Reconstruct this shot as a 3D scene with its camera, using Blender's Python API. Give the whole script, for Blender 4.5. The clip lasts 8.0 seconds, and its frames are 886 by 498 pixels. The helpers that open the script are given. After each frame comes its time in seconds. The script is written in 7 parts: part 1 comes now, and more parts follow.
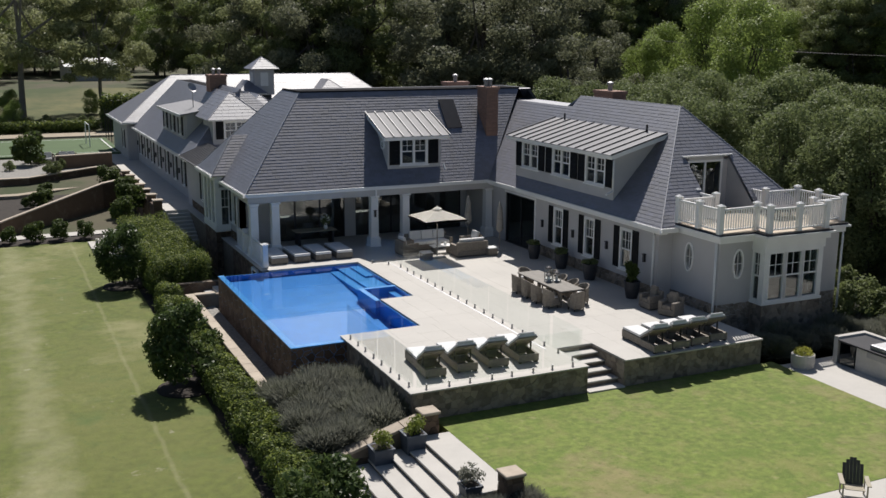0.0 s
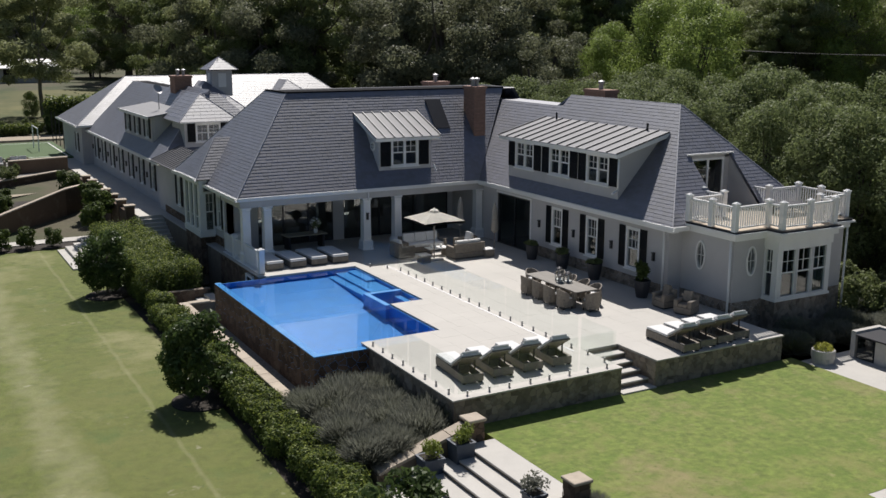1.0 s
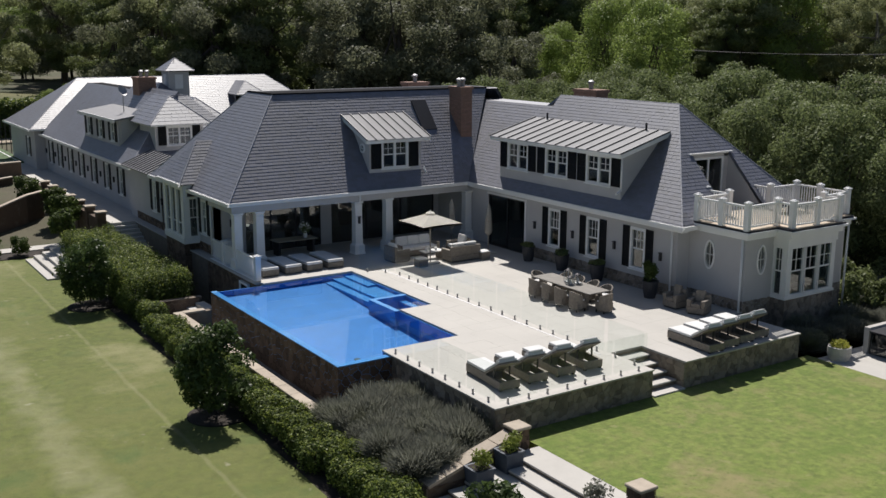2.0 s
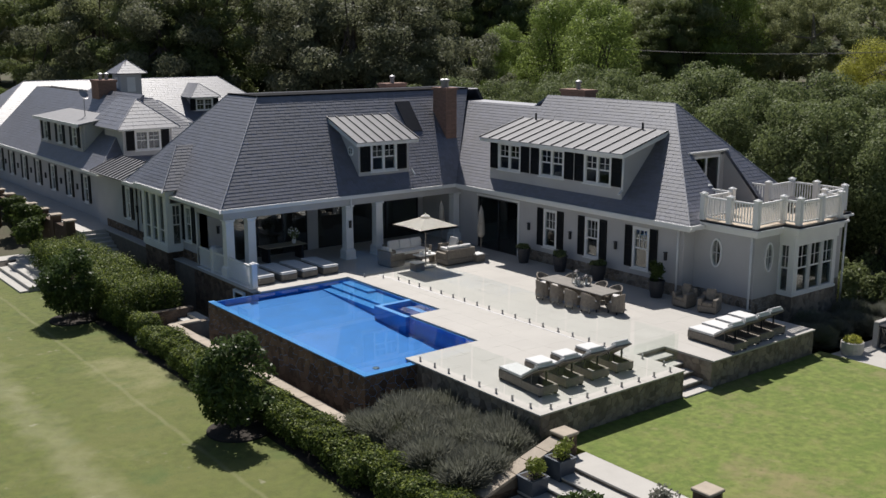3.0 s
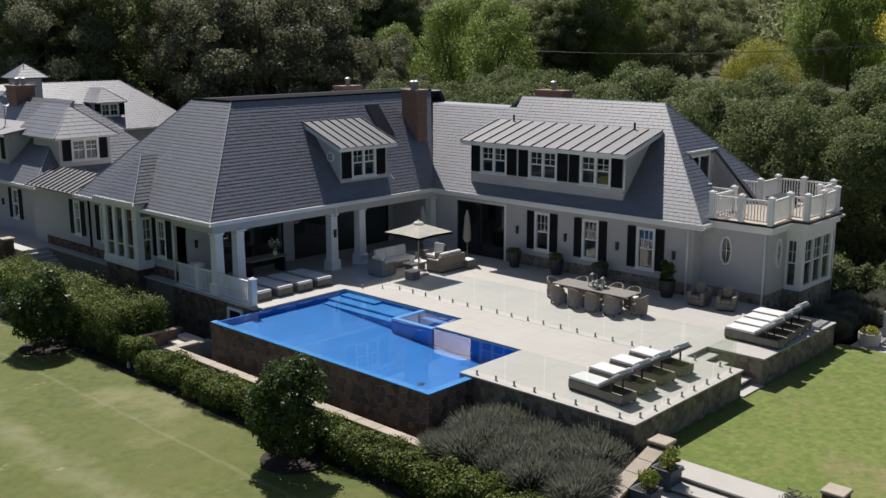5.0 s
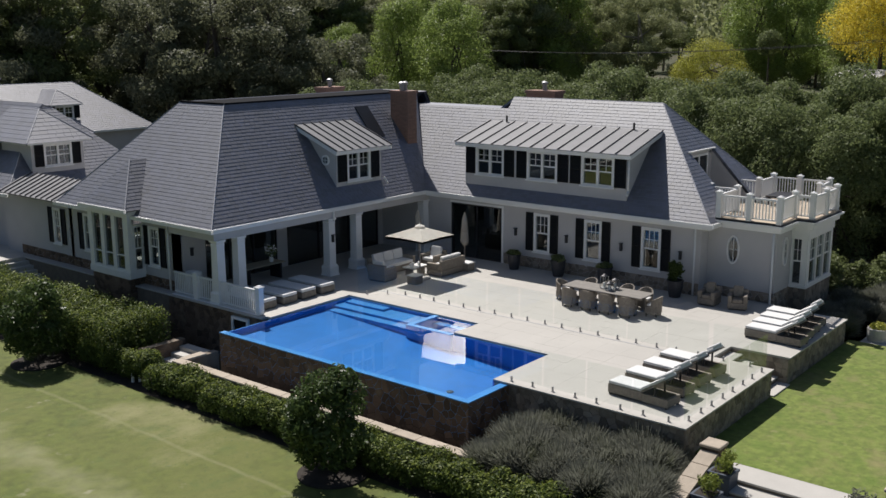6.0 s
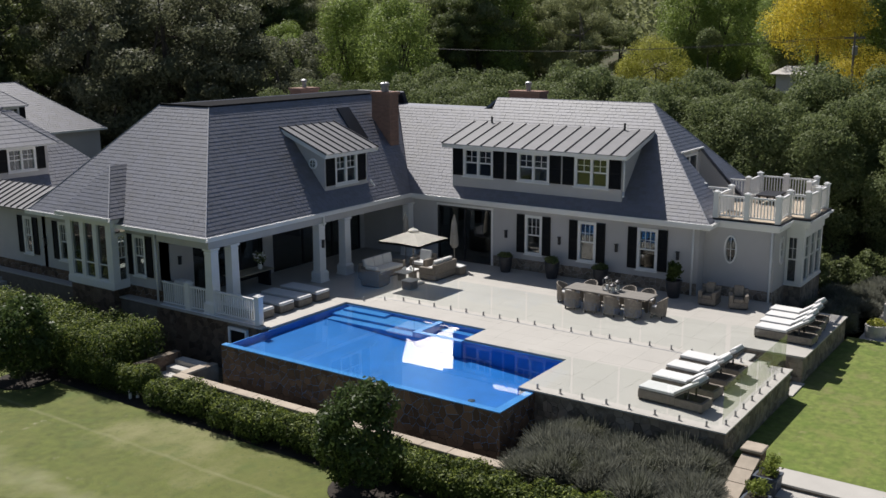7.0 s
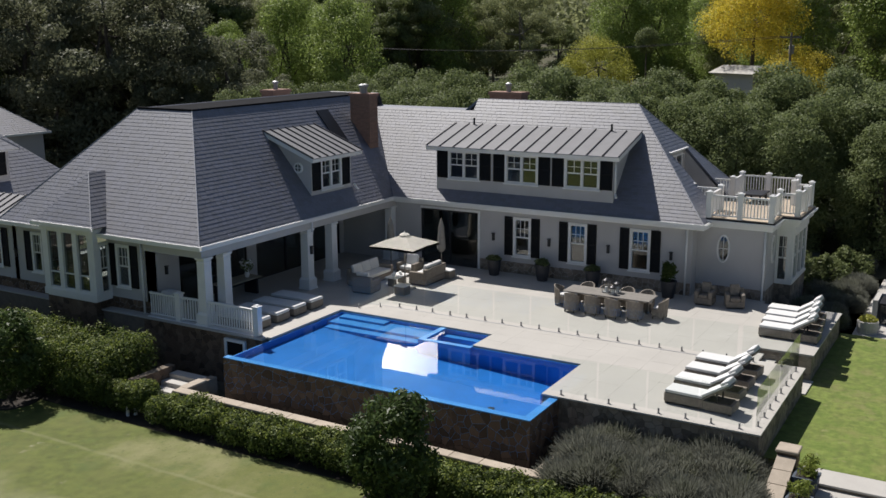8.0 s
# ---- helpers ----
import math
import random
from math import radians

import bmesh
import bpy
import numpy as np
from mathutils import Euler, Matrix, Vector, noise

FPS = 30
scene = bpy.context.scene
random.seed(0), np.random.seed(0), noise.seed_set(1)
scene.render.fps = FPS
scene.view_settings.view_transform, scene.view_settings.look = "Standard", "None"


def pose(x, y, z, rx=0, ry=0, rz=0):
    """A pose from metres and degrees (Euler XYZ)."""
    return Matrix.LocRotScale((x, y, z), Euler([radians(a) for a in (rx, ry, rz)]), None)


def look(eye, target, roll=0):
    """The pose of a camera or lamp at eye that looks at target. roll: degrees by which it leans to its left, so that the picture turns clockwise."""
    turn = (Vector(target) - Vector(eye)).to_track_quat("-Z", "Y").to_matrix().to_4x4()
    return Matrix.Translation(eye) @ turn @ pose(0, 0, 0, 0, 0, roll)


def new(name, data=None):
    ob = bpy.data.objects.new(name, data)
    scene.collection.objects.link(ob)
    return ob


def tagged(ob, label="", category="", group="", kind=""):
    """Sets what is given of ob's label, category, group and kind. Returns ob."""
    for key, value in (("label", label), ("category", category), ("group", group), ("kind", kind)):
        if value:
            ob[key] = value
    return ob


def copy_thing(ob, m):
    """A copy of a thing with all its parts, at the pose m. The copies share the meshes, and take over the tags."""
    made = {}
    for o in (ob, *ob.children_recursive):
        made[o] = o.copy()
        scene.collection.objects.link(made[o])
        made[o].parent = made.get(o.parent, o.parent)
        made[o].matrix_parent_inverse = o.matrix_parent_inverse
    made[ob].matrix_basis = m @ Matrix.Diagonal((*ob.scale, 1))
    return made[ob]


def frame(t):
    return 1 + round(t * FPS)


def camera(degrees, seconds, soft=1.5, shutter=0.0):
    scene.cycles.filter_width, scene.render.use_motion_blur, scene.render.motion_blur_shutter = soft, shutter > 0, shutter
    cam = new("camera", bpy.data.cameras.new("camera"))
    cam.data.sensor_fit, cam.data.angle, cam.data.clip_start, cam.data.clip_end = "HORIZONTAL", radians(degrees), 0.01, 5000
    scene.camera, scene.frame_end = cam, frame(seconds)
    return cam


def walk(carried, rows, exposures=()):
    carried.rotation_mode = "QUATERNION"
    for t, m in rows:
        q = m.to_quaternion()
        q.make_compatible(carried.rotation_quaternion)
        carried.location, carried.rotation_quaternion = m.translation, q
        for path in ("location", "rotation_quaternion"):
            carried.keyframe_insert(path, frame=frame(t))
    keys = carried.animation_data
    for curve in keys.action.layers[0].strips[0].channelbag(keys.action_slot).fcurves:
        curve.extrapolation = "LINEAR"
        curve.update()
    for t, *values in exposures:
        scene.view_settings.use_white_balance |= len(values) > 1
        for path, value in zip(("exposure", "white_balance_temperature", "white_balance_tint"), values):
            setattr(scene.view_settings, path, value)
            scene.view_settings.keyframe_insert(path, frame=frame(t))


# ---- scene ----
cam = camera(48.1, 8.0)
PATH = [
    (0, (0.104, 0.066, 10.701), (0.927, 1.839, 10.277), 0.3),
    (0.5, (-1.225, 1.099, 10.65), (-0.338, 2.841, 10.227), 0.2),
    (1, (-2.575, 2.232, 10.627), (-1.622, 3.939, 10.204), 0.2),
    (1.5, (-3.763, 3.346, 10.618), (-2.749, 5.018, 10.195), 0.2),
    (3, (-7.204, 7.054, 10.521), (-6.005, 8.6, 10.102), 0.0),
    (3.5, (-8.205, 8.311, 10.512), (-6.949, 9.81, 10.094), -0.1),
    (4, (-9.297, 9.747, 10.499), (-7.979, 11.193, 10.082), -0.1),
    (4.5, (-10.251, 11.083, 10.503), (-8.879, 12.477, 10.086), -0.1),
    (6, (-12.81, 15.335, 10.566), (-11.293, 16.57, 10.147), -0.2),
    (6.5, (-13.427, 16.749, 10.655), (-11.866, 17.926, 10.233), -0.2),
    (7, (-14.041, 18.212, 10.721), (-12.435, 19.324, 10.296), -0.2),
    (7.5, (-14.589, 19.665, 10.771), (-12.94, 20.713, 10.344), -0.2),
    (8, (-15.086, 21.09, 10.82), (-13.396, 22.07, 10.392), -0.2),
]
walk(cam, [(t, look(eye, target, roll)) for t, eye, target, roll in PATH])

# ---- world and sun ----
SUN = Vector((0.37, 0.665, 1.0)).normalized()
world = bpy.data.worlds.new("sky")
scene.world = world
world.use_nodes = True
wn = world.node_tree
sky = wn.nodes.new("ShaderNodeTexSky")
sky.sky_type, sky.sun_disc = 'NISHITA', False
sky.sun_elevation = math.asin(SUN.z)
sky.sun_rotation = math.atan2(SUN.x, SUN.y)
sky.ozone_density = 3.0
sky.dust_density = 1.5
wn.links.new(sky.outputs[0], wn.nodes["Background"].inputs[0])
wn.nodes["Background"].inputs[1].default_value = 0.057
lamp = bpy.data.lights.new("sun", 'SUN')
lamp.energy, lamp.angle, lamp.color = 5.3, radians(0.5), (1.0, 0.95, 0.90)
sun = new("sun", lamp)
sun.matrix_world = look((60, 60, 90), Vector((60, 60, 90)) - SUN * 10)
scene.view_settings.exposure = 0.0

# ---- helpers of this scene ----
RNG = np.random.default_rng(7)
R = random.Random(5)
BASE = {}


def thing(name, at=(0, 0, 0), label="", category="", group="", kind="", turn=0):
    ob = new(name)
    ob.empty_display_size = 0.3
    ob.matrix_basis = pose(*at, 0, 0, turn)
    BASE[ob] = pose(*at, 0, 0, turn)
    return tagged(ob, label, category, group, kind)


def as_mesh(name, bm):
    if isinstance(bm, bpy.types.Mesh):
        return bm
    me = bpy.data.meshes.new(name)
    bmesh.ops.recalc_face_normals(bm, faces=bm.faces)
    bm.to_mesh(me)
    bm.free()
    return me


def part(name, bm, material, parent=None, label="", m=None, local=False, smooth=False):
    """One mesh object. m: its pose in the world, or under its parent where local is set."""
    me = as_mesh(name, bm)
    if not me.materials:
        me.materials.append(material)
        if smooth:
            me.shade_smooth()
    ob = new(name, me)
    m = Matrix() if m is None else m
    if parent is not None:
        ob.parent = parent
        base = BASE[parent]
        ob.matrix_basis = m if local else base.inverted() @ m
        BASE[ob] = base @ m if local else m
    else:
        ob.matrix_basis = m
        BASE[ob] = m
    if label:
        ob["label"] = label
    return ob


def box(bm, x0, y0, z0, x1, y1, z1, m=None):
    vs = [bm.verts.new((x, y, z)) for z in (z0, z1) for x, y in ((x0, y0), (x1, y0), (x1, y1), (x0, y1))]
    if m is not None:
        for v in vs:
            v.co = m @ v.co
    a, b, c, d, e, f, g, h = vs
    for q in ((a, d, c, b), (e, f, g, h), (a, b, f, e), (b, c, g, f), (c, d, h, g), (d, a, e, h)):
        bm.faces.new(q)
    return vs


def boxes(*rows):
    bm = bmesh.new()
    for r in rows:
        box(bm, *r)
    return bm


def soft_box(x0, y0, z0, x1, y1, z1, r=0.02, seg=2):
    bm = boxes((x0, y0, z0, x1, y1, z1))
    bmesh.ops.bevel(bm, geom=list(bm.edges), offset=r, segments=seg, affect='EDGES', profile=0.6)
    return bm


def prism(bm, pts, z0, z1):
    """Extrude a plan polygon."""
    lo = [bm.verts.new((x, y, z0)) for x, y in pts]
    hi = [bm.verts.new((x, y, z1)) for x, y in pts]
    bm.faces.new(lo[::-1])
    bm.faces.new(hi)
    n = len(pts)
    for i in range(n):
        bm.faces.new((lo[i], lo[(i + 1) % n], hi[(i + 1) % n], hi[i]))
    return bm


def slab(bm, corners, thick):
    """A plate under a flat polygon in space."""
    c = [Vector(p) for p in corners]
    n = (c[1] - c[0]).cross(c[2] - c[0]).normalized()
    if n.z < 0:
        n = -n
    hi = [bm.verts.new(p) for p in c]
    lo = [bm.verts.new(p - n * thick) for p in c]
    bm.faces.new(hi)
    bm.faces.new(lo[::-1])
    k = len(c)
    for i in range(k):
        bm.faces.new((hi[i], lo[i], lo[(i + 1) % k], hi[(i + 1) % k]))
    return bm


def tube(bm, a, b, r0, r1=None, n=8):
    a, b = Vector(a), Vector(b)
    r1 = r0 if r1 is None else r1
    q = (b - a).to_track_quat('Z', 'Y')
    ring = [[bm.verts.new(p + q @ Vector((math.cos(t) * r, math.sin(t) * r, 0))) for t in (2 * math.pi * i / n for i in range(n))] for p, r in ((a, r0), (b, r1))]
    for i in range(n):
        j = (i + 1) % n
        bm.faces.new((ring[0][i], ring[0][j], ring[1][j], ring[1][i]))
    bm.faces.new(ring[0][::-1])
    bm.faces.new(ring[1])
    return bm


def lathe(rows, n=16):
    """A turned form from (radius, height) rows."""
    bm = bmesh.new()
    rings = [[bm.verts.new((r * math.cos(2 * math.pi * i / n), r * math.sin(2 * math.pi * i / n), z)) for i in range(n)] for r, z in rows]
    for p, q in zip(rings, rings[1:]):
        for i in range(n):
            bm.faces.new((p[i], p[(i + 1) % n], q[(i + 1) % n], q[i]))
    bm.faces.new(rings[0][::-1])
    bm.faces.new(rings[-1])
    return bm


def raw_mesh(name, verts, faces):
    me = bpy.data.meshes.new(name)
    me.from_pydata(verts, [], faces)
    me.update()
    return me


def stepz(a, b, v):
    t = min(1, max(0, (v - a) / (b - a)))
    return t * t * (3 - 2 * t)


# ---- materials ----
def mat(name, colour, rough=0.6, metal=0.0, spread=0.25, scale=3.0, fine=40.0, bump=0.15, dark=0.6, random_by=0.0, spec=0.5, stretch=(1, 1, 1), depth=0.01):
    """Painted or natural surface with broad stains, fine grain and relief."""
    m = bpy.data.materials.new(name)
    m.use_nodes = True
    t = m.node_tree
    n, l = t.nodes, t.links
    b = n["Principled BSDF"]
    b.inputs["Roughness"].default_value, b.inputs["Metallic"].default_value = rough, metal
    b.inputs["Specular IOR Level"].default_value = spec
    geo = n.new("ShaderNodeNewGeometry")
    mp = n.new("ShaderNodeMapping")
    mp.inputs["Scale"].default_value = stretch
    l.new(geo.outputs["Position"], mp.inputs[0])
    big, small = n.new("ShaderNodeTexNoise"), n.new("ShaderNodeTexNoise")
    big.inputs["Scale"].default_value, small.inputs["Scale"].default_value = scale, fine
    big.inputs["Detail"].default_value, small.inputs["Detail"].default_value = 5, 3
    l.new(mp.outputs[0], big.inputs[0]), l.new(mp.outputs[0], small.inputs[0])
    add = n.new("ShaderNodeMath")
    add.operation = 'MULTIPLY_ADD'
    l.new(small.outputs[0], add.inputs[0])
    add.inputs[1].default_value = 0.5
    l.new(big.outputs[0], add.inputs[2])
    ramp = n.new("ShaderNodeMapRange")
    ramp.inputs["From Min"].default_value, ramp.inputs["From Max"].default_value = 0.45, 1.05
    l.new(add.outputs[0], ramp.inputs[0])
    val = ramp.outputs[0]
    if random_by:
        oi = n.new("ShaderNodeObjectInfo")
        s = n.new("ShaderNodeMath")
        s.operation = 'ADD'
        l.new(oi.outputs["Random"], s.inputs[0]), l.new(geo.outputs["Random Per Island"], s.inputs[1])
        fr = n.new("ShaderNodeMath")
        fr.operation = 'FRACT'
        l.new(s.outputs[0], fr.inputs[0])
        mx = n.new("ShaderNodeMix")
        mx.inputs[0].default_value = random_by
        l.new(val, mx.inputs[2]), l.new(fr.outputs[0], mx.inputs[3])
        val = mx.outputs[0]
    mix = n.new("ShaderNodeMix")
    mix.data_type = 'RGBA'
    c = Vector(colour)
    mix.inputs[6].default_value = (*(c * (1 - spread * dark)), 1)
    mix.inputs[7].default_value = (*[min(1, v * (1 + spread)) for v in c], 1)
    l.new(val, mix.inputs[0])
    l.new(mix.outputs[2], b.inputs["Base Color"])
    if bump:
        bp = n.new("ShaderNodeBump")
        bp.inputs["Strength"].default_value, bp.inputs["Distance"].default_value = bump, depth
        l.new(add.outputs[0], bp.inputs["Height"])
        l.new(bp.outputs[0], b.inputs["Normal"])
    m["mix"] = mix.name
    return m


def tint(m, other, scale, lo, hi, detail=6):
    """Patches of another colour laid over a material."""
    t = m.node_tree
    n, l = t.nodes, t.links
    b = n["Principled BSDF"]
    old = b.inputs["Base Color"].links[0].from_socket
    geo = n.new("ShaderNodeNewGeometry")
    nz = n.new("ShaderNodeTexNoise")
    nz.inputs["Scale"].default_value, nz.inputs["Detail"].default_value, nz.inputs["Roughness"].default_value = scale, detail, 0.65
    l.new(geo.outputs["Position"], nz.inputs[0])
    r = n.new("ShaderNodeMapRange")
    r.inputs["From Min"].default_value, r.inputs["From Max"].default_value = lo, hi
    l.new(nz.outputs[0], r.inputs[0])
    mx = n.new("ShaderNodeMix")
    mx.data_type = 'RGBA'
    l.new(r.outputs[0], mx.inputs[0]), l.new(old, mx.inputs[6])
    mx.inputs[7].default_value = (*other, 1)
    l.new(mx.outputs[2], b.inputs["Base Color"])
    return m


def leaf_mat(name, colour, rough=0.55, spread=0.5, through_light=0.42):
    m = mat(name, colour, rough, spread=spread, scale=0.6, fine=6, bump=0, random_by=0.55, spec=0.22)
    t = m.node_tree
    n, l = t.nodes, t.links
    b = n["Principled BSDF"]
    tr = n.new("ShaderNodeBsdfTranslucent")
    l.new(b.inputs["Base Color"].links[0].from_socket, tr.inputs[0])
    mx = n.new("ShaderNodeMixShader")
    mx.inputs[0].default_value = through_light
    l.new(b.outputs[0], mx.inputs[1]), l.new(tr.outputs[0], mx.inputs[2])
    l.new(mx.outputs[0], n["Material Output"].inputs[0])
    return m


def thin(m, share):
    """Cloth that lets part of the light through."""
    t = m.node_tree
    n, l = t.nodes, t.links
    b = n["Principled BSDF"]
    tr, mx = n.new("ShaderNodeBsdfTranslucent"), n.new("ShaderNodeMixShader")
    l.new(b.inputs["Base Color"].links[0].from_socket, tr.inputs[0])
    mx.inputs[0].default_value = share
    l.new(b.outputs[0], mx.inputs[1]), l.new(tr.outputs[0], mx.inputs[2])
    l.new(mx.outputs[0], n["Material Output"].inputs[0])
    return m


def glass_mat(name, tone, gloss=1.0, ior=1.5, blur=0.0):
    """Clear pane: light passes straight on, gloss by Fresnel."""
    m = bpy.data.materials.new(name)
    m.use_nodes = True
    t = m.node_tree
    n, l = t.nodes, t.links
    n.remove(n["Principled BSDF"])
    tr, gl, mx = n.new("ShaderNodeBsdfTransparent"), n.new("ShaderNodeBsdfGlossy"), n.new("ShaderNodeMixShader")
    lw, pw, sc = n.new("ShaderNodeLayerWeight"), n.new("ShaderNodeMath"), n.new("ShaderNodeMath")
    tr.inputs[0].default_value = (*tone, 1)
    gl.inputs["Roughness"].default_value = blur
    gl.inputs[0].default_value = (gloss, gloss, gloss, 1)
    lw.inputs[0].default_value = 0.5
    f0 = ((ior - 1) / (ior + 1)) ** 2
    pw.operation, sc.operation = 'POWER', 'MULTIPLY_ADD'
    pw.inputs[1].default_value = 5.0
    sc.inputs[1].default_value, sc.inputs[2].default_value = 1 - f0, f0
    l.new(lw.outputs["Facing"], pw.inputs[0]), l.new(pw.outputs[0], sc.inputs[0])
    l.new(sc.outputs[0], mx.inputs[0]), l.new(tr.outputs[0], mx.inputs[1]), l.new(gl.outputs[0], mx.inputs[2])
    l.new(mx.outputs[0], n["Material Output"].inputs[0])
    return m


M_WALL = mat("painted_render", (0.485, 0.475, 0.475), 0.85, spread=0.10, scale=0.8, fine=60, bump=0.25, depth=0.004)
M_BEAM = mat("beam_paint", (0.49, 0.48, 0.475), 0.6, spread=0.08, scale=1.5, bump=0.05)
M_WHITE = mat("white_paint", (0.78, 0.78, 0.77), 0.45, spread=0.06, scale=2, bump=0.04)
M_BLACK = mat("shutter_paint", (0.006, 0.0065, 0.008), 0.6, spec=0.25, spread=0.3, scale=2, bump=0.05)
M_SLATE = mat("slate", (0.040, 0.045, 0.076), 0.68, spread=0.75, scale=1.2, fine=25, bump=0.25, random_by=0.55, spec=1.0)
slate_bsdf = M_SLATE.node_tree.nodes["Principled BSDF"]
slate_bsdf.inputs["IOR"].default_value = 1.9
slate_bsdf.inputs["Coat Weight"].default_value, slate_bsdf.inputs["Coat Roughness"].default_value = 0.7, 0.37
M_RIDGE = mat("hip_capping", (0.40, 0.40, 0.43), 0.6, spread=0.25, scale=3, bump=0.2)
M_ZINC = mat("zinc", (0.20, 0.20, 0.21), 0.65, 0.0, spec=0.3, spread=0.12, scale=1.5, bump=0.05)
M_MEMBRANE = mat("roof_membrane", (0.012, 0.012, 0.014), 0.95, spec=0.1, spread=0.3, scale=2, bump=0.1)
M_SEAM = mat("zinc_seam", (0.07, 0.07, 0.075), 0.5, 0.4, spread=0.1)
M_BRICK = mat("chimney_brick", (0.27, 0.16, 0.12), 0.85, spread=0.3, scale=6, fine=50, bump=0.4, random_by=0.4)
M_MORTAR = mat("mortar", (0.19, 0.155, 0.12), 0.95, spread=0.3, scale=5, fine=60, bump=0.4)
M_STONE = tint(mat("field_stone", (0.115, 0.077, 0.052), 0.9, spread=0.8, scale=4, fine=30, bump=0.6, random_by=0.8, depth=0.02), (0.24, 0.185, 0.13), 1.6, 0.55, 0.75)
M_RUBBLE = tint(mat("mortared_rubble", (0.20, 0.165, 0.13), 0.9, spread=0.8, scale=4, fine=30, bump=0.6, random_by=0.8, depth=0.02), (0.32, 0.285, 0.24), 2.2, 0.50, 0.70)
M_CAP = mat("stone_coping", (0.40, 0.34, 0.27), 0.85, spread=0.3, scale=3, fine=30, bump=0.3, random_by=0.3)
M_PAVE = mat("pale_paving", (0.44, 0.42, 0.385), 0.7, spread=0.10, scale=0.6, fine=14, bump=0.10, random_by=0.15)
M_GROUT = mat("pale_grout", (0.36, 0.34, 0.31), 0.9, spread=0.2, scale=2, fine=30, bump=0.2)
M_TREAD = mat("step_stone", (0.46, 0.44, 0.405), 0.75, spread=0.15, scale=1.5, fine=20, bump=0.15, random_by=0.3)
M_TILE = mat("pool_tile", (0.028, 0.20, 0.55), 0.35, spread=0.22, scale=1.2, fine=9, bump=0.04, random_by=0.1)
M_TILE_PALE = mat("pool_edge_tile", (0.10, 0.32, 0.66), 0.3, spread=0.18, scale=2, fine=12, bump=0.03)
M_GLASS = glass_mat("window_glass", (0.55, 0.60, 0.60), 0.9, 2.0)
M_FENCE = glass_mat("fence_glass", (0.965, 0.98, 0.975), 0.7, 1.40)
M_WATER = glass_mat("pool_water", (0.70, 0.89, 0.97), 1.0, 1.33, 0.02)
M_STEEL = mat("brushed_steel", (0.35, 0.35, 0.36), 0.55, 0.8, spread=0.1)
M_WICKER = mat("grey_wicker", (0.20, 0.175, 0.145), 0.8, spread=0.4, scale=12, fine=90, bump=0.6)
M_CUSHION = mat("pale_cushion", (0.66, 0.66, 0.65), 0.9, spread=0.08, scale=4, fine=60, bump=0.2)
M_SAND = thin(mat("umbrella_canvas", (0.88, 0.86, 0.80), 0.9, spread=0.1, scale=3, fine=50, bump=0.15), 0.4)
# Canvas of the furled umbrellas, darkened for the shade they stand in.
M_FURLED = mat("shade_toned_canvas", (0.30, 0.28, 0.25), 0.9, spread=0.15, scale=3, fine=50, bump=0.15)
M_POLE = mat("umbrella_pole", (0.25, 0.22, 0.19), 0.5, spread=0.15)
M_TABLE = mat("weathered_table_top", (0.20, 0.185, 0.165), 0.75, spread=0.25, scale=4, fine=40, bump=0.15)
M_POT = mat("dark_pot", (0.035, 0.035, 0.04), 0.5, spread=0.3, scale=4, bump=0.1)
M_PLANTER = mat("blue_grey_planter", (0.06, 0.075, 0.10), 0.6, spread=0.25, scale=4, bump=0.15)
M_CONCRETE = mat("pale_concrete", (0.46, 0.44, 0.41), 0.85, spread=0.15, scale=3, fine=25, bump=0.2)
# Near-black lining: the dimness of unlit rooms is put into its colour.
M_DARKROOM = mat("dark_room_lining", (0.07, 0.068, 0.065), 0.8, spread=0.1)
M_FLOOR = mat("indoor_floor", (0.10, 0.08, 0.06), 0.5, spread=0.2)
M_DECKWOOD = mat("balcony_boards", (0.40, 0.33, 0.25), 0.7, spread=0.25, scale=2, fine=30, bump=0.2, random_by=0.5)
M_DARKMETAL = mat("dark_metal", (0.03, 0.03, 0.035), 0.45, 0.3, spread=0.2)
M_LAWN = tint(tint(tint(mat("mown_grass", (0.098, 0.118, 0.021), 0.9, spread=0.5, scale=3.5, fine=60, bump=0.7, depth=0.04), (0.140, 0.150, 0.038), 0.28, 0.42, 0.70), (0.25, 0.24, 0.11), 0.13, 0.54, 0.70, 9), (0.085, 0.125, 0.026), 0.55, 0.55, 0.75, 9)
M_LAWN2 = tint(tint(tint(mat("lush_grass", (0.132, 0.170, 0.032), 0.9, spread=0.6, scale=4.5, fine=60, bump=0.7, depth=0.04), (0.105, 0.165, 0.020), 1.3, 0.48, 0.72, 9), (0.215, 0.215, 0.065), 0.7, 0.52, 0.72, 9), (0.265, 0.215, 0.105), 0.22, 0.56, 0.72, 9)


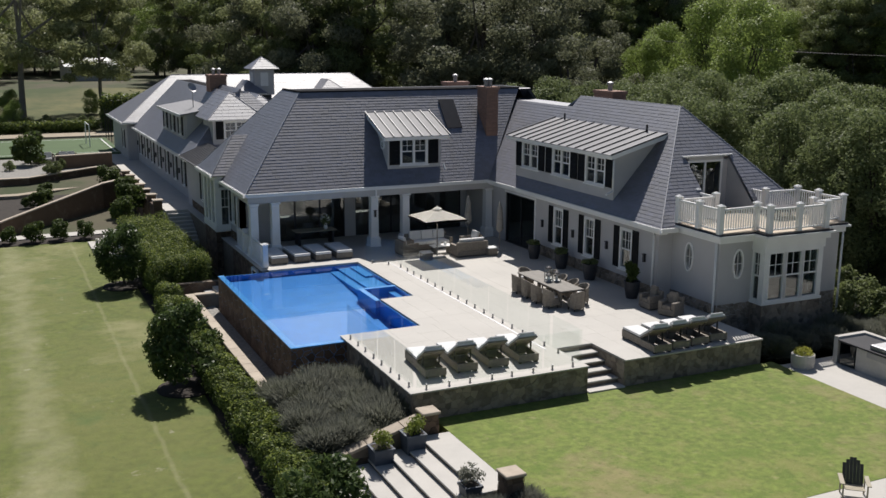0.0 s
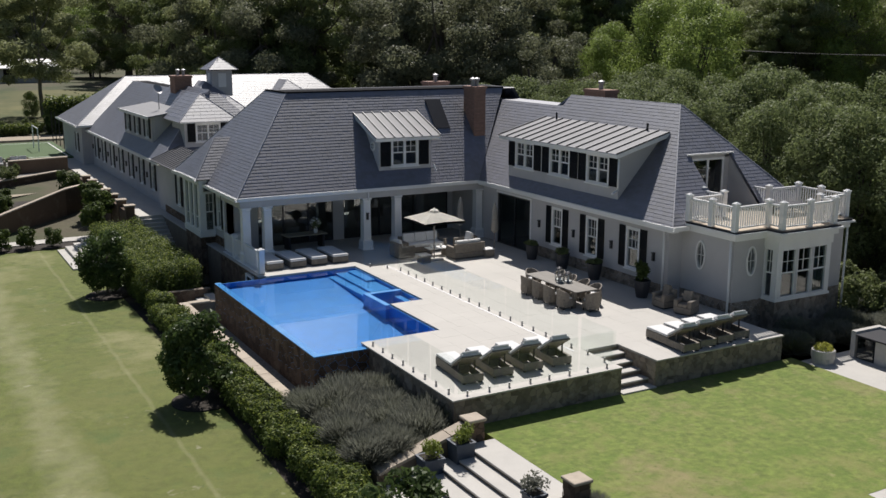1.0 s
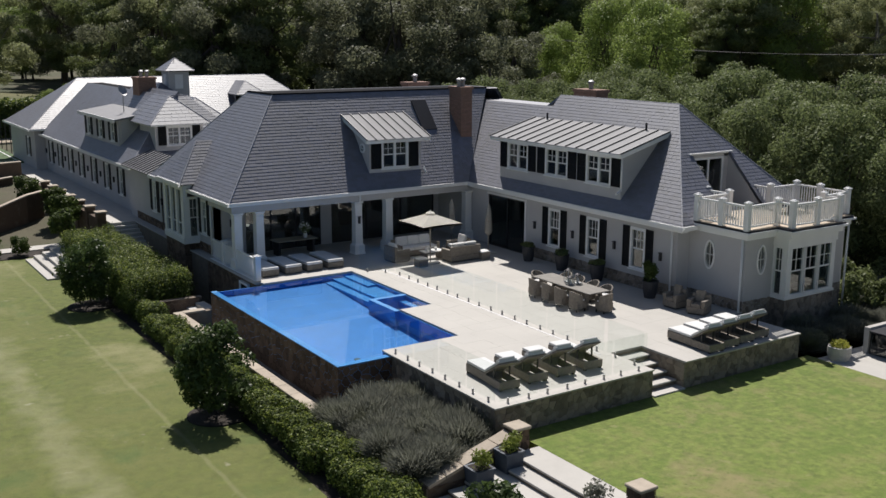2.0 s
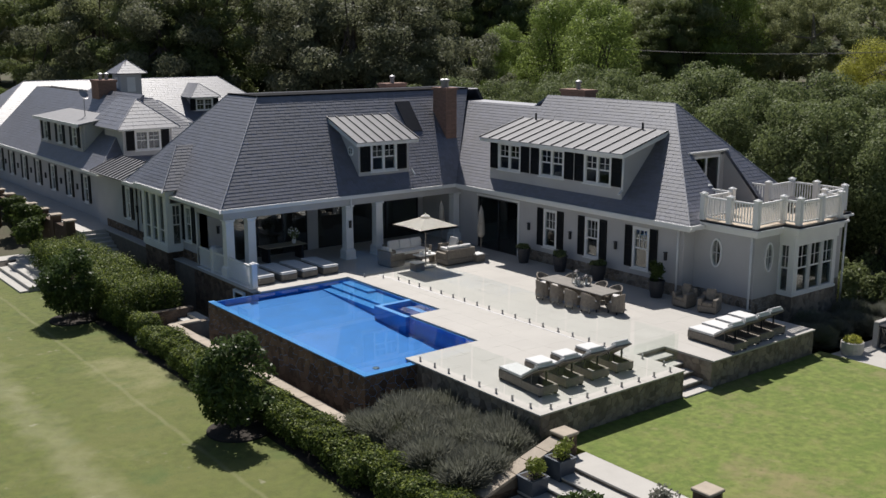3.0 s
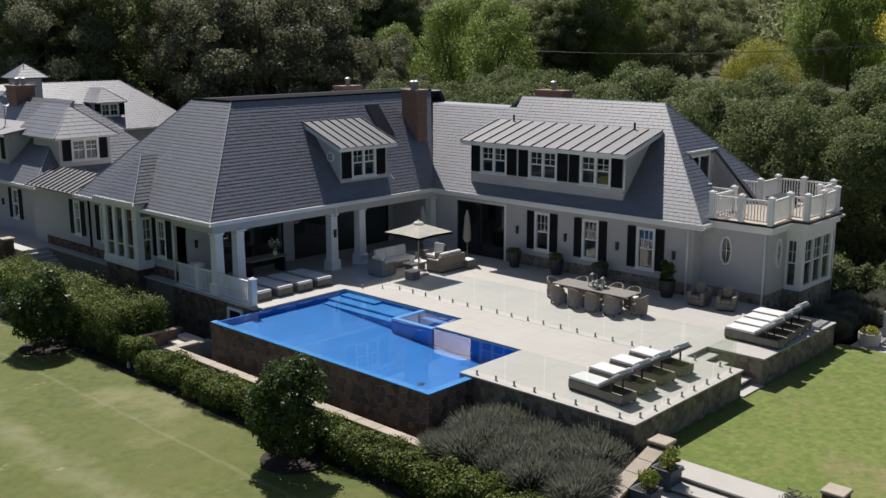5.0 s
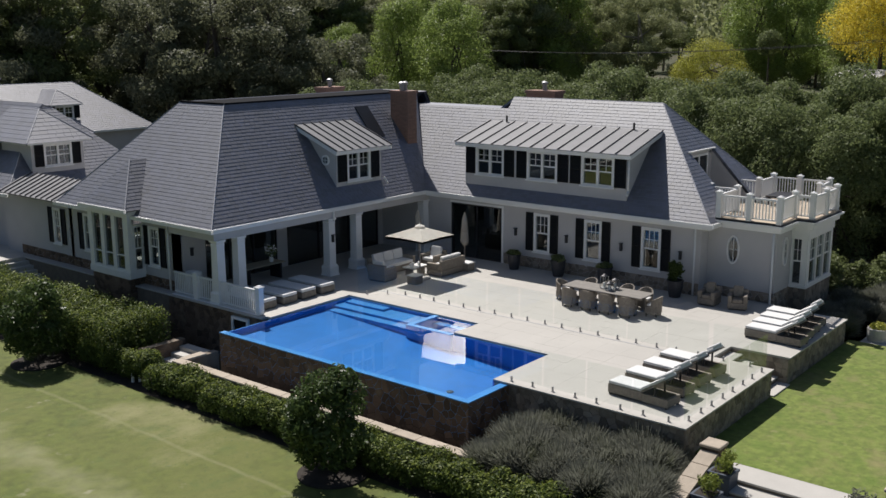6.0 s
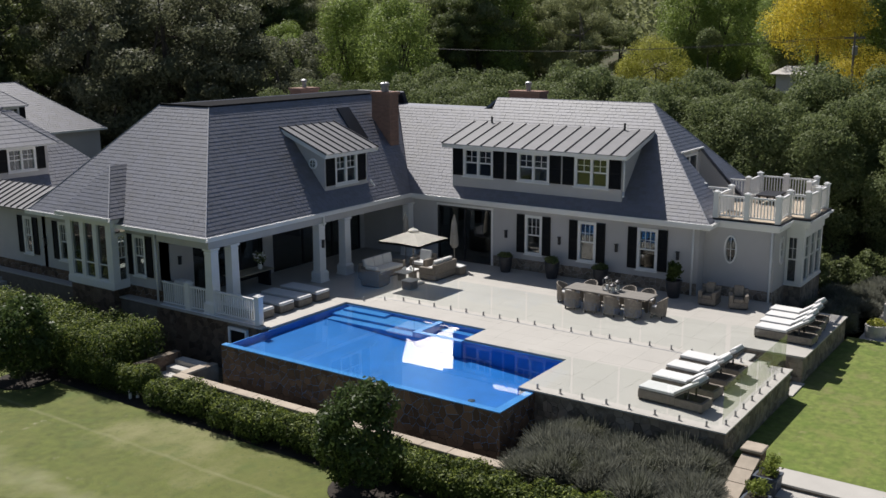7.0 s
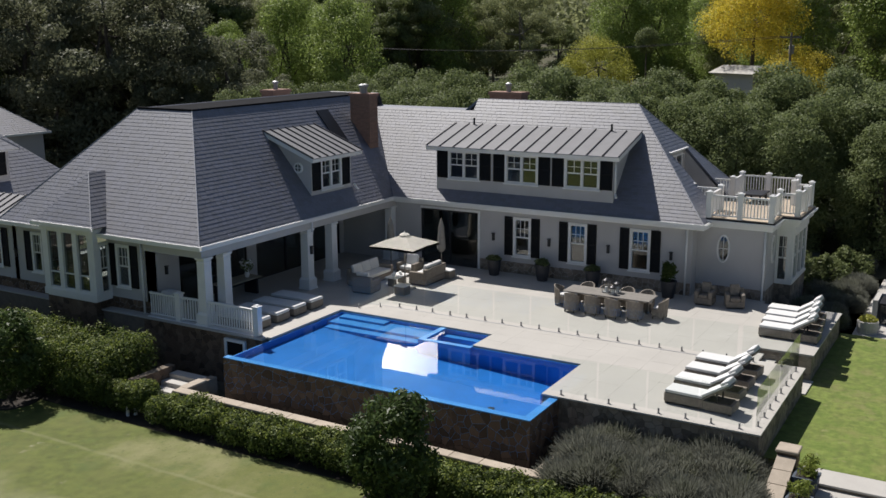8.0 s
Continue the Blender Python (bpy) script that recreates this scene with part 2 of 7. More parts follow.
def worn_line(m, x, half, colour, amount):
    """A pale worn line along y in the turf, broken up by noise."""
    t = m.node_tree
    n, l = t.nodes, t.links
    b = n["Principled BSDF"]
    old = b.inputs["Base Color"].links[0].from_socket
    geo, sep, nz, wob = n.new("ShaderNodeNewGeometry"), n.new("ShaderNodeSeparateXYZ"), n.new("ShaderNodeTexNoise"), n.new("ShaderNodeMath")
    l.new(geo.outputs["Position"], sep.inputs[0]), l.new(geo.outputs["Position"], nz.inputs[0])
    nz.inputs["Scale"].default_value, nz.inputs["Detail"].default_value = 0.9, 6
    wob.operation = 'MULTIPLY_ADD'
    l.new(nz.outputs[0], wob.inputs[0])
    wob.inputs[1].default_value = half * 2.2
    l.new(sep.outputs["X"], wob.inputs[2])
    d = n.new("ShaderNodeMath")
    d.operation = 'SUBTRACT'
    l.new(wob.outputs[0], d.inputs[0])
    d.inputs[1].default_value = x + half * 1.1
    ab = n.new("ShaderNodeMath")
    ab.operation = 'ABSOLUTE'
    l.new(d.outputs[0], ab.inputs[0])
    r = n.new("ShaderNodeMapRange")
    r.inputs["From Min"].default_value, r.inputs["From Max"].default_value = half, half * 0.2
    r.inputs["To Max"].default_value = amount
    l.new(ab.outputs[0], r.inputs[0])
    br = n.new("ShaderNodeMath")
    br.operation = 'MULTIPLY'
    nb = n.new("ShaderNodeTexNoise")
    nb.inputs["Scale"].default_value, nb.inputs["Detail"].default_value = 1.4, 8
    l.new(geo.outputs["Position"], nb.inputs[0])
    l.new(r.outputs[0], br.inputs[0]), l.new(nb.outputs[0], br.inputs[1])
    mx = n.new("ShaderNodeMix")
    mx.data_type = 'RGBA'
    l.new(br.outputs[0], mx.inputs[0]), l.new(old, mx.inputs[6])
    mx.inputs[7].default_value = (*colour, 1)
    l.new(mx.outputs[2], b.inputs["Base Color"])


tint(M_LAWN, (0.30, 0.29, 0.19), 0.9, 0.63, 0.72, 12)
tint(M_LAWN, (0.060, 0.090, 0.022), 7.0, 0.58, 0.75, 4)
tint(M_LAWN2, (0.080, 0.125, 0.016), 7.0, 0.58, 0.75, 4)
tint(M_LAWN2, (0.26, 0.25, 0.10), 2.2, 0.60, 0.74, 8)
worn_line(M_LAWN, 4.42, 0.12, (0.30, 0.29, 0.16), 0.5)
worn_line(M_LAWN, 1.0, 0.9, (0.31, 0.30, 0.17), 0.7)
worn_line(M_LAWN, -6.5, 1.2, (0.33, 0.31, 0.19), 0.7)
M_MEADOW = tint(mat("meadow", (0.12, 0.115, 0.045), 0.95, spread=0.4, scale=0.06, fine=2, bump=0.3), (0.05, 0.07, 0.02), 0.05, 0.45, 0.6)
M_MULCH = mat("bark_mulch", (0.028, 0.022, 0.017), 0.95, spread=0.6, scale=3, fine=25, bump=0.8, depth=0.03)
M_SOIL = tint(mat("ground_soil", (0.085, 0.075, 0.045), 0.95, spread=0.5, scale=0.4, fine=8, bump=0.5, depth=0.05), (0.045, 0.06, 0.02), 0.2, 0.4, 0.6)
M_GRAVEL = mat("gravel", (0.24, 0.23, 0.21), 0.95, spread=0.5, scale=9, fine=60, bump=0.7, depth=0.03)
M_ROAD = mat("drive_gravel", (0.34, 0.29, 0.22), 0.95, spread=0.2, scale=1, fine=20, bump=0.3)
M_TURF = mat("sports_turf", (0.070, 0.115, 0.045), 0.9, spread=0.2, scale=0.3, fine=10, bump=0.2)
M_BARK = mat("bark", (0.085, 0.07, 0.058), 0.95, spread=0.5, scale=4, fine=30, bump=0.7, depth=0.03)
M_PALEBARK = mat("gum_bark", (0.20, 0.18, 0.155), 0.9, spread=0.5, scale=2, fine=20, bump=0.4)
L_MAG = leaf_mat("magnolia_leaf", (0.068, 0.102, 0.032), 0.42)
L_HEDGE = leaf_mat("hedge_leaf", (0.070, 0.100, 0.026), 0.62, spread=0.6)
L_BAND = leaf_mat("screen_leaf", (0.170, 0.205, 0.085), 0.6, spread=0.5)
L_LIGHT = leaf_mat("light_leaf", (0.24, 0.305, 0.085), 0.5, spread=0.7)
L_GUM = leaf_mat("gum_leaf", (0.255, 0.275, 0.135), 0.6, spread=0.65)
L_DARK = leaf_mat("conifer_leaf", (0.165, 0.175, 0.105), 0.6)
L_YELLOW = leaf_mat("golden_leaf", (0.60, 0.50, 0.07), 0.55)
L_YGREEN = leaf_mat("lime_leaf", (0.38, 0.38, 0.08), 0.55)
L_LAV = leaf_mat("lavender_leaf", (0.19, 0.195, 0.16), 0.7, spread=0.4)
tint(L_LAV, (0.17, 0.19, 0.075), 0.9, 0.50, 0.68)
L_SHRUB = leaf_mat("shrub_leaf", (0.15, 0.18, 0.07), 0.55)
L_TIPS = leaf_mat("fresh_leaf", (0.20, 0.24, 0.05), 0.5)


# ---- ground ----
LAWN, LOW, MID = -1.90, -2.35, -1.05


def ground_height(x, y):
    d = math.hypot(x - 10, y - 20)
    z = -1.95 + 0.95 * stepz(7.5, 12, x) * (1 - stepz(60, 66, y))
    z += (1.9 - 0.9 * stepz(25, 36, x) * (1 - stepz(60, 80, y))) * stepz(64, 86, y) * (1 if x < 12 else 0.5 + 0.5 * stepz(80, 100, y))
    z += 3.0 * stepz(110, 175, y) + 26 * stepz(190, 420, d) + 2.2 * stepz(55, 110, x)
    if 8.0 < x < 24.9 and 19 < y < 62 or 11.5 < x < 32.5 and 28.5 < y < 98:
        z = min(z, LOW)
    if 7.4 < x <= 12.2 and 19 < y < 31:
        z = min(z, -2.15)
    return z


gx = np.concatenate([np.linspace(-420, -60, 19), np.arange(-55, 70, 1.0), np.linspace(75, 520, 26)])
gy = np.concatenate([np.linspace(-160, -40, 9), np.arange(-35, 130, 1.0), np.linspace(135, 560, 26)])
gv = [(float(x), float(y), ground_height(x, y)) for y in gy for x in gx]
nx = len(gx)
gf = [(j * nx + i, j * nx + i + 1, (j + 1) * nx + i + 1, (j + 1) * nx + i) for j in range(len(gy) - 1) for i in range(nx - 1)]
ground = part("ground", raw_mesh("ground", gv, gf), M_SOIL, smooth=True)
tagged(ground, "dark garden soil and dry woodland ground", "ground", kind="structure")


def sheet(name, pts, z, material, label, category, thick=0.12, kind="structure"):
    ob = part(name, prism(bmesh.new(), pts, z - thick, z), material)
    return tagged(ob, label, category, kind=kind)


sheet("lawn", [(-90, -60), (6.2, -60), (6.2, 20), (6.5, 34), (6.6, 63.6), (-90, 63.6)], LAWN, M_LAWN, "broad mown lawn with pale worn streaks", "lawn")
sheet("lawn", [(12.05, 17.6), (12.05, 26.4), (25.6, 26.4), (25.6, 17.6)], -0.95, M_LAWN2, "bright green mown lawn below the terrace", "lawn", 0.5)
sheet("lawn", [(12.05, -10), (12.05, 17.6), (18.6, 17.6), (18.6, -10)], -0.95, M_LAWN2, "green lawn beside the fire pit paving", "lawn", 0.5)
sheet("pavement", [(18.6, 2), (18.6, 17.6), (25.6, 17.6), (25.6, 2)], -0.96, M_TREAD, "pale stone paving by the lawn", "paving", 0.5)
sheet("pavement", [(25.6, 2), (25.6, 26.0), (36, 26.0), (36, 2)], -0.97, M_TREAD, "pale stone path along the lawn", "paving", 0.5)
sheet("flower_bed", [(-90, 63.6), (-90, 65.2), (8.6, 65.2), (8.6, 63.6)], -1.86, M_MULCH, "dark mulched strip behind the lawn", "garden bed", 0.2)
sheet("pavement", [(-60, 65.2), (-60, 66.4), (8.0, 66.4), (8.0, 65.2)], -1.80, M_TREAD, "narrow pale garden path", "path", 0.3)
sheet("gravel_bed", [(31.7, 31), (31.7, 40), (38, 40), (38, 31)], -1.0, M_GRAVEL, "pale gravel ground beside the house", "garden bed", 0.6)
sheet("flower_bed", [(6.2, 14), (6.2, 20), (6.5, 34), (6.6, 63.6), (9.2, 63.6), (9.2, 45.2), (7.95, 45.2), (7.95, 14)], -1.93, M_MULCH, "dark mulch bed under the hedge", "garden bed", 0.2)
sheet("sports_court", [(-30, 93), (-30, 107), (11.5, 107), (11.5, 93)], 0.12, M_TURF, "green synthetic sports court", "court", 0.4)
sheet("road", [(-90, 108.5), (-90, 112.5), (16, 113.5), (16, 109.5)], 0.14, M_ROAD, "pale gravel drive", "road", 0.4)
mx, my = np.linspace(-120, 36, 40), np.linspace(127, 158, 24)
mv = [(float(x), float(y), ground_height(x, y) + 0.06) for y in my for x in mx]
mf = [(j * 40 + i, j * 40 + i + 1, (j + 1) * 40 + i + 1, (j + 1) * 40 + i) for j in range(23) for i in range(39)]
tagged(part("meadow", raw_mesh("meadow", mv, mf), M_MEADOW, smooth=True), "dry yellow-green paddock grass", "meadow", kind="structure")
for k, (x0, x1, y) in enumerate(((-30, 11.2, 94.0), (-30, 11.2, 106.0))):
    tagged(part("court_line", boxes((x0, y, 0.12, x1, y + 0.12, 0.126)), M_WHITE), "white painted court line", "court line")
tagged(part("court_line", boxes((10.9, 94.2, 0.12, 11.02, 105.9, 0.126)), M_WHITE), "white painted court line", "court line")

# ---- terrace, pool and stairs ----
terrace = thing("terrace", (18, 36, 0), "raised terrace paved in large pale stone slabs", "terrace", kind="structure")
PAVED = [(11.24, 26.34, 17.65, 32.9), (17.65, 28.42, 19.1, 43.75), (19.1, 26.34, 25.06, 29.35), (19.1, 29.35, 25.42, 32.3), (19.1, 32.3, 24.75, 43.75),
         (14.42, 32.9, 17.65, 37.0), (15.9, 37.0, 17.65, 43.75), (11.24, 43.95, 24.75, 62.0), (15.9, 43.75, 24.75, 43.95)]
core = bmesh.new()
for x0, y0, x1, y1 in PAVED:
    box(core, max(x0, 11.32), max(y0, 26.42), -2.4, x1, y1, -0.07)
box(core, 24.75, 32.3, -2.4, 32.2, 58, -0.07)
box(core, 25.5, 29.4, -2.4, 31.6, 32.3, -0.07)
part("core", core, M_MORTAR, terrace)
part("bedding", boxes(*[(max(x0, 11.3), max(y0, 26.4), -0.07, x1, y1, -0.006) for x0, y0, x1, y1 in PAVED]), M_GROUT, terrace)
# paving slabs on the open terrace, indoors one floor
slabs = []
for x0, y0, x1, y1 in PAVED:
    nxs, nys = max(1, round((x1 - x0) / 0.9)), max(1, round((y1 - y0) / 0.9))
    for i in range(nxs):
        for j in range(nys):
            slabs.append((x0 + (x1 - x0) * i / nxs, y0 + (y1 - y0) * j / nys, x0 + (x1 - x0) * (i + 1) / nxs, y0 + (y1 - y0) * (j + 1) / nys))
SLAB_CACHE = {}
for x0, y0, x1, y1 in slabs:
    w, d = round(x1 - x0, 3), round(y1 - y0, 3)
    if (w, d) not in SLAB_CACHE:
        g = 0.002
        SLAB_CACHE[w, d] = as_mesh("slab", boxes((g, g, -0.05, w - g, d - g, 0)))
    part("slab", SLAB_CACHE[w, d], M_PAVE, terrace, m=pose(x0, y0, R.uniform(-0.0006, 0.0006)))

stair = thing("terrace_stair", (18.4, 26.4, -0.95), "five pale stone steps between rubble walls", "stairs", kind="structure")
for i in range(5):
    z = -0.18 * (i + 1)
    y1 = 28.42 - 0.42 * i
    part("tread", soft_box(17.66, y1 - 0.45, z - 0.05, 19.09, y1, z, 0.008, 1), M_TREAD, stair)
    part("riser", boxes((17.66, y1 - 0.40, -1.1, 19.09, y1 - 0.02, z - 0.05)), M_MORTAR, stair)

pool = thing("swimming_pool", (12, 38, -1.5), "blue tiled infinity pool full of clear water", "pool", kind="structure")
PF = -0.98
shell = bmesh.new()
slab(shell, [(9.5, 32.62, -0.92), (15.896, 32.62, -0.92), (15.896, 43.745, -0.31), (9.5, 43.745, -0.31)], 0.15)
box(shell, 14.36, 32.96, PF, 14.418, 37.0, -0.075)
box(shell, 9.5, 43.685, PF, 15.84, 43.745, -0.075)
box(shell, 15.84, 39.15, PF, 15.896, 43.745, -0.075)
box(shell, 11.3, 32.904, PF, 14.418, 32.96, -0.075)
part("basin", shell, M_TILE, pool)
part("weir", boxes((9.25, 32.62, PF - 0.3, 9.5, 43.95, -0.075), (9.25, 32.35, PF - 0.3, 11.3, 32.62, -0.075)), M_TILE_PALE, pool, "pale blue tiled overflow edge")
part("ledge", boxes((14.85, 38.95, PF, 15.84, 43.69, -0.2)), M_TILE_PALE, pool, "pale blue tiled underwater ledge")
part("pool_step", boxes((14.42, 38.95, PF, 14.85, 43.5, -0.29)), M_TILE_PALE, pool)
part("pool_step", boxes((15.4, 41.4, -0.22, 15.84, 43.5, -0.12)), M_TILE_PALE, pool)
spa = part("spa_wall", boxes((14.2, 37.0, PF, 14.42, 39.15, -0.045), (14.42, 38.93, PF, 15.9, 39.15, -0.045)), M_TILE_PALE, pool, "pale tiled wall of the spa corner")
part("spa_basin", boxes((14.42, 37.06, -1.0, 15.84, 38.93, -0.7), (14.42, 37.004, -1.0, 15.84, 37.06, -0.075), (15.84, 37.004, -1.0, 15.896, 38.93, -0.075)), M_TILE, pool)
part("spa_bench", boxes((14.42, 37.06, -0.7, 15.84, 37.4, -0.25), (15.5, 37.4, -0.7, 15.84, 38.93, -0.25)), M_TILE_PALE, pool, "pale tiled bench in the spa corner")
part("coping", boxes((11.55, 43.75, -0.07, 15.9, 43.95, 0.012)), M_PAVE, pool, "pale stone coping bar")
part("drain", lathe([(0.12, 0), (0.12, 0.02), (0.05, 0.03)], 14), M_DARKMETAL, pool, m=pose(11.2, 34.6, -0.81))


wbm = bmesh.new()
wv = [wbm.verts.new((x, y, -0.055)) for x, y in ((9.25, 32.35), (11.3, 32.35), (11.3, 32.905), (14.415, 32.905), (14.415, 37.0), (14.2, 37.0), (14.2, 39.15), (15.84, 39.15), (15.84, 43.69), (9.25, 43.69))]
wbm.faces.new(wv)
wv = [wbm.verts.new((x, y, -0.06)) for x, y in ((14.42, 37.0), (15.84, 37.0), (15.84, 38.93), (14.42, 38.93))]
wbm.faces.new(wv)
part("water", wbm, M_WATER, pool, "clear rippling water")
wt = M_WATER.node_tree
wgeo, wno, wbp = wt.nodes.new("ShaderNodeNewGeometry"), wt.nodes.new("ShaderNodeTexNoise"), wt.nodes.new("ShaderNodeBump")
wno.inputs["Scale"].default_value, wno.inputs["Detail"].default_value = 3.2, 4
wbp.inputs["Strength"].default_value, wbp.inputs["Distance"].default_value = 0.18, 0.03
wt.links.new(wgeo.outputs["Position"], wno.inputs[0]), wt.links.new(wno.outputs[0], wbp.inputs["Height"])
for nd in wt.nodes:
    if nd.bl_idname in ("ShaderNodeBsdfGlossy", "ShaderNodeLayerWeight"):
        wt.links.new(wbp.outputs[0], nd.inputs["Normal"])

trough = thing("overflow_trough", (8.4, 38, -1.9), "stone-edged catch trough with dark gravel below the pool wall", "trough", kind="structure")
part("bed", boxes((8.3, 31.9, -2.2, 9.25, 45.0, -1.72), (9.25, 31.9, -2.2, 11.3, 32.33, -1.72)), M_GRAVEL, trough)
part("curb", boxes((7.98, 31.4, -2.2, 8.3, 45.2, -1.16), (8.3, 31.4, -2.2, 11.3, 31.72, -1.16), (8.3, 44.9, -2.2, 9.9, 45.2, -1.16)), M_MORTAR, trough)
CURB = [(7.94, 31.36 + 0.984 * i, 8.34, 31.36 + 0.984 * i + 0.976) for i in range(14)] + [(8.35 + 0.98 * i, 31.36, 8.35 + 0.98 * i + 0.972, 31.76) for i in range(3)] + [(8.35, 44.83, 9.3, 45.2)]
for x0, y0, x1, y1 in CURB:
    part("coping_stone", soft_box(x0, y0, -1.16, x1, y1, -1.08, 0.012, 1), M_CAP, trough)

# garden steps down from the green lawn, with their walls, piers and boxes
steps = thing("garden_steps", (9.5, 23.2, -1.9), "broad pale stone steps leading down to the lawn", "stairs", kind="structure")
for i in range(7):
    x1 = 12.05 - (0.0 if i == 0 else 0.95 + 0.54 * (i - 1))
    x0 = 12.05 - (0.95 + 0.54 * i)
    z = -0.95 - 0.135 * i
    part("tread", soft_box(x0 - 0.03, 21.25, z - 0.06, x1, 25.3, z, 0.008, 1), M_TREAD, steps)
    part("riser", boxes((x0, 21.25, -2.3, x1, 25.3, z - 0.06)), M_MORTAR, steps)
lavender_bed = part("flower_bed", prism(bmesh.new(), [(7.98, 25.8), (11.32, 25.8), (11.32, 31.4), (7.98, 31.4)], -2.3, -1.45), M_MULCH)
tagged(lavender_bed, "dark mulched bed planted with lavender", "garden bed", kind="structure")
tagged(part("flower_bed", prism(bmesh.new(), [(7.0, 14), (12.05, 14), (12.05, 21.0), (7.0, 21.0)], -2.3, -1.3), M_MULCH), "dark mulched bed beside the steps", "garden bed", kind="structure")
tagged(part("flower_bed", prism(bmesh.new(), [(25.1, 26.0), (36, 26.0), (36, 31), (31.7, 31), (31.7, 29.3), (25.1, 29.3)], -2.3, -1.0), M_MULCH), "dark mulched bed at the foot of the house", "garden bed", kind="structure")


# ---- the house ----
def cells(axis, c, a0, a1, z0, z1, t, holes):
    """A wall along one axis with openings (a0, a1, z0, z1) through it; t: thickness, signed."""
    bm = bmesh.new()
    us = sorted({a0, a1, *[v for h in holes for v in h[:2]]})
    for u0, u1 in zip(us, us[1:]):
        mid = (u0 + u1) / 2
        cuts = sorted([(h[2], h[3]) for h in holes if h[0] < mid < h[1]])
        z = z0
        for b, e in cuts + [(z1, z1)]:
            if b - z > 1e-4:
                lo, hi = min(c, c + t), max(c, c + t)
                if axis == 'x':
                    box(bm, lo, u0, z, hi, u1, b)
                else:
                    box(bm, u0, lo, z, u1, hi, b)
            z = max(z, e)
    bmesh.ops.remove_doubles(bm, verts=bm.verts, dist=1e-5)
    return bm


def facing(x, y, z, way):
    """Pose of a thing on a wall: local x to the right as seen from outside, y inwards."""
    return pose(x, y, z, 0, 0, {'-x': -90, '-y': 0, '+x': 90, '+y': 180}[way])


KEEP = {}


def kept(key, make):
    if key not in KEEP:
        KEEP[key] = as_mesh(key[0], make())
    return KEEP[key]


def window(parent, m, w, h, leaves=1, upper=(3, 2), lower=None, shutters=0.0, sill=True):
    """Sash window with w, h as its clear opening and the sill's middle at m."""
    f = 0.07

    def frame_bm():
        bm = boxes((-w / 2 - 0.06, -0.035, -0.02, -w / 2 + f, 0.09, h + 0.06), (w / 2 - f, -0.035, -0.02, w / 2 + 0.06, 0.09, h + 0.06),
                   (-w / 2 + f, -0.035, h - f, w / 2 - f, 0.09, h + 0.06), (-w / 2 + f, -0.035, -0.02, w / 2 - f, 0.09, f))
        for k in range(1, leaves):
            c = -w / 2 + w * k / leaves
            box(bm, c - 0.06, -0.03, f, c + 0.06, 0.09, h - f)
        return bm

    def sash_bm():
        bm = bmesh.new()
        lw = w / leaves
        for k in range(leaves):
            a, b = -w / 2 + lw * k + f, -w / 2 + lw * (k + 1) - f
            box(bm, a, 0.02, h / 2 - 0.03, b, 0.06, h / 2 + 0.03)
            for (cs, rs), z0, z1, y in (((upper or (1, 1)), h / 2, h - f, 0.025), ((lower or (1, 1)), f, h / 2, 0.04)):
                for i in range(1, cs):
                    c = a + (b - a) * i / cs
                    box(bm, c - 0.012, y, z0, c + 0.012, y + 0.03, z1)
                for j in range(1, rs):
                    z = z0 + (z1 - z0) * j / rs
                    box(bm, a, y + 0.004, z - 0.012, b, y + 0.026, z + 0.012)
        return bm

    key = (round(w, 3), round(h, 3), leaves, upper, lower)
    fr = part("window", kept(("window", *key), frame_bm), M_WHITE, parent, "white timber sash window", m)
    part("sash", kept(("sash", *key), sash_bm), M_WHITE, fr, m=Matrix(), local=True)
    part("pane", kept(("pane", *key), lambda: boxes((-w / 2 + 0.02, 0.05, 0.02, w / 2 - 0.02, 0.056, h - 0.02))), M_GLASS, fr, "reflecting window glass", Matrix(), True).visible_shadow = False
    if sill:
        part("sill", kept(("sill", *key), lambda: boxes((-w / 2 - 0.1, -0.09, -0.08, w / 2 + 0.1, 0.06, -0.02))), M_WHITE, fr, m=Matrix(), local=True)
    if shutters:
        for s in (-1, 1):
            part("shutter", kept(("shutter", round(shutters, 3), round(h, 3)), lambda: shutter_bm(shutters, h + 0.06)), M_BLACK, parent, "black louvred shutter", m @ pose(s * (w / 2 + 0.065 + shutters / 2), -0.0, 0))
    return fr


def tall_light(parent, m, w, h):
    """Fixed light with a low transom between broad posts."""
    fr = part("window", kept(("tall_light", w, h), lambda: boxes((-w / 2, -0.05, -0.02, -w / 2 + 0.13, 0.1, h + 0.02), (w / 2 - 0.13, -0.05, -0.02, w / 2, 0.1, h + 0.02), (-w / 2 + 0.13, -0.03, -0.02, w / 2 - 0.13, 0.08, 0.09),
                                                                (-w / 2 + 0.13, -0.03, h - 0.09, w / 2 - 0.13, 0.08, h + 0.02))), M_WHITE, parent, "white tall narrow bay window", m)
    part("transom", kept(("transom", w, h), lambda: boxes((-w / 2 + 0.13, 0.0, h * 0.27, w / 2 - 0.13, 0.05, h * 0.27 + 0.05))), M_WHITE, fr, m=Matrix(), local=True)
    part("pane", kept(("tall_pane", w, h), lambda: boxes((-w / 2 + 0.1, 0.05, 0.05, w / 2 - 0.1, 0.056, h - 0.05))), M_GLASS, fr, "reflecting window glass", Matrix(), True).visible_shadow = False
    return fr


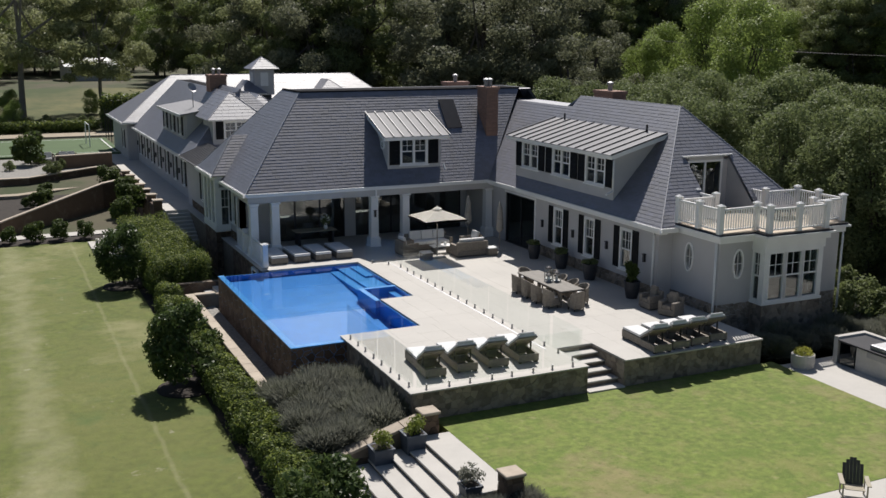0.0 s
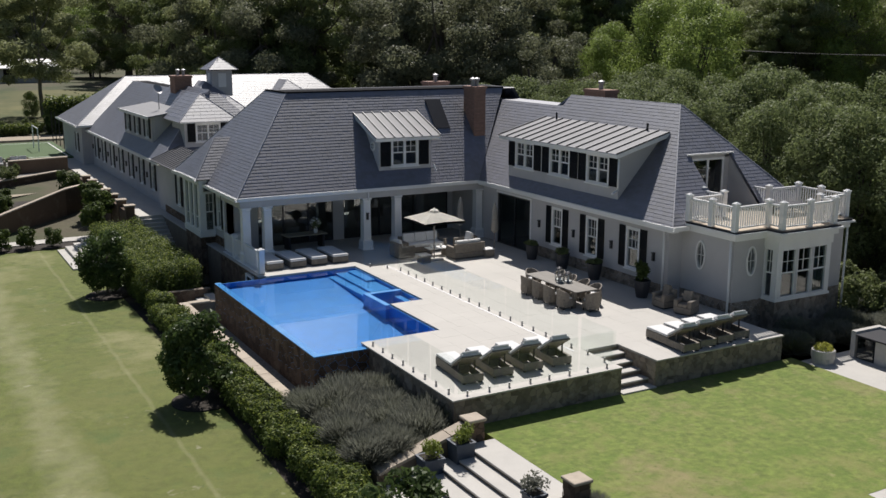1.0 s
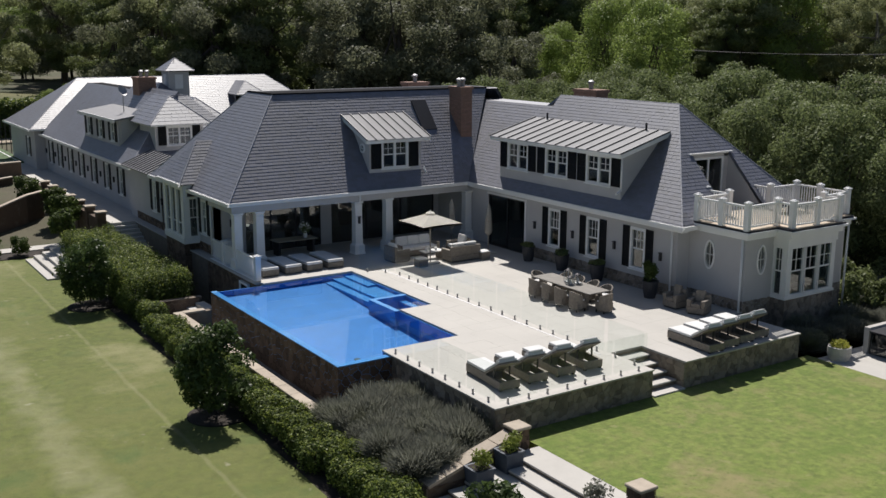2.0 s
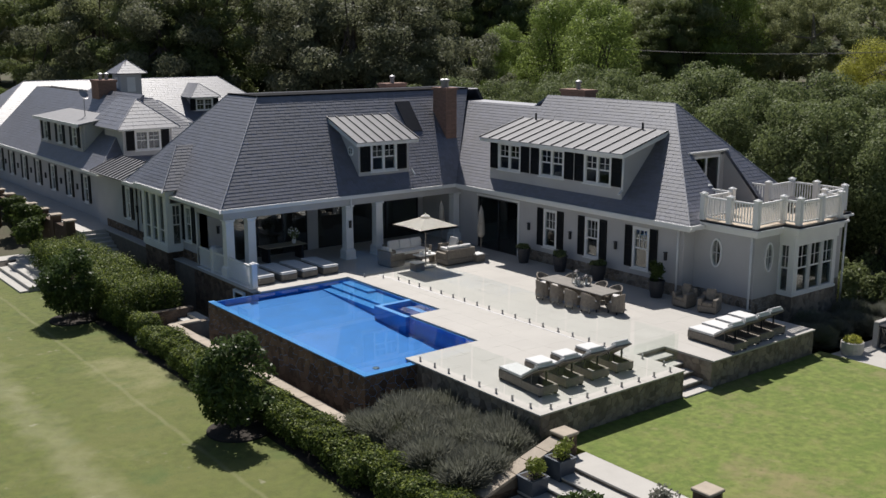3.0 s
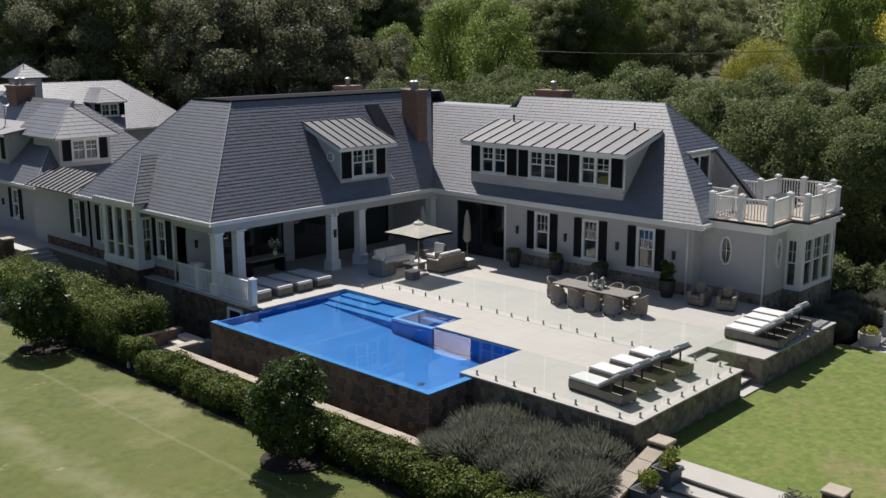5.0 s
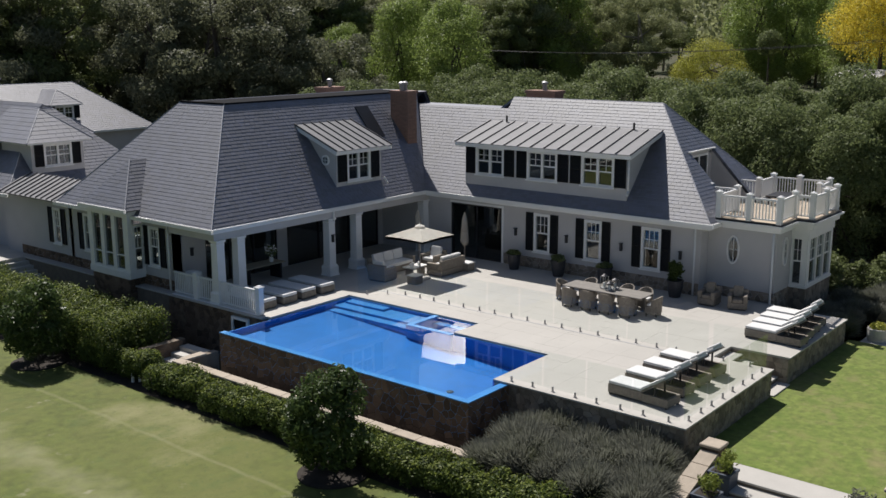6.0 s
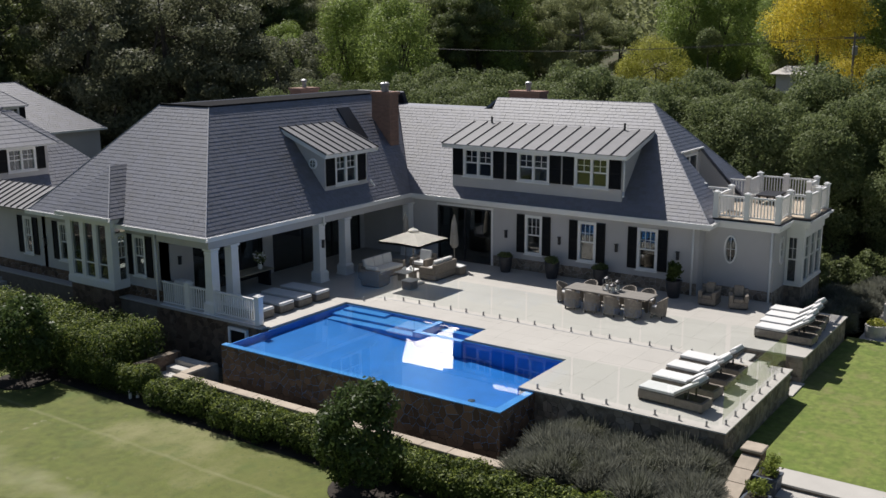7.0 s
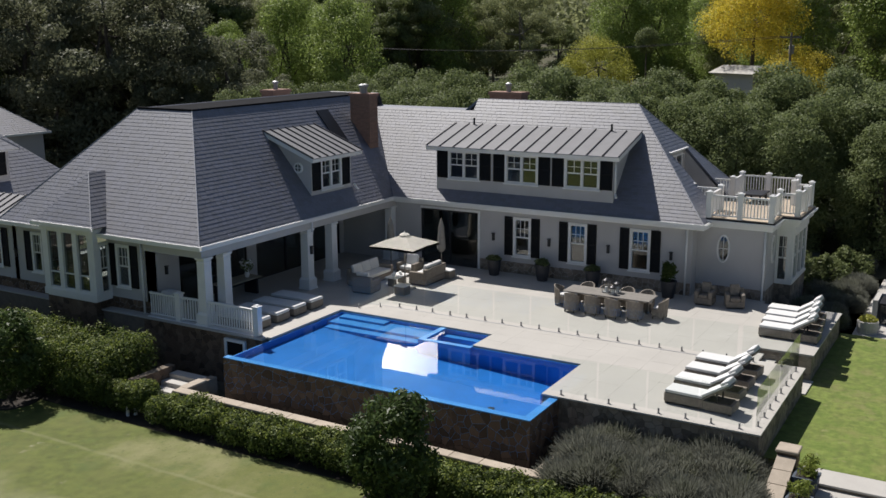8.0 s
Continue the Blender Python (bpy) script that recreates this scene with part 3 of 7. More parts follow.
def shutter_bm(w, h):
    bm = boxes((-w / 2 + 0.06, -0.02, 0.08, w / 2 - 0.06, -0.002, h - 0.08), (-w / 2, -0.05, 0, -w / 2 + 0.06, -0.005, h), (w / 2 - 0.06, -0.05, 0, w / 2, -0.005, h), (-w / 2 + 0.06, -0.05, 0, w / 2 - 0.06, -0.005, 0.08),
               (-w / 2 + 0.06, -0.05, h - 0.08, w / 2 - 0.06, -0.005, h), (-w / 2 + 0.06, -0.05, h / 2 - 0.04, w / 2 - 0.06, -0.005, h / 2 + 0.04))
    n = int(h / 0.07)
    for i in range(2, n - 1):
        z = h * i / n
        if abs(z - h / 2) > 0.06:
            box(bm, -w / 2 + 0.06, -0.012, -0.025, w / 2 - 0.06, -0.006, 0.025, pose(0, -0.022, z, -20))
    return bm


def lantern(parent, m):
    part("wall_light", kept(("wall_light",), lambda: boxes((-0.05, -0.10, -0.16, 0.05, -0.0, 0.16), (-0.07, -0.13, 0.16, 0.07, 0.0, 0.19))), M_DARKMETAL, parent, "small black outdoor wall light", m)


SLATES = []          # (roof part, list of slate vertex rings) gathered for the end of the file


def clip(poly, sx, sy, c):
    """Keep the side sx*x + sy*y <= c of a flat polygon."""
    out = []
    for (x0, y0), (x1, y1) in zip(poly, poly[1:] + poly[:1]):
        a, b = sx * x0 + sy * y0 - c, sx * x1 + sy * y1 - c
        if a <= 0:
            out.append((x0, y0))
        if a * b < 0:
            k = a / (a - b)
            out.append((x0 + k * (x1 - x0), y0 + k * (y1 - y0)))
    return out


def area(p):
    return 0.5 * sum(x0 * y1 - x1 * y0 for (x0, y0), (x1, y1) in zip(p, p[1:] + p[:1]))


def inside(p, poly):
    c = False
    for (x0, y0), (x1, y1) in zip(poly, poly[1:] + poly[:1]):
        if (y0 > p[1]) != (y1 > p[1]) and p[0] < (x1 - x0) * (p[1] - y0) / (y1 - y0) + x0:
            c = not c
    return c


def roof_plane(roof, corners, slated=True, course=0.18, wide=0.27):
    """One slope: its boards, and slates in courses clipped to a convex outline. corners: eave from left to right, then the top."""
    c = [Vector(p) for p in corners]
    part("roof_slope", slab(bmesh.new(), c, 0.12), M_SLATE, roof)
    if not slated:
        return
    u = (c[1] - c[0]).normalized()
    n = u.cross(c[2] - c[0]).normalized()
    if n.z < 0:
        n = -n
    v = n.cross(u)
    if v.z < 0:
        v = -v
    flat = [((p - c[0]).dot(u), (p - c[0]).dot(v)) for p in c]
    if area(flat) < 0:
        flat = flat[::-1]
    u0, u1 = min(p[0] for p in flat), max(p[0] for p in flat)
    top = max(p[1] for p in flat)
    row, out = 0, []
    vv = -0.04
    while vv < top:
        x = u0 - R.random() * wide
        while x < u1:
            w = wide * R.uniform(0.75, 1.25)
            q = [(x + 0.004, vv), (x + w - 0.004, vv), (x + w - 0.004, vv + course + 0.03), (x + 0.004, vv + course + 0.03)]
            lift = R.uniform(0.0, 0.003)
            for (x0, y0), (x1, y1) in zip(flat, flat[1:] + flat[:1]):
                ex, ey = x1 - x0, y1 - y0
                k = math.hypot(ex, ey)
                slack = 0.06 if abs(ey) < 1e-3 and y0 < 0.01 else 0.0
                if len(q) > 2:
                    q = clip(q, ey / k, -ex / k, (ey * x0 - ex * y0) / k + slack)
            if len(q) > 2 and abs(area(q)) > 0.004:
                lo, hi = [], []
                for a, b in q:
                    t = min(1, max(0, (b - vv) / (course + 0.03)))
                    p = c[0] + u * a + v * b
                    hi.append(p + n * (0.014 - 0.010 * t + lift))
                    lo.append(p + n * 0.001)
                out.append((hi, lo))
            x += w
        vv += course
        row += 1
    SLATES.append((roof, out))


def new_roof(parent, ridge, label):
    """The roof starts from its ridge board; the slopes hang on it."""
    return part("roof", boxes(ridge), M_SLATE, parent, label)


def capping(parent, *pts):
    for a, b in zip(pts, pts[1:]):
        part("hip_cap", tube(bmesh.new(), Vector(a) + Vector((0, 0, 0.02)), Vector(b) + Vector((0, 0, 0.008)), 0.026, n=6), M_RIDGE, parent, "grey metal hip capping")


def gutter(parent, a, b, way):
    """White gutter from a to b, standing out along way."""
    a, b, w = Vector(a), Vector(b), Vector(way)
    bm = bmesh.new()
    up = Vector((0, 0, 1))
    for s, e in (((0.0, -0.16), (0.03, 0.0)), ((0.03, -0.16), (0.13, -0.13)), ((0.11, -0.13), (0.13, 0.0))):
        vs = [bm.verts.new(p + w * q + up * z) for p in (a, b) for q in (s[0], e[0]) for z in (s[1], e[1])]
        o, p, q, r, s2, t2, u2, v2 = vs
        for f in ((o, p, r, q), (s2, u2, v2, t2), (o, q, u2, s2), (p, t2, v2, r), (o, s2, t2, p), (q, r, v2, u2)):
            bm.faces.new(f)
    part("gutter", bm, M_WHITE, parent, "white eaves gutter")


def downpipe(parent, x, y, z0, z1, r=0.045):
    part("downpipe", tube(bmesh.new(), (x, y, z0), (x, y, z1), r), M_WHITE, parent, "white downpipe", smooth=True)


E0, RA, RW = 3.05, 7.68, 7.57
house = thing("house", (20, 46, 0), "L-shaped country house in pale grey render with slate roofs", "house")

# walls of the pool wing
W1 = [(39.66, 40.44, 0.83, 2.56), (36.97, 37.75, 0.83, 2.56), (34.11, 34.93, 0.83, 2.56)]
part("wall", cells('x', 24.75, 32.3, 58.0, 0, E0, 0.3, [(a, b, c, d) for a, b, c, d in W1] + [(42.3, 45.4, 0.0, 2.64)]), M_WALL, house, "pale grey rendered wall")
part("wall", cells('x', 32.2, 32.3, 58.0, 0, E0, -0.3, []), M_WALL, house)
part("wall", cells('y', 58.0, 24.75, 32.2, 0, E0, -0.3, []), M_WALL, house)
part("wall", cells('y', 45.9, 25.05, 31.9, 0, E0, 0.2, []), M_WALL, house)
part("indoor_floor", boxes((24.75, 32.3, -0.07, 32.2, 58, 0.02)), M_FLOOR, house)
# Inner wall and ceiling get their room shade from the near-black lining.
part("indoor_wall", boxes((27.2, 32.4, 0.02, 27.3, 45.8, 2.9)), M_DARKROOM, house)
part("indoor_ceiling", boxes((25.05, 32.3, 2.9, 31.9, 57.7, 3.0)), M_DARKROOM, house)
for a, b, z0, z1 in W1:
    window(house, facing(24.75, (a + b) / 2, z0, '-x'), b - a, z1 - z0, shutters=0.42)
for y in (41.49, 38.71, 35.93, 33.15):
    lantern(house, facing(24.75, y, 1.6, '-x'))
# sliding glass doors in the inner corner
sl = part("sliding_door", boxes((24.80, 42.3, 2.56, 24.92, 45.4, 2.64), (24.80, 42.3, 0.0, 24.92, 42.38, 2.56), (24.80, 45.32, 0.0, 24.92, 45.4, 2.56), (24.80, 42.38, 0.0, 24.92, 45.32, 0.05), (24.82, 43.82, 0.05, 24.90, 43.89, 2.56)), M_DARKMETAL, house, "black framed sliding glass doors")
part("pane", boxes((24.85, 42.38, 0.05, 24.858, 43.82, 2.56)), M_GLASS, sl).visible_shadow = False
part("pane", boxes((24.87, 43.89, 0.05, 24.878, 45.32, 2.56)), M_GLASS, sl).visible_shadow = False
part("door_casing", boxes((24.70, 42.2, 0, 24.75, 42.3, 2.74), (24.70, 42.3, 2.64, 24.75, 45.4, 2.74)), M_WHITE, house)

# extension with the balcony and the bay window
part("wall", cells('x', 25.45, 29.4, 32.3, -1.0, 2.9, 0.3, [(31.0, 31.36, 1.5, 2.5)]), M_WALL, house)
part("wall", boxes((24.745, 32.28, -1.0, 25.45, 32.296, 2.9)), M_WALL, house)
part("wall", cells('y', 29.4, 25.75, 31.6, -1.0, 2.9, 0.3, [(27.15, 30.05, 0.45, 2.55), (26.2, 26.56, 1.5, 2.5)]), M_WALL, house)
part("wall", cells('x', 31.6, 29.7, 32.3, -1.0, 2.9, -0.3, []), M_WALL, house)
part("indoor_floor", boxes((25.75, 29.7, -0.07, 31.3, 32.3, 0.02)), M_FLOOR, house)
part("indoor_wall", boxes((25.75, 32.2, 0.02, 31.3, 32.3, 2.9)), M_DARKROOM, house)


def oval(parent, m):
    n = 28
    bm = bmesh.new()
    rings = []
    for k, y in ((1.0, -0.05), (1.0, 0.08), (0.78, 0.08), (0.78, -0.05)):
        rings.append([bm.verts.new((0.27 * k * math.cos(2 * math.pi * i / n), y, 0.60 * (k if k == 1 else 0.88) * math.sin(2 * math.pi * i / n))) for i in range(n)])
    for j in range(4):
        for i in range(n):
            a, b = rings[j], rings[(j + 1) % 4]
            bm.faces.new((a[i], a[(i + 1) % n], b[(i + 1) % n], b[i]))
    box(bm, -0.012, 0.0, -0.52, 0.012, 0.03, 0.52)
    box(bm, -0.21, 0.0, -0.012, 0.21, 0.03, 0.012)
    o = part("oval_window", bm, M_WHITE, parent, "white framed oval window", m)
    pb = bmesh.new()
    pb.faces.new([pb.verts.new((0.23 * math.cos(2 * math.pi * i / n), 0.04, 0.55 * math.sin(2 * math.pi * i / n))) for i in range(n)])
    part("pane", pb, M_GLASS, o, m=Matrix(), local=True).visible_shadow = False
    return o


oval(house, facing(25.45, 31.18, 2.0, '-x'))
oval(house, facing(26.38, 29.4, 2.0, '-y'))
# bay window
part("bay_base", boxes((27.1, 28.72, -1.0, 30.1, 29.4, 0.40)), M_MORTAR, house)
bay = part("bay_window", boxes((27.05, 28.68, 0.40, 30.15, 29.4, 0.50), (27.05, 28.68, 2.52, 30.15, 29.4, 2.9),
                               (27.1, 28.72, 0.5, 27.28, 28.90, 2.52), (29.92, 28.72, 0.5, 30.1, 28.90, 2.52)), M_WHITE, house, "white three-sided bay window")
for i, (x, w) in enumerate(((27.72, 0.84), (28.6, 0.84), (29.48, 0.84))):
    window(house, facing(x, 28.74, 0.52, '-y'), w, 1.98, 1, (2, 2), None, 0, False)
window(house, facing(27.12, 29.14, 0.52, '-x'), 0.46, 1.98, 1, (2, 2), None, 0, False)
window(house, facing(30.08, 29.14, 0.52, '+x'), 0.46, 1.98, 1, (2, 2), None, 0, False)
# cornice and flat roof of the extension
cor = bmesh.new()
PLAN = [(25.3, 32.3), (25.3, 29.22), (26.98, 29.22), (26.98, 28.52), (30.22, 28.52), (30.22, 29.22), (31.75, 29.22), (31.75, 32.3)]
part("cornice", prism(bmesh.new(), PLAN, 2.9, 3.12), M_WHITE, house, "white moulded cornice")


def grow(pts, d):
    cx, cy = 28.55, 31.2
    return [(x + (d if x > cx else -d), y - (d if y < 32 else 0)) for x, y in pts]


part("cornice", prism(bmesh.new(), grow(PLAN, 0.14), 3.12, 3.20), M_WHITE, house)
part("balcony_edge", prism(bmesh.new(), grow(PLAN, 0.06), 3.20, 3.27), M_DARKMETAL, house)
for i in range(44):
    x0 = 25.3 + i * 0.1455
    y0 = 28.5 if 27.0 < x0 < 30.1 else 29.2
    part("deck_board", boxes((x0, y0, 3.27, x0 + 0.138, 34.0 if 27.2 < x0 < 29.9 else 32.4, 3.295)), M_DECKWOOD, house)

POSTS = [(25.3, 31.82), (25.3, 30.55), (25.3, 29.3), (27.15, 29.4), (27.15, 28.66), (28.58, 28.62), (30.03, 28.66), (30.03, 29.4), (31.8, 29.55), (31.8, 30.87), (31.8, 32.08), (30.0, 32.05), (30.0, 33.3)]
POSTS_B = [(25.3, 31.82), (27.2, 31.86), (27.2, 33.1)]


def post_bm(h, w=0.2):
    bm = boxes((-w / 2, -w / 2, 0, w / 2, w / 2, h - 0.07))
    box(bm, -w / 2 - 0.03, -w / 2 - 0.03, h - 0.07, w / 2 + 0.03, w / 2 + 0.03, h - 0.02)
    for v in box(bm, -w / 2, -w / 2, h - 0.02, w / 2, w / 2, h + 0.03)[4:]:
        v.co.x *= 0.5
        v.co.y *= 0.5
    return bm


def balusters(parent, a, b, z, h):
    """Rails and balusters between two posts."""
    a, b = Vector((*a, z)), Vector((*b, z))
    d = (b - a).length
    ang = math.degrees(math.atan2(b.y - a.y, b.x - a.x))
    m = pose(*a, 0, 0, ang)
    part("top_rail", boxes((0.1, -0.045, h - 0.07, d - 0.1, 0.045, h)), M_WHITE, parent, m=m)
    part("bottom_rail", boxes((0.1, -0.03, 0.09, d - 0.1, 0.03, 0.14)), M_WHITE, parent, m=m)
    n = max(2, int((d - 0.2) / 0.12))
    me = kept(("baluster", h), lambda: boxes((-0.02, -0.02, 0.14, 0.02, 0.02, h - 0.07)))
    for i in range(n):
        part("baluster", me, M_WHITE, parent, m=m @ pose(0.1 + (d - 0.2) * (i + 0.5) / n, 0, 0))


balcony = part("balcony_rail", boxes((25.2, 29.2, 3.27, 25.4, 29.4, 3.30)), M_WHITE, house, "white timber balcony balustrade")
for p in POSTS + POSTS_B[1:]:
    part("post", kept(("post",), lambda: post_bm(1.1)), M_WHITE, balcony, m=pose(*p, 3.295))
for line in (POSTS, POSTS_B):
    for a, b in zip(line, line[1:]):
        balusters(balcony, a, b, 3.295, 0.95)

bt = part("balcony_table", soft_box(29.4, 30.6, 3.65, 30.9, 31.5, 3.72, 0.01, 1), M_DARKMETAL, house, "dark outdoor table on the balcony")
for x in (29.55, 30.75):
    for y in (30.72, 31.38):
        part("leg", boxes((x - 0.04, y - 0.04, 3.295, x + 0.04, y + 0.04, 3.65)), M_DARKMETAL, bt)

# wing roof
AX, AY, AB = 11.28, 46.74, 58.3
HX, HY, HB = 15.27, 50.6, 53.7
RB = 33.2
roofs = new_roof(house, (HX + 0.2, HY + 0.2, RA - 0.3, 28.2, HB - 0.2, RA - 0.15), "blue-grey slate roof")
EX, EY = 24.42, 31.75
roof_plane(roofs, [(EX, EY, E0), (EX, 44.3, E0), (28.46, 44.3, RW), (28.46, 36.1, RW)])
roof_plane(roofs, [(EX, 44.3, E0), (EX, 46.74, E0), (27.98, 50.3, 7.03), (27.98, 44.3, 7.03)])
EK = (RW - E0) / (36.1 - EY)
DZ = E0 + (34.2 - EY) * EK
roof_plane(roofs, [(EX, EY, E0), (27.35, EY, E0), (27.35, 34.2, DZ), (26.695, 34.2, DZ)])
roof_plane(roofs, [(29.75, EY, E0), (32.6, EY, E0), (30.325, 34.2, DZ), (29.75, 34.2, DZ)])
roof_plane(roofs, [(26.695, 34.2, DZ), (30.325, 34.2, DZ), (28.56, 36.1, RW), (28.46, 36.1, RW)])
roof_plane(roofs, [(32.6, 50, E0), (32.6, EY, E0), (28.56, 36.1, RW), (28.56, 44.3, RW)])
roof_plane(roofs, [(28.46, 44.3, RW), (28.56, 44.3, RW), (28.9, 44.8, 7.03), (27.98, 44.8, 7.03)], False)
roof_plane(roofs, [(27.98, 44.3, 7.03), (27.98, 52, 7.03), (29.4, 52, 7.03), (29.4, 44.3, 7.03)], False)
roof_plane(roofs, [(32.6, 58.4, E0), (32.6, 50, E0), (29.4, 44.3, 7.03), (29.4, 52, 7.03)], False)

# main block
roof_plane(roofs, [(AX, AY, E0), (EX, AY, E0), (28.3, HY, RA), (HX, HY, RA)])
roof_plane(roofs, [(AX, AB, E0), (AX, AY, E0), (HX, HY, RA), (HX, HB, RA)])
roof_plane(roofs, [(RB, AB, E0), (AX, AB, E0), (HX, HB, RA), (29, HB, RA)], True, 0.5, 0.8)
roof_plane(roofs, [(RB, 52, E0), (RB, AB, E0), (29, HB, RA), (29, HY, RA)], False)
roof_plane(roofs, [(28.3, HY, RA), (29.0, HY, RA), (RB, 52, E0), (29.4, 52, 7.03)], False)
part("flat_roof", boxes((HX + 0.12, HY + 0.12, RA - 0.1, 28.9, HB - 0.05, RA - 0.02)), M_MEMBRANE, house, "black membrane flat roof")
part("roof_edge", boxes((HX - 0.04, HY - 0.04, RA - 0.04, 28.3, HY + 0.12, RA + 0.05), (HX - 0.04, HY + 0.12, RA - 0.04, HX + 0.12, HB, RA + 0.05)), M_MEMBRANE, house)
capping(house, (AX, AY, E0), (HX, HY, RA))
capping(house, (AX, AB, E0), (HX, HB, RA))
capping(house, (EX, EY, E0), (28.46, 36.1, RW))
capping(house, (32.6, EY, E0), (28.56, 36.1, RW))
capping(house, (28.5, 36.1, RW), (28.5, 44.3, RW))
gutter(house, (AX + 0.0, AY, E0 + 0.06), (EX, AY, E0 + 0.06), (0, -1, 0))
gutter(house, (AX, AB, E0 + 0.06), (AX, AY - 0.13, E0 + 0.06), (-1, 0, 0))
gutter(house, (EX, AY, E0 + 0.06), (EX, EY - 0.13, E0 + 0.06), (-1, 0, 0))
gutter(house, (EX, EY, E0 + 0.06), (25.2, EY, E0 + 0.06), (0, -1, 0))
gutter(house, (30.6, EY, E0 + 0.06), (32.6, EY, E0 + 0.06), (0, -1, 0))
part("soffit", boxes((EX, EY, 2.86, 24.75, AY, 2.92), (24.75, EY, 2.90, 32.5, 32.3, 2.92)), M_WHITE, house)
part("fascia", boxes((EX, EY, 2.92, EX + 0.04, AY, E0)), M_WHITE, house)

# verandah: beam, columns, ceiling, back wall with glass doors
part("beam", boxes((11.42, 46.80, 2.62, 24.75, 47.14, 2.98), (11.42, 47.14, 2.62, 11.76, 49.8, 2.98)), M_BEAM, house, "grey painted verandah beam")
part("verandah_ceiling", boxes((11.4, 46.8, 2.98, 24.75, 58.0, 3.04)), M_WALL, house)


def column_bm():
    bm = bmesh.new()
    rows = ((0.30, 0.0), (0.30, 0.06), (0.27, 0.08), (0.27, 0.42), (0.24, 0.47), (0.20, 0.52), (0.185, 2.38), (0.20, 2.40), (0.20, 2.44), (0.185, 2.46), (0.185, 2.50), (0.24, 2.56), (0.24, 2.62))
    rings = [[bm.verts.new((sx * r, sy * r, z)) for sx, sy in ((-1, -1), (1, -1), (1, 1), (-1, 1))] for r, z in rows]
    for p, q in zip(rings, rings[1:]):
        for i in range(4):
            bm.faces.new((p[i], p[(i + 1) % 4], q[(i + 1) % 4], q[i]))
    bm.faces.new(rings[0][::-1])
    bm.faces.new(rings[-1])
    return bm


for x, y in ((11.72, 46.98), (12.78, 46.98), (17.95, 46.98), (19.68, 46.98), (24.5, 46.98)):
    part("column", kept(("column",), column_bm), M_WHITE, house, "white square tapered column", pose(x, y, 0))
part("wall", cells('y', 49.85, 11.76, 24.75, 0, 2.98, 0.25, [(13.3, 17.4, 0, 2.5), (18.0, 24.3, 0, 2.5)]), M_WALL, house)
part("wall", cells('x', 11.76, 49.85, 60.2, -1.9, E0, 0.3, [(50.98, 51.66, 0.92, 2.58), (52.2, 55.0, 0.55, 3.05), (56.15, 56.75, 0.92, 2.58), (58.8, 59.4, 0.92, 2.58)]), M_WALL, house)
part("wall", cells('y', 58.0, 11.76, 24.75, 0, 2.98, -0.25, [(15, 17, 0.9, 2.3), (20, 22, 0.9, 2.3)]), M_WALL, house)
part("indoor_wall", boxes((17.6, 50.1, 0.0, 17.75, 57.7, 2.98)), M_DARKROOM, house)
part("wall", boxes((24.60, 47.2, 0, 24.75, 49.85, 2.98)), M_WALL, house)
for x0, x1 in ((13.3, 17.4), (18.0, 24.3)):
    n = 3
    w = (x1 - x0) / n
    fr = boxes((x0, 49.9, 2.44, x1, 50.0, 2.5), (x0, 49.9, 0, x1, 50.0, 0.05))
    for i in range(n + 1):
        box(fr, x0 + w * i - (0.03 if i else 0), 49.9, 0.05, x0 + w * i + (0.03 if i < n else 0), 50.0, 2.44)
    d = part("sliding_door", fr, M_DARKMETAL, house, "black framed sliding glass doors")
    for i in range(n):
        part("pane", boxes((x0 + w * i + 0.03, 49.94, 0.05, x0 + w * (i + 1) - 0.03, 49.948, 2.44)), M_GLASS, d).visible_shadow = False
lantern(house, facing(12.55, 49.85, 1.6, '-y'))
lantern(house, facing(17.95, 46.80, 1.7, '-y'))
window(house, facing(11.76, 51.32, 0.92, '-x'), 0.68, 1.66, shutters=0.40)
window(house, facing(11.76, 56.45, 0.92, '-x'), 0.60, 1.66, shutters=0.40)
window(house, facing(11.76, 59.1, 0.92, '-x'), 0.60, 1.66, shutters=0.40)
lantern(house, facing(11.76, 57.8, 1.6, '-x'))

# side bay with tall windows and its own small slate roof
sb = part("side_bay", boxes((10.95, 52.05, 0.35, 11.76, 55.15, 0.62), (10.95, 52.05, 3.12, 11.76, 55.15, 3.36), (10.98, 52.08, 0.62, 11.2, 52.30, 3.12), (10.98, 54.90, 0.62, 11.2, 55.12, 3.12),
                            (11.0, 52.2, 0.3, 11.76, 55.0, 0.35)), M_WHITE, house, "white bay with tall narrow windows")
for i in range(3):
    tall_light(house, facing(11.02, 54.9 - 0.4335 - 0.867 * i, 0.64, '-x'), 0.867, 2.46)
window(house, facing(11.48, 52.10, 0.64, '-y'), 0.50, 2.0, 1, (2, 2), None, 0, False)
window(house, facing(11.48, 55.10, 0.64, '+y'), 0.50, 2.0, 1, (2, 2), None, 0, False)
b0, b1, bp, bq = (10.80, 55.3, 3.38), (10.80, 51.9, 3.38), (12.32, 53.6, 5.28), (13.21, 53.6, 5.28)
roof_plane(roofs, [b0, b1, bp])
roof_plane(roofs, [b1, (11.56, 51.9, 3.38), bq, bp])
roof_plane(roofs, [(11.56, 55.3, 3.38), b0, bp, bq])
gutter(house, (10.80, 55.35, 3.42), (10.80, 51.8, 3.42), (-1, 0, 0))
capping(house, b1, bp)

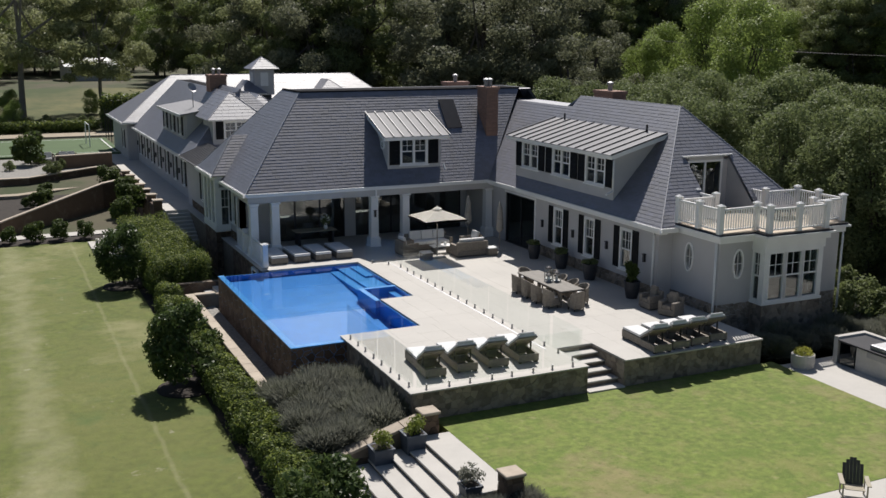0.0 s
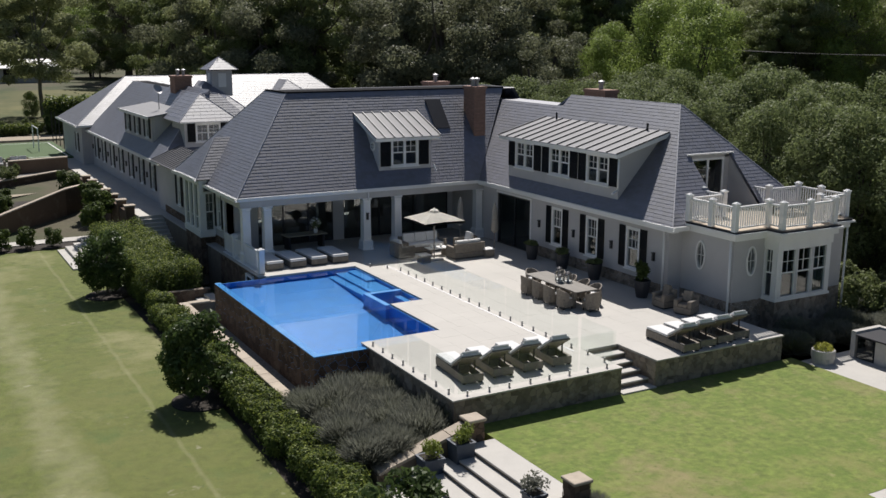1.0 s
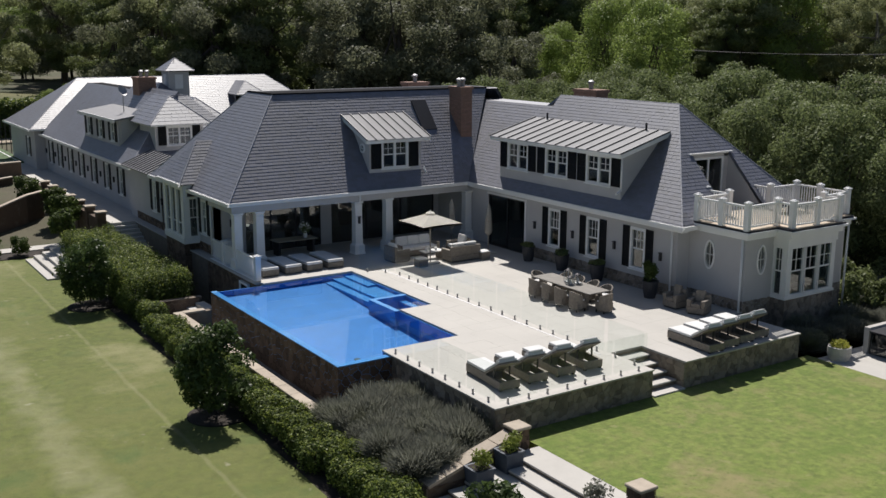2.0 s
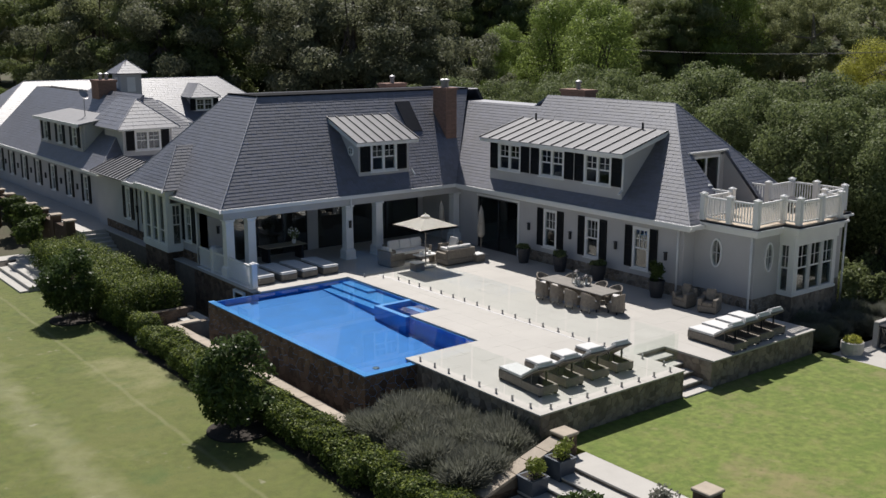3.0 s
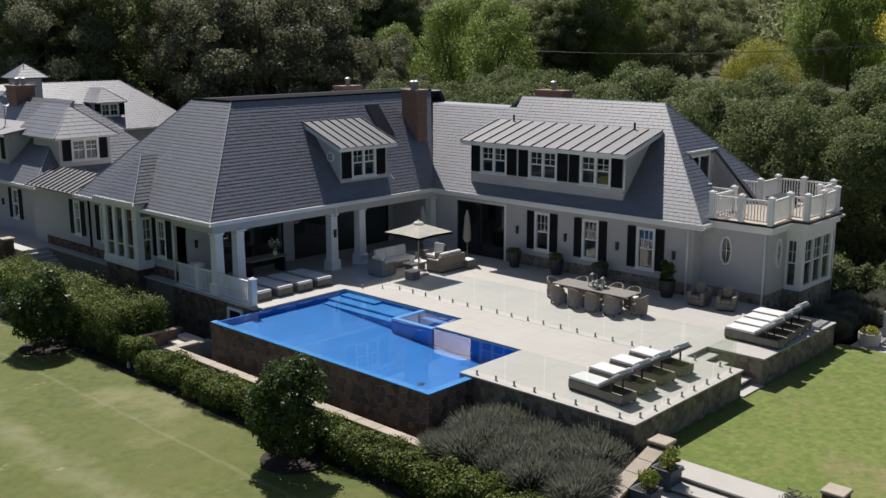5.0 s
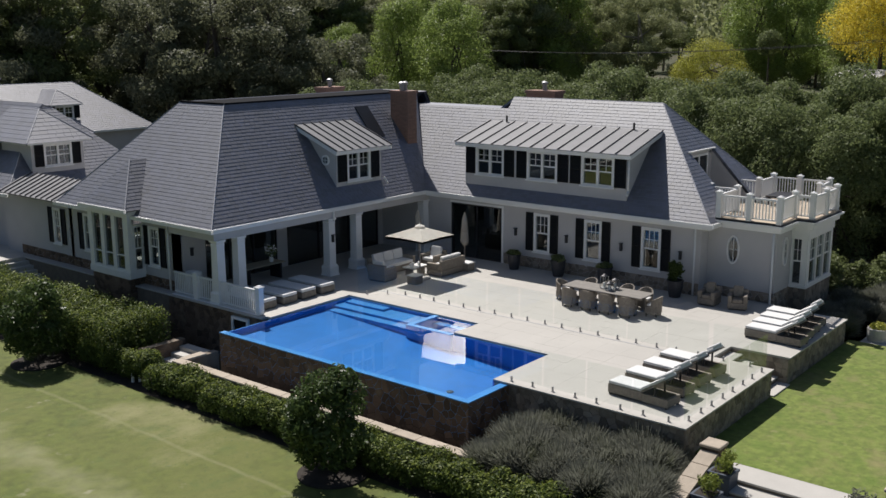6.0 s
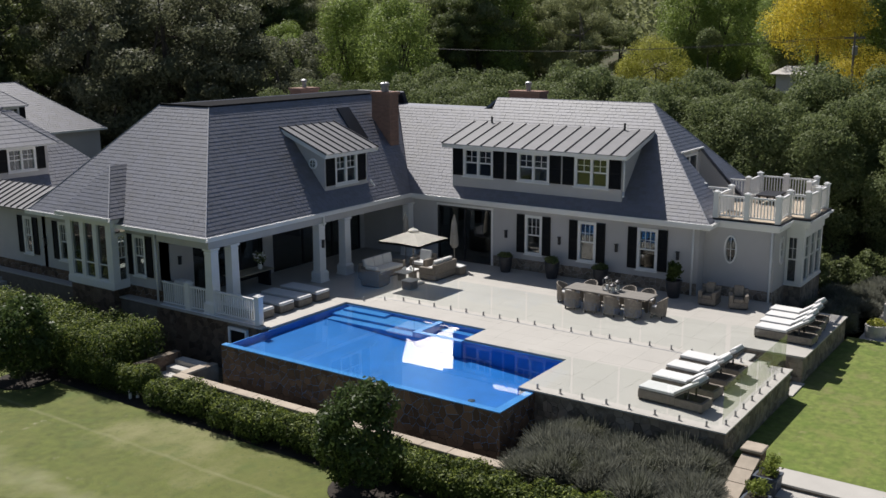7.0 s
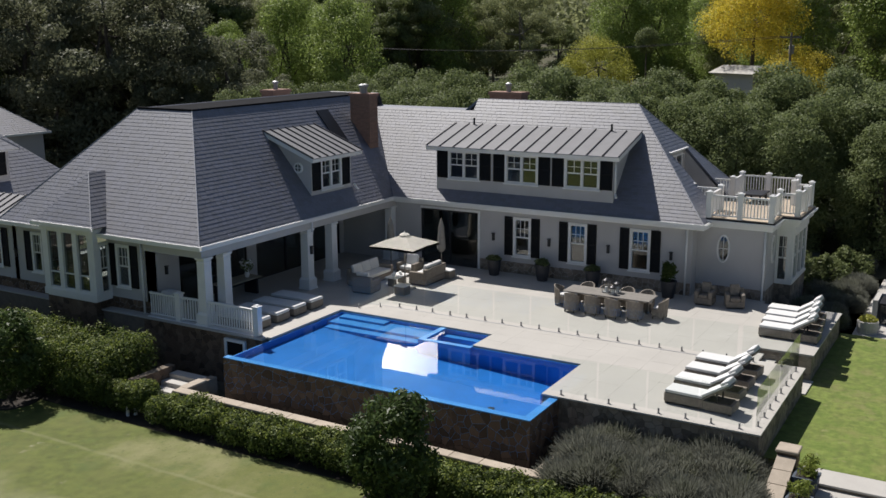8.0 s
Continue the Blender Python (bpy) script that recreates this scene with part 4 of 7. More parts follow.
# dormer over the verandah
def dormer(way, a0, a1, front, z_base, z_eave, back, z_back, wins, win_w, win_h, win_z, shut, ribs):
    """way '-x': a runs along y (a0 > a1 gives left to right). way '-y': a runs along x."""
    def at(a, d, z):
        return Vector((d, a, z)) if way == '-x' else Vector((a, d, z))
    lo, hi = min(a0, a1), max(a0, a1)
    holes = [(c - win_w / 2, c + win_w / 2, win_z, win_z + win_h) for c in wins]
    d = part("dormer", cells('x' if way == '-x' else 'y', front, lo, hi, z_base, z_eave, 0.14, holes), M_WALL, house, "grey dormer with white sash windows and zinc roof")
    for s0, s1 in ((lo, lo + 0.1), (hi - 0.1, hi)):
        ck = bmesh.new()
        pts = [(front + 0.14, z_base - 0.6), (front + 0.14, z_eave), (back, z_back - 0.1), (back, z_back - 0.8)]
        vs = [[ck.verts.new(at(s, y, z)) for y, z in pts] for s in (s0, s1)]
        ck.faces.new(vs[0])
        ck.faces.new(vs[1][::-1])
        for i in range(4):
            ck.faces.new((vs[0][i], vs[0][(i + 1) % 4], vs[1][(i + 1) % 4], vs[1][i]))
        part("cheek", ck, M_WALL, d, "grey clad dormer side")
    # Near-black sheet added behind the windows as the room's shade.
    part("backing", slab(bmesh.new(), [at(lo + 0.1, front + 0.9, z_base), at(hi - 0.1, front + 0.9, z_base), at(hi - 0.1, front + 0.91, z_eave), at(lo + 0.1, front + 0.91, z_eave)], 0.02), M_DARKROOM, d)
    e = 0.34
    over = [at(lo - e, front - 0.42, z_eave + 0.02), at(hi + e, front - 0.42, z_eave + 0.02), at(hi + e, back, z_back), at(lo - e, back, z_back)]
    part("dormer_roof", slab(bmesh.new(), over, 0.07), M_ZINC, d, "standing seam zinc dormer roof")
    n = (over[1] - over[0]).cross(over[2] - over[0]).normalized()
    n = n if n.z > 0 else -n
    rb = bmesh.new()
    for i in range(ribs + 1):
        t = i / ribs
        p, q = over[0].lerp(over[1], t), over[3].lerp(over[2], t)
        w = (over[1] - over[0]).normalized() * 0.02
        vs = [rb.verts.new(v) for v in (p - w + n * 0.002, p + w + n * 0.002, q + w + n * 0.002, q - w + n * 0.002, p - w + n * 0.055, p + w + n * 0.055, q + w + n * 0.055, q - w + n * 0.055)]
        for f in ((0, 3, 2, 1), (4, 5, 6, 7), (0, 1, 5, 4), (1, 2, 6, 5), (2, 3, 7, 6), (3, 0, 4, 7)):
            rb.faces.new([vs[k] for k in f])
    part("seam", rb, M_SEAM, d, "raised dark roof seams")
    fb = bmesh.new()
    mid = (over[0] + over[1] + over[2] + over[3]) / 4
    for p, q in ((over[0], over[1]), (over[3], over[0]), (over[1], over[2])):
        out = (q - p).cross(n).normalized()
        out = out if out.dot((p + q) / 2 - mid) > 0 else -out
        e0, e1 = out * 0.012, -out * 0.03
        vs = [fb.verts.new(v) for v in (p + e0 - n * 0.20, q + e0 - n * 0.20, q + e1 - n * 0.20, p + e1 - n * 0.20, p + e0 - n * 0.03, q + e0 - n * 0.03, q + e1 - n * 0.03, p + e1 - n * 0.03)]
        for f in ((0, 3, 2, 1), (4, 5, 6, 7), (0, 1, 5, 4), (1, 2, 6, 5), (2, 3, 7, 6), (3, 0, 4, 7)):
            fb.faces.new([vs[k] for k in f])
    part("dormer_fascia", fb, M_WHITE, d)
    part("dormer_soffit", slab(bmesh.new(), [p.lerp(mid, 0.02) - n * 0.15 for p in over], 0.03), M_WHITE, d)
    for c in wins:
        p = at(c, front, win_z)
        window(house, facing(p.x, p.y, p.z, way), win_w, win_h, 2, (2, 2), None, shut)
    return d


dormer('-y', 18.92, 21.92, 47.4, 3.78, 5.52, 49.75, 6.62, (20.38,), 1.46, 1.34, 4.06, 0.58, 7)
dormer('-x', 44.6, 35.85, 24.9, 3.6, 5.62, 27.4, 6.46, (43.15, 40.2, 37.3), 1.55, 1.26, 4.14, 0.56, 13)
lou = part("oculus", lathe([(0.24, 0), (0.24, 0.06), (0.17, 0.07), (0.17, 0.04), (0.02, 0.04)], 20), M_WHITE, house, "small round white window", pose(18.92, 48.05, 5.05, 0, -90, 0))
part("pane", lathe([(0.16, 0), (0.16, 0.01)], 20), M_GLASS, lou, m=pose(0, 0, 0.045), local=True)
part("glazing_bar", boxes((-0.015, -0.16, 0.05, 0.015, 0.16, 0.07), (-0.16, -0.015, 0.05, -0.015, 0.015, 0.07), (0.015, -0.015, 0.05, 0.16, 0.015, 0.07)), M_WHITE, lou, m=Matrix(), local=True)
for a in (35.72,):
    downpipe(house, 24.78, a, 4.0, 5.4)
part("downpipe", tube(bmesh.new(), (24.78, 35.72, 4.05), (24.30, 35.5, 3.95), 0.045), M_WHITE, house)
part("downpipe", tube(bmesh.new(), (22.05, 47.35, 4.0), (22.05, 47.1, 3.72), 0.045), M_WHITE, house)

# dormer door to the balcony, cut into the end slope
dd = part("dormer_door", boxes((27.35, 34.25, 3.27, 27.6, 34.4, 5.5), (29.5, 34.25, 3.27, 29.75, 34.4, 5.5), (27.35, 34.25, 5.4, 29.75, 34.4, DZ)), M_WALL, house, "recessed balcony door with white frame")
part("lip", boxes((27.2, 34.12, DZ - 0.03, 29.9, 34.3, DZ + 0.03)), M_WHITE, dd, "white flashing over the door")
part("jamb", boxes((27.6, 34.27, 3.27, 27.7, 34.37, 5.4), (28.5, 34.27, 3.27, 28.6, 34.37, 5.4), (29.4, 34.27, 3.27, 29.5, 34.37, 5.4), (27.7, 34.27, 5.3, 28.5, 34.37, 5.4), (28.6, 34.27, 5.3, 29.4, 34.37, 5.4)), M_WHITE, dd)
part("pane", boxes((27.7, 34.3, 3.27, 29.4, 34.308, 5.3)), M_GLASS, dd)
part("backing", boxes((27.4, 35.0, 3.0, 29.7, 35.05, 5.6)), M_DARKROOM, dd)
for x0, x1 in ((27.25, 27.35), (29.75, 29.85)):
    tri = bmesh.new()
    vs = [[tri.verts.new((x, y, z)) for y, z in ((EY, 3.0), (34.4, 3.0), (34.4, DZ + 0.04), (EY, E0))] for x in (x0, x1)]
    tri.faces.new(vs[0])
    tri.faces.new(vs[1][::-1])
    for i in range(4):
        tri.faces.new((vs[0][i], vs[0][(i + 1) % 4], vs[1][(i + 1) % 4], vs[1][i]))
    part("cheek", tri, M_WALL, dd, "grey rendered side of the recess")

# chimneys
def chimney(x0, y0, x1, y1, z0, z1, pots=2, parent=house):
    c = part("chimney", boxes((x0 + 0.01, y0 + 0.01, z0, x1 - 0.01, y1 - 0.01, z1 - 0.14)), M_MORTAR, parent, "brown brick chimney with metal cowls")
    bl, bh = 0.23, 0.086
    bm = bmesh.new()
    row, z = 0, z0
    while z < z1 - 0.14:
        for s0, s1, f in ((x0, x1, 'f'), (y0, y1, 'l')):
            s = s0 - (bl / 2 if row % 2 else 0)
            while s < s1:
                a, b = max(s, s0), min(s + bl - 0.012, s1)
                if b - a > 0.03:
                    if f == 'f':
                        box(bm, a, y0 - 0.008, z, b, y0 + 0.012, z + bh - 0.012)
                    else:
                        box(bm, x0 - 0.008, a, z, x0 + 0.012, b, z + bh - 0.012)
                s += bl
        z += bh
        row += 1
    tagged(part("brick", bm, M_BRICK, c), kind="stuff")
    part("chimney_cap", boxes((x0 - 0.06, y0 - 0.06, z1 - 0.14, x1 + 0.06, y1 + 0.06, z1)), M_BRICK, c)
    for i in range(pots):
        x = x0 + (x1 - x0) * (i + 1) / (pots + 1)
        part("cowl", lathe([(0.12, 0), (0.12, 0.28), (0.17, 0.30), (0.17, 0.40), (0.05, 0.46)], 12), M_STEEL, c, "metal chimney cowl", pose(x, (y0 + y1) / 2, z1))


chimney(25.2, 48.55, 25.9, 49.7, 4.6, 7.88)
chimney(25.9, 55.1, 27.3, 55.9, 5.5, 7.85, 1)
chimney(29.1, 42.3, 29.9, 44.0, 6.5, 7.9, 1)
for x, y in ((26.9, 43.9), (26.9, 36.9)):
    part("vent_pipe", tube(bmesh.new(), (x + 0.4, y, 6.0), (x + 0.4, y, 6.75 if y > 40 else 6.75), 0.05), M_DARKMETAL, house)
part("skylight", slab(bmesh.new(), [(23.0, 48.9, 5.72), (23.9, 48.9, 5.72), (23.9, 50.1, 7.18), (23.0, 50.1, 7.18)], 0.08), M_DARKMETAL, house, "flat roof skylight")

# downpipes
downpipe(house, 24.66, 32.5, 0, 2.95)
downpipe(house, 25.36, 29.5, -0.95, 2.95)
downpipe(house, 11.66, 50.2, -0.1, 3.0)
downpipe(house, 18.0, 46.72, 2.5, 3.0)
downpipe(house, 31.7, 29.3, -0.95, 2.9)

# verandah balustrade
vb = part("verandah_rail", boxes((11.40, 44.3, -0.02, 11.70, 49.8, 0.02)), M_WHITE, house, "white timber verandah balustrade")
for y in (44.35, 48.2):
    part("post", kept(("vpost",), lambda: post_bm(1.12, 0.24)), M_WHITE, vb, m=pose(11.55, y, 0.02))
balusters(vb, (11.55, 49.85), (11.55, 48.2), 0.0, 0.98)
balusters(vb, (11.55, 48.2), (11.6, 47.1), 0.0, 0.98)
balusters(vb, (11.6, 46.85), (11.55, 44.35), 0.0, 0.98)


# ---- rear blocks of the house ----
rear = thing("rear_house", (17, 74, 0), "rear house wing in grey render with slate roofs", "house")
BX0, BX1, BY0, BY1, BE = 11.72, 20.8, 63.6, 88.0, 2.82
BWINS = [66.9, 70.05, 73.3, 76.6, 79.8, 83.0, 86.0]
part("wall", cells('x', 12.1, 64.0, 88.0, -0.2, BE, 0.3, [(y - 0.36, y + 0.36, 0.75, 2.35) for y in BWINS]), M_WALL, rear, "pale grey rendered wall")
part("wall", cells('y', 64.0, 12.4, 20.4, -0.2, BE, 0.3, [(12.75, 13.55, 0.75, 2.35)]), M_WALL, rear)
part("wall", boxes((20.1, 64.3, -0.2, 20.4, 88, BE)), M_WALL, rear)
part("indoor_wall", boxes((13.6, 64.3, 0, 13.7, 88, BE)), M_DARKROOM, rear)
part("indoor_floor", boxes((12.1, 64.0, -0.3, 20.4, 88, -0.02)), M_FLOOR, rear)
part("indoor_ceiling", boxes((12.1, 64.0, 2.76, 20.4, 88, 2.82)), M_DARKROOM, rear)
for y in BWINS:
    window(rear, facing(12.1, y, 0.75, '-x'), 0.72, 1.6, 1, (2, 2), None, 0.38)
    lantern(rear, facing(12.1, y + 1.6, 1.5, '-x'))
window(rear, facing(13.15, 64.0, 0.75, '-y'), 0.8, 1.6, 1, (2, 2), None, 0.38)
r2 = new_roof(rear, (15.8, 67.8, 6.4, 16.7, BY1, 6.6), "blue-grey slate roof with hips")
BT = 6.75
roof_plane(r2, [(BX0, BY1, BE), (BX0, BY0, BE), (15.7, 67.6, BT), (15.7, BY1, BT)], True, 0.22, 0.32)
roof_plane(r2, [(BX0, BY0, BE), (BX1, BY0, BE), (16.8, 67.6, BT), (15.7, 67.6, BT)], True, 0.22, 0.32)
roof_plane(r2, [(BX1, BY0, BE), (BX1, BY1, BE), (16.8, BY1, BT), (16.8, 67.6, BT)], False)
part("flat_roof", boxes((15.7, 67.6, BT - 0.12, 16.8, BY1, BT - 0.02)), M_MEMBRANE, rear)
capping(rear, (BX0, BY0, BE), (15.7, 67.6, BT), (16.8, 67.6, BT))
gutter(rear, (BX0, BY1, BE + 0.05), (BX0, BY0 - 0.13, BE + 0.05), (-1, 0, 0))
gutter(rear, (BX0, BY0, BE + 0.05), (BX1, BY0, BE + 0.05), (0, -1, 0))
# metal roofed link between the blocks
link = part("link_roof", slab(bmesh.new(), [(11.2, 58.4, 3.1), (11.2, 63.6, 3.1), (13.0, 63.6, 3.85), (13.0, 57.4, 3.85)], 0.08), M_ZINC, house, "standing seam zinc link roof")
rb = bmesh.new()
for i in range(11):
    y = 58.5 + 0.48 * i
    slab(rb, [(11.2, y, 3.16), (11.2, y + 0.04, 3.16), (13.0, y + 0.04, 3.91), (13.0, y, 3.91)], 0.055)
part("seam", rb, M_SEAM, link, "raised dark roof seams")
part("wall", boxes((14.0, 58.0, 0, 14.3, 64.0, 3.0)), M_WALL, house)
part("wall", boxes((11.76, 60.2, -1.9, 12.1, 64.0, 2.95)), M_WALL, rear)


def hip_dormer(parent, x0, x1, front, z_base, z_eave, depth, rise, win=True, k=0.30):
    """Small dormer facing the pool side with a hipped slate roof."""
    w = part("dormer", cells('y', front, x0, x1, z_base, z_eave, 0.15, [((x0 + x1) / 2 - 0.75, (x0 + x1) / 2 + 0.75, z_base + 0.35, z_eave - 0.1)] if win else []), M_WALL, parent, "grey dormer with a hipped slate roof")
    part("cheek", boxes((x0, front + 0.15, z_base, x0 + 0.12, front + depth, z_eave)), M_WALL, w)
    part("cheek", boxes((x1 - 0.12, front + 0.15, z_base, x1, front + depth, z_eave)), M_WALL, w)
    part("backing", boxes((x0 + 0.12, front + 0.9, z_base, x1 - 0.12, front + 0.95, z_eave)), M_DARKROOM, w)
    part("dormer_eave", boxes((x0 - 0.35, front - 0.4, z_eave, x1 + 0.35, front + depth, z_eave + 0.1)), M_WHITE, w)
    if win:
        window(parent, facing((x0 + x1) / 2, front, z_base + 0.35, '-y'), 1.5, z_eave - z_base - 0.45, 2, (2, 2), (2, 1), 0.5)
    xm, e = (x0 + x1) / 2, 0.4
    a, b = (x0 - e, front - e, z_eave + 0.1), (x1 + e, front - e, z_eave + 0.1)
    pk, bk = (xm, front - e + (x1 - x0) / 2 + e, z_eave + rise), (xm, front + depth + 1.5, z_eave + rise)
    roof_plane(r2, [a, b, pk], True, k, 0.4)
    roof_plane(r2, [(x0 - e, front + depth + 1.5, z_eave + 0.1), a, pk, bk], True, k, 0.4)
    roof_plane(r2, [b, (x1 + e, front + depth + 1.5, z_eave + 0.1), bk, pk], True, k, 0.4)
    capping(parent, a, pk)
    capping(parent, b, pk)


hip_dormer(rear, 13.6, 16.6, 64.4, 3.6, 5.15, 3.0, 1.7)
hip_dormer(rear, 16.9, 19.3, 68.6, 3.6, 5.0, 3.0, 1.45, False)
# long flat dormer on the lawn side
ld = part("dormer", cells('x', 12.5, 68.3, 76.8, 3.5, 5.3, 0.14, [(y - 0.42, y + 0.42, 3.85, 5.05) for y in (69.6, 72.5, 75.5)]), M_WALL, rear, "long grey dormer with shuttered windows")
for y in (68.3, 76.7):
    ck = slab(bmesh.new(), [(12.64, y, 3.0), (12.64, y, 5.3), (15.4, y, 5.75), (15.4, y, 5.0)], 0.1)
    part("cheek", ck, M_WALL, ld)
part("backing", boxes((13.4, 68.4, 3.6, 13.45, 76.7, 5.3)), M_DARKROOM, ld)
part("dormer_roof", slab(bmesh.new(), [(12.2, 68.0, 5.32), (12.2, 77.1, 5.32), (15.4, 77.1, 5.85), (15.4, 68.0, 5.85)], 0.1), mat("grey_membrane", (0.22, 0.22, 0.23), 0.7, spread=0.15), ld, "flat grey dormer roof")
part("dormer_fascia", boxes((12.14, 67.95, 5.14, 12.2, 77.15, 5.34)), M_WHITE, ld)
for y in (69.6, 72.5, 75.5):
    window(rear, facing(12.5, y, 3.85, '-x'), 0.84, 1.2, 1, (2, 2), None, 0.45)
roof_plane(r2, [(15.0, 77.2, 5.75), (15.0, 67.5, 5.75), (16.2, 67.5, 7.0), (16.2, 77.2, 7.0)], True, 0.22, 0.32)
chimney(15.4, 73.2, 16.6, 74.6, 5.5, 7.7, 2, rear)
dish = part("satellite_dish", lathe([(0.02, 0), (0.2, 0.03), (0.36, 0.12), (0.37, 0.12), (0.2, 0.01), (0.02, -0.02)], 16), M_STEEL, rear, "grey satellite dish on a pole", pose(13.6, 71.0, 6.9, 60, 0, 30))
part("dish_pole", tube(bmesh.new(), (13.7, 71.1, 5.5), (13.7, 71.1, 6.9), 0.03), M_STEEL, rear)

# cross wing with the cupola
CX0, CX1, CY0, CY1, CE, CT = 10.86, 37.6, 87.6, 98.0, 3.2, 6.95
part("wall", cells('x', 11.3, 88.0, 97.6, -0.2, CE, 0.3, [(90.0, 90.8, 0.9, 2.4)]), M_WALL, rear)
part("wall", cells('y', 88.0, 11.6, 37.2, -0.2, CE, 0.3, []), M_WALL, rear)
part("wall", boxes((11.6, 97.3, -0.2, 37.2, 97.6, CE), (36.9, 88.3, -0.2, 37.2, 97.3, CE)), M_WALL, rear)
window(rear, facing(11.3, 90.4, 0.9, '-x'), 0.8, 1.5, 1, (2, 2), None, 0.38)
roof_plane(r2, [(CX0, CY0, CE), (CX1, CY0, CE), (33.0, 92.7, CT), (16.0, 92.7, CT)], True, 0.24, 0.34)
roof_plane(r2, [(CX0, CY1, CE), (CX0, CY0, CE), (16.0, 92.7, CT)], True, 0.24, 0.34)
roof_plane(r2, [(CX1, CY0, CE), (CX1, CY1, CE), (33.0, 92.7, CT)], True, 0.24, 0.34)
roof_plane(r2, [(CX1, CY1, CE), (CX0, CY1, CE), (16.0, 92.7, CT), (33.0, 92.7, CT)], False)
capping(rear, (CX0, CY0, CE), (16.0, 92.7, CT), (33.0, 92.7, CT), (CX1, CY0, CE))
gutter(rear, (CX0, CY1, CE + 0.05), (CX0, CY0 - 0.13, CE + 0.05), (-1, 0, 0))
gutter(rear, (CX0, CY0, CE + 0.05), (CX1, CY0, CE + 0.05), (0, -1, 0))
cup = part("cupola", boxes((22.75, 89.3, 5.2, 24.55, 91.1, 7.45)), M_WALL, rear, "square roof cupola with louvres and a slate cap")
part("louvre", boxes((23.3, 89.26, 6.0, 24.0, 89.3, 7.2)), M_WHITE, cup)
part("louvre", boxes((22.71, 89.85, 6.0, 22.75, 90.55, 7.2)), M_WHITE, cup)
part("cupola_eave", boxes((22.45, 89.0, 7.45, 24.85, 91.4, 7.55)), M_WHITE, cup)
a4 = [(22.35, 88.9, 7.55), (24.95, 88.9, 7.55), (24.95, 91.5, 7.55), (22.35, 91.5, 7.55)]
for i in range(4):
    roof_plane(r2, [a4[i], a4[(i + 1) % 4], (23.65, 90.2, 8.6)], i in (0, 3), 0.32, 0.5)
    capping(rear, a4[i], (23.65, 90.2, 8.6))
part("weathervane", tube(bmesh.new(), (23.65, 90.2, 8.55), (23.65, 90.2, 9.0), 0.03), M_DARKMETAL, rear)
for x in (28.0, 20.4):
    hip_dormer(rear, x + 0.9, x + 2.9, 88.9, 3.9, 5.3, 2.2, 1.2, x > 25, 0.32)


# ---- trees and planting ----
def leaf_mesh(name, blobs, count, size, seed, flat=0.0, shell=0.55, long=1.0, up=0.15):
    """Many small leaves on and in a set of ellipsoids (x, y, z, rx, ry, rz)."""
    g = np.random.default_rng(seed)
    b = np.array(blobs, float)
    wgt = (b[:, 3] * b[:, 4] + b[:, 5] * b[:, 3]) ** 1.0
    pick = g.choice(len(b), count, p=wgt / wgt.sum())
    d = g.normal(size=(count, 3))
    d /= np.linalg.norm(d, axis=1)[:, None]
    r = shell + (1 - shell) * g.random(count) ** 0.6
    r *= 1 + 0.10 * g.normal(size=count)
    p = b[pick, :3] + d * r[:, None] * b[pick, 3:6]
    nrm = d * 0.9 + g.normal(size=(count, 3)) * 0.55 + np.array([0, 0, up])
    nrm /= np.linalg.norm(nrm, axis=1)[:, None]
    t = np.cross(nrm, g.normal(size=(count, 3)))
    t /= np.linalg.norm(t, axis=1)[:, None]
    s = np.cross(nrm, t)
    k = size * (0.6 + 0.8 * g.random(count))[:, None]
    v = np.stack([p - t * k * 0.5 * long, p + s * k * 0.3 + nrm * k * 0.06, p + t * k * 0.5 * long, p - s * k * 0.3 + nrm * k * 0.06], 1).reshape(-1, 3)
    me = bpy.data.meshes.new(name)
    n = count
    me.vertices.add(4 * n)
    me.vertices.foreach_set("co", v.astype(np.float32).ravel())
    me.loops.add(4 * n)
    me.loops.foreach_set("vertex_index", np.arange(4 * n, dtype=np.int32))
    me.polygons.add(n)
    me.polygons.foreach_set("loop_start", np.arange(0, 4 * n, 4, dtype=np.int32))
    me.update()
    me.validate()
    return me


def limb_mesh(h, r, blobs, seed, lean=0.0):
    """Tapered trunk with limbs that reach into the crown."""
    g = random.Random(seed)
    bm = bmesh.new()
    pts = [Vector((0, 0, -0.3))]
    for i in range(1, 5):
        pts.append(Vector((lean * h * i / 4 + g.uniform(-1, 1) * 0.02 * h, g.uniform(-1, 1) * 0.02 * h, h * i / 4)))
    for i in range(4):
        tube(bm, pts[i], pts[i + 1], r * (1 - 0.2 * i), r * (1 - 0.2 * (i + 1)), 7)
    for b in blobs[:9]:
        s = pts[g.choice((2, 3, 4))]
        e = Vector(b[:3])
        mid = s.lerp(e, 0.5) + Vector((0, 0, -0.05 * h))
        tube(bm, s, mid, r * 0.4, r * 0.28, 5)
        tube(bm, mid, e, r * 0.28, r * 0.1, 5)
    return as_mesh("trunk", bm)


def crown_round(w, h, z, n, seed):
    g = random.Random(seed)
    out = [(0, 0, z + h * 0.5, w * 0.36, w * 0.36, h * 0.42)]
    for i in range(n):
        a = g.uniform(0, 2 * math.pi)
        t = g.uniform(0.05, 0.95)
        k = math.sin(math.pi * min(0.95, 0.15 + 0.8 * t)) * 0.36 * w
        s = g.uniform(0.12, 0.22) * w
        out.append((k * math.cos(a), k * math.sin(a), z + h * t, s, s, s * g.uniform(0.7, 1.1)))
    return out


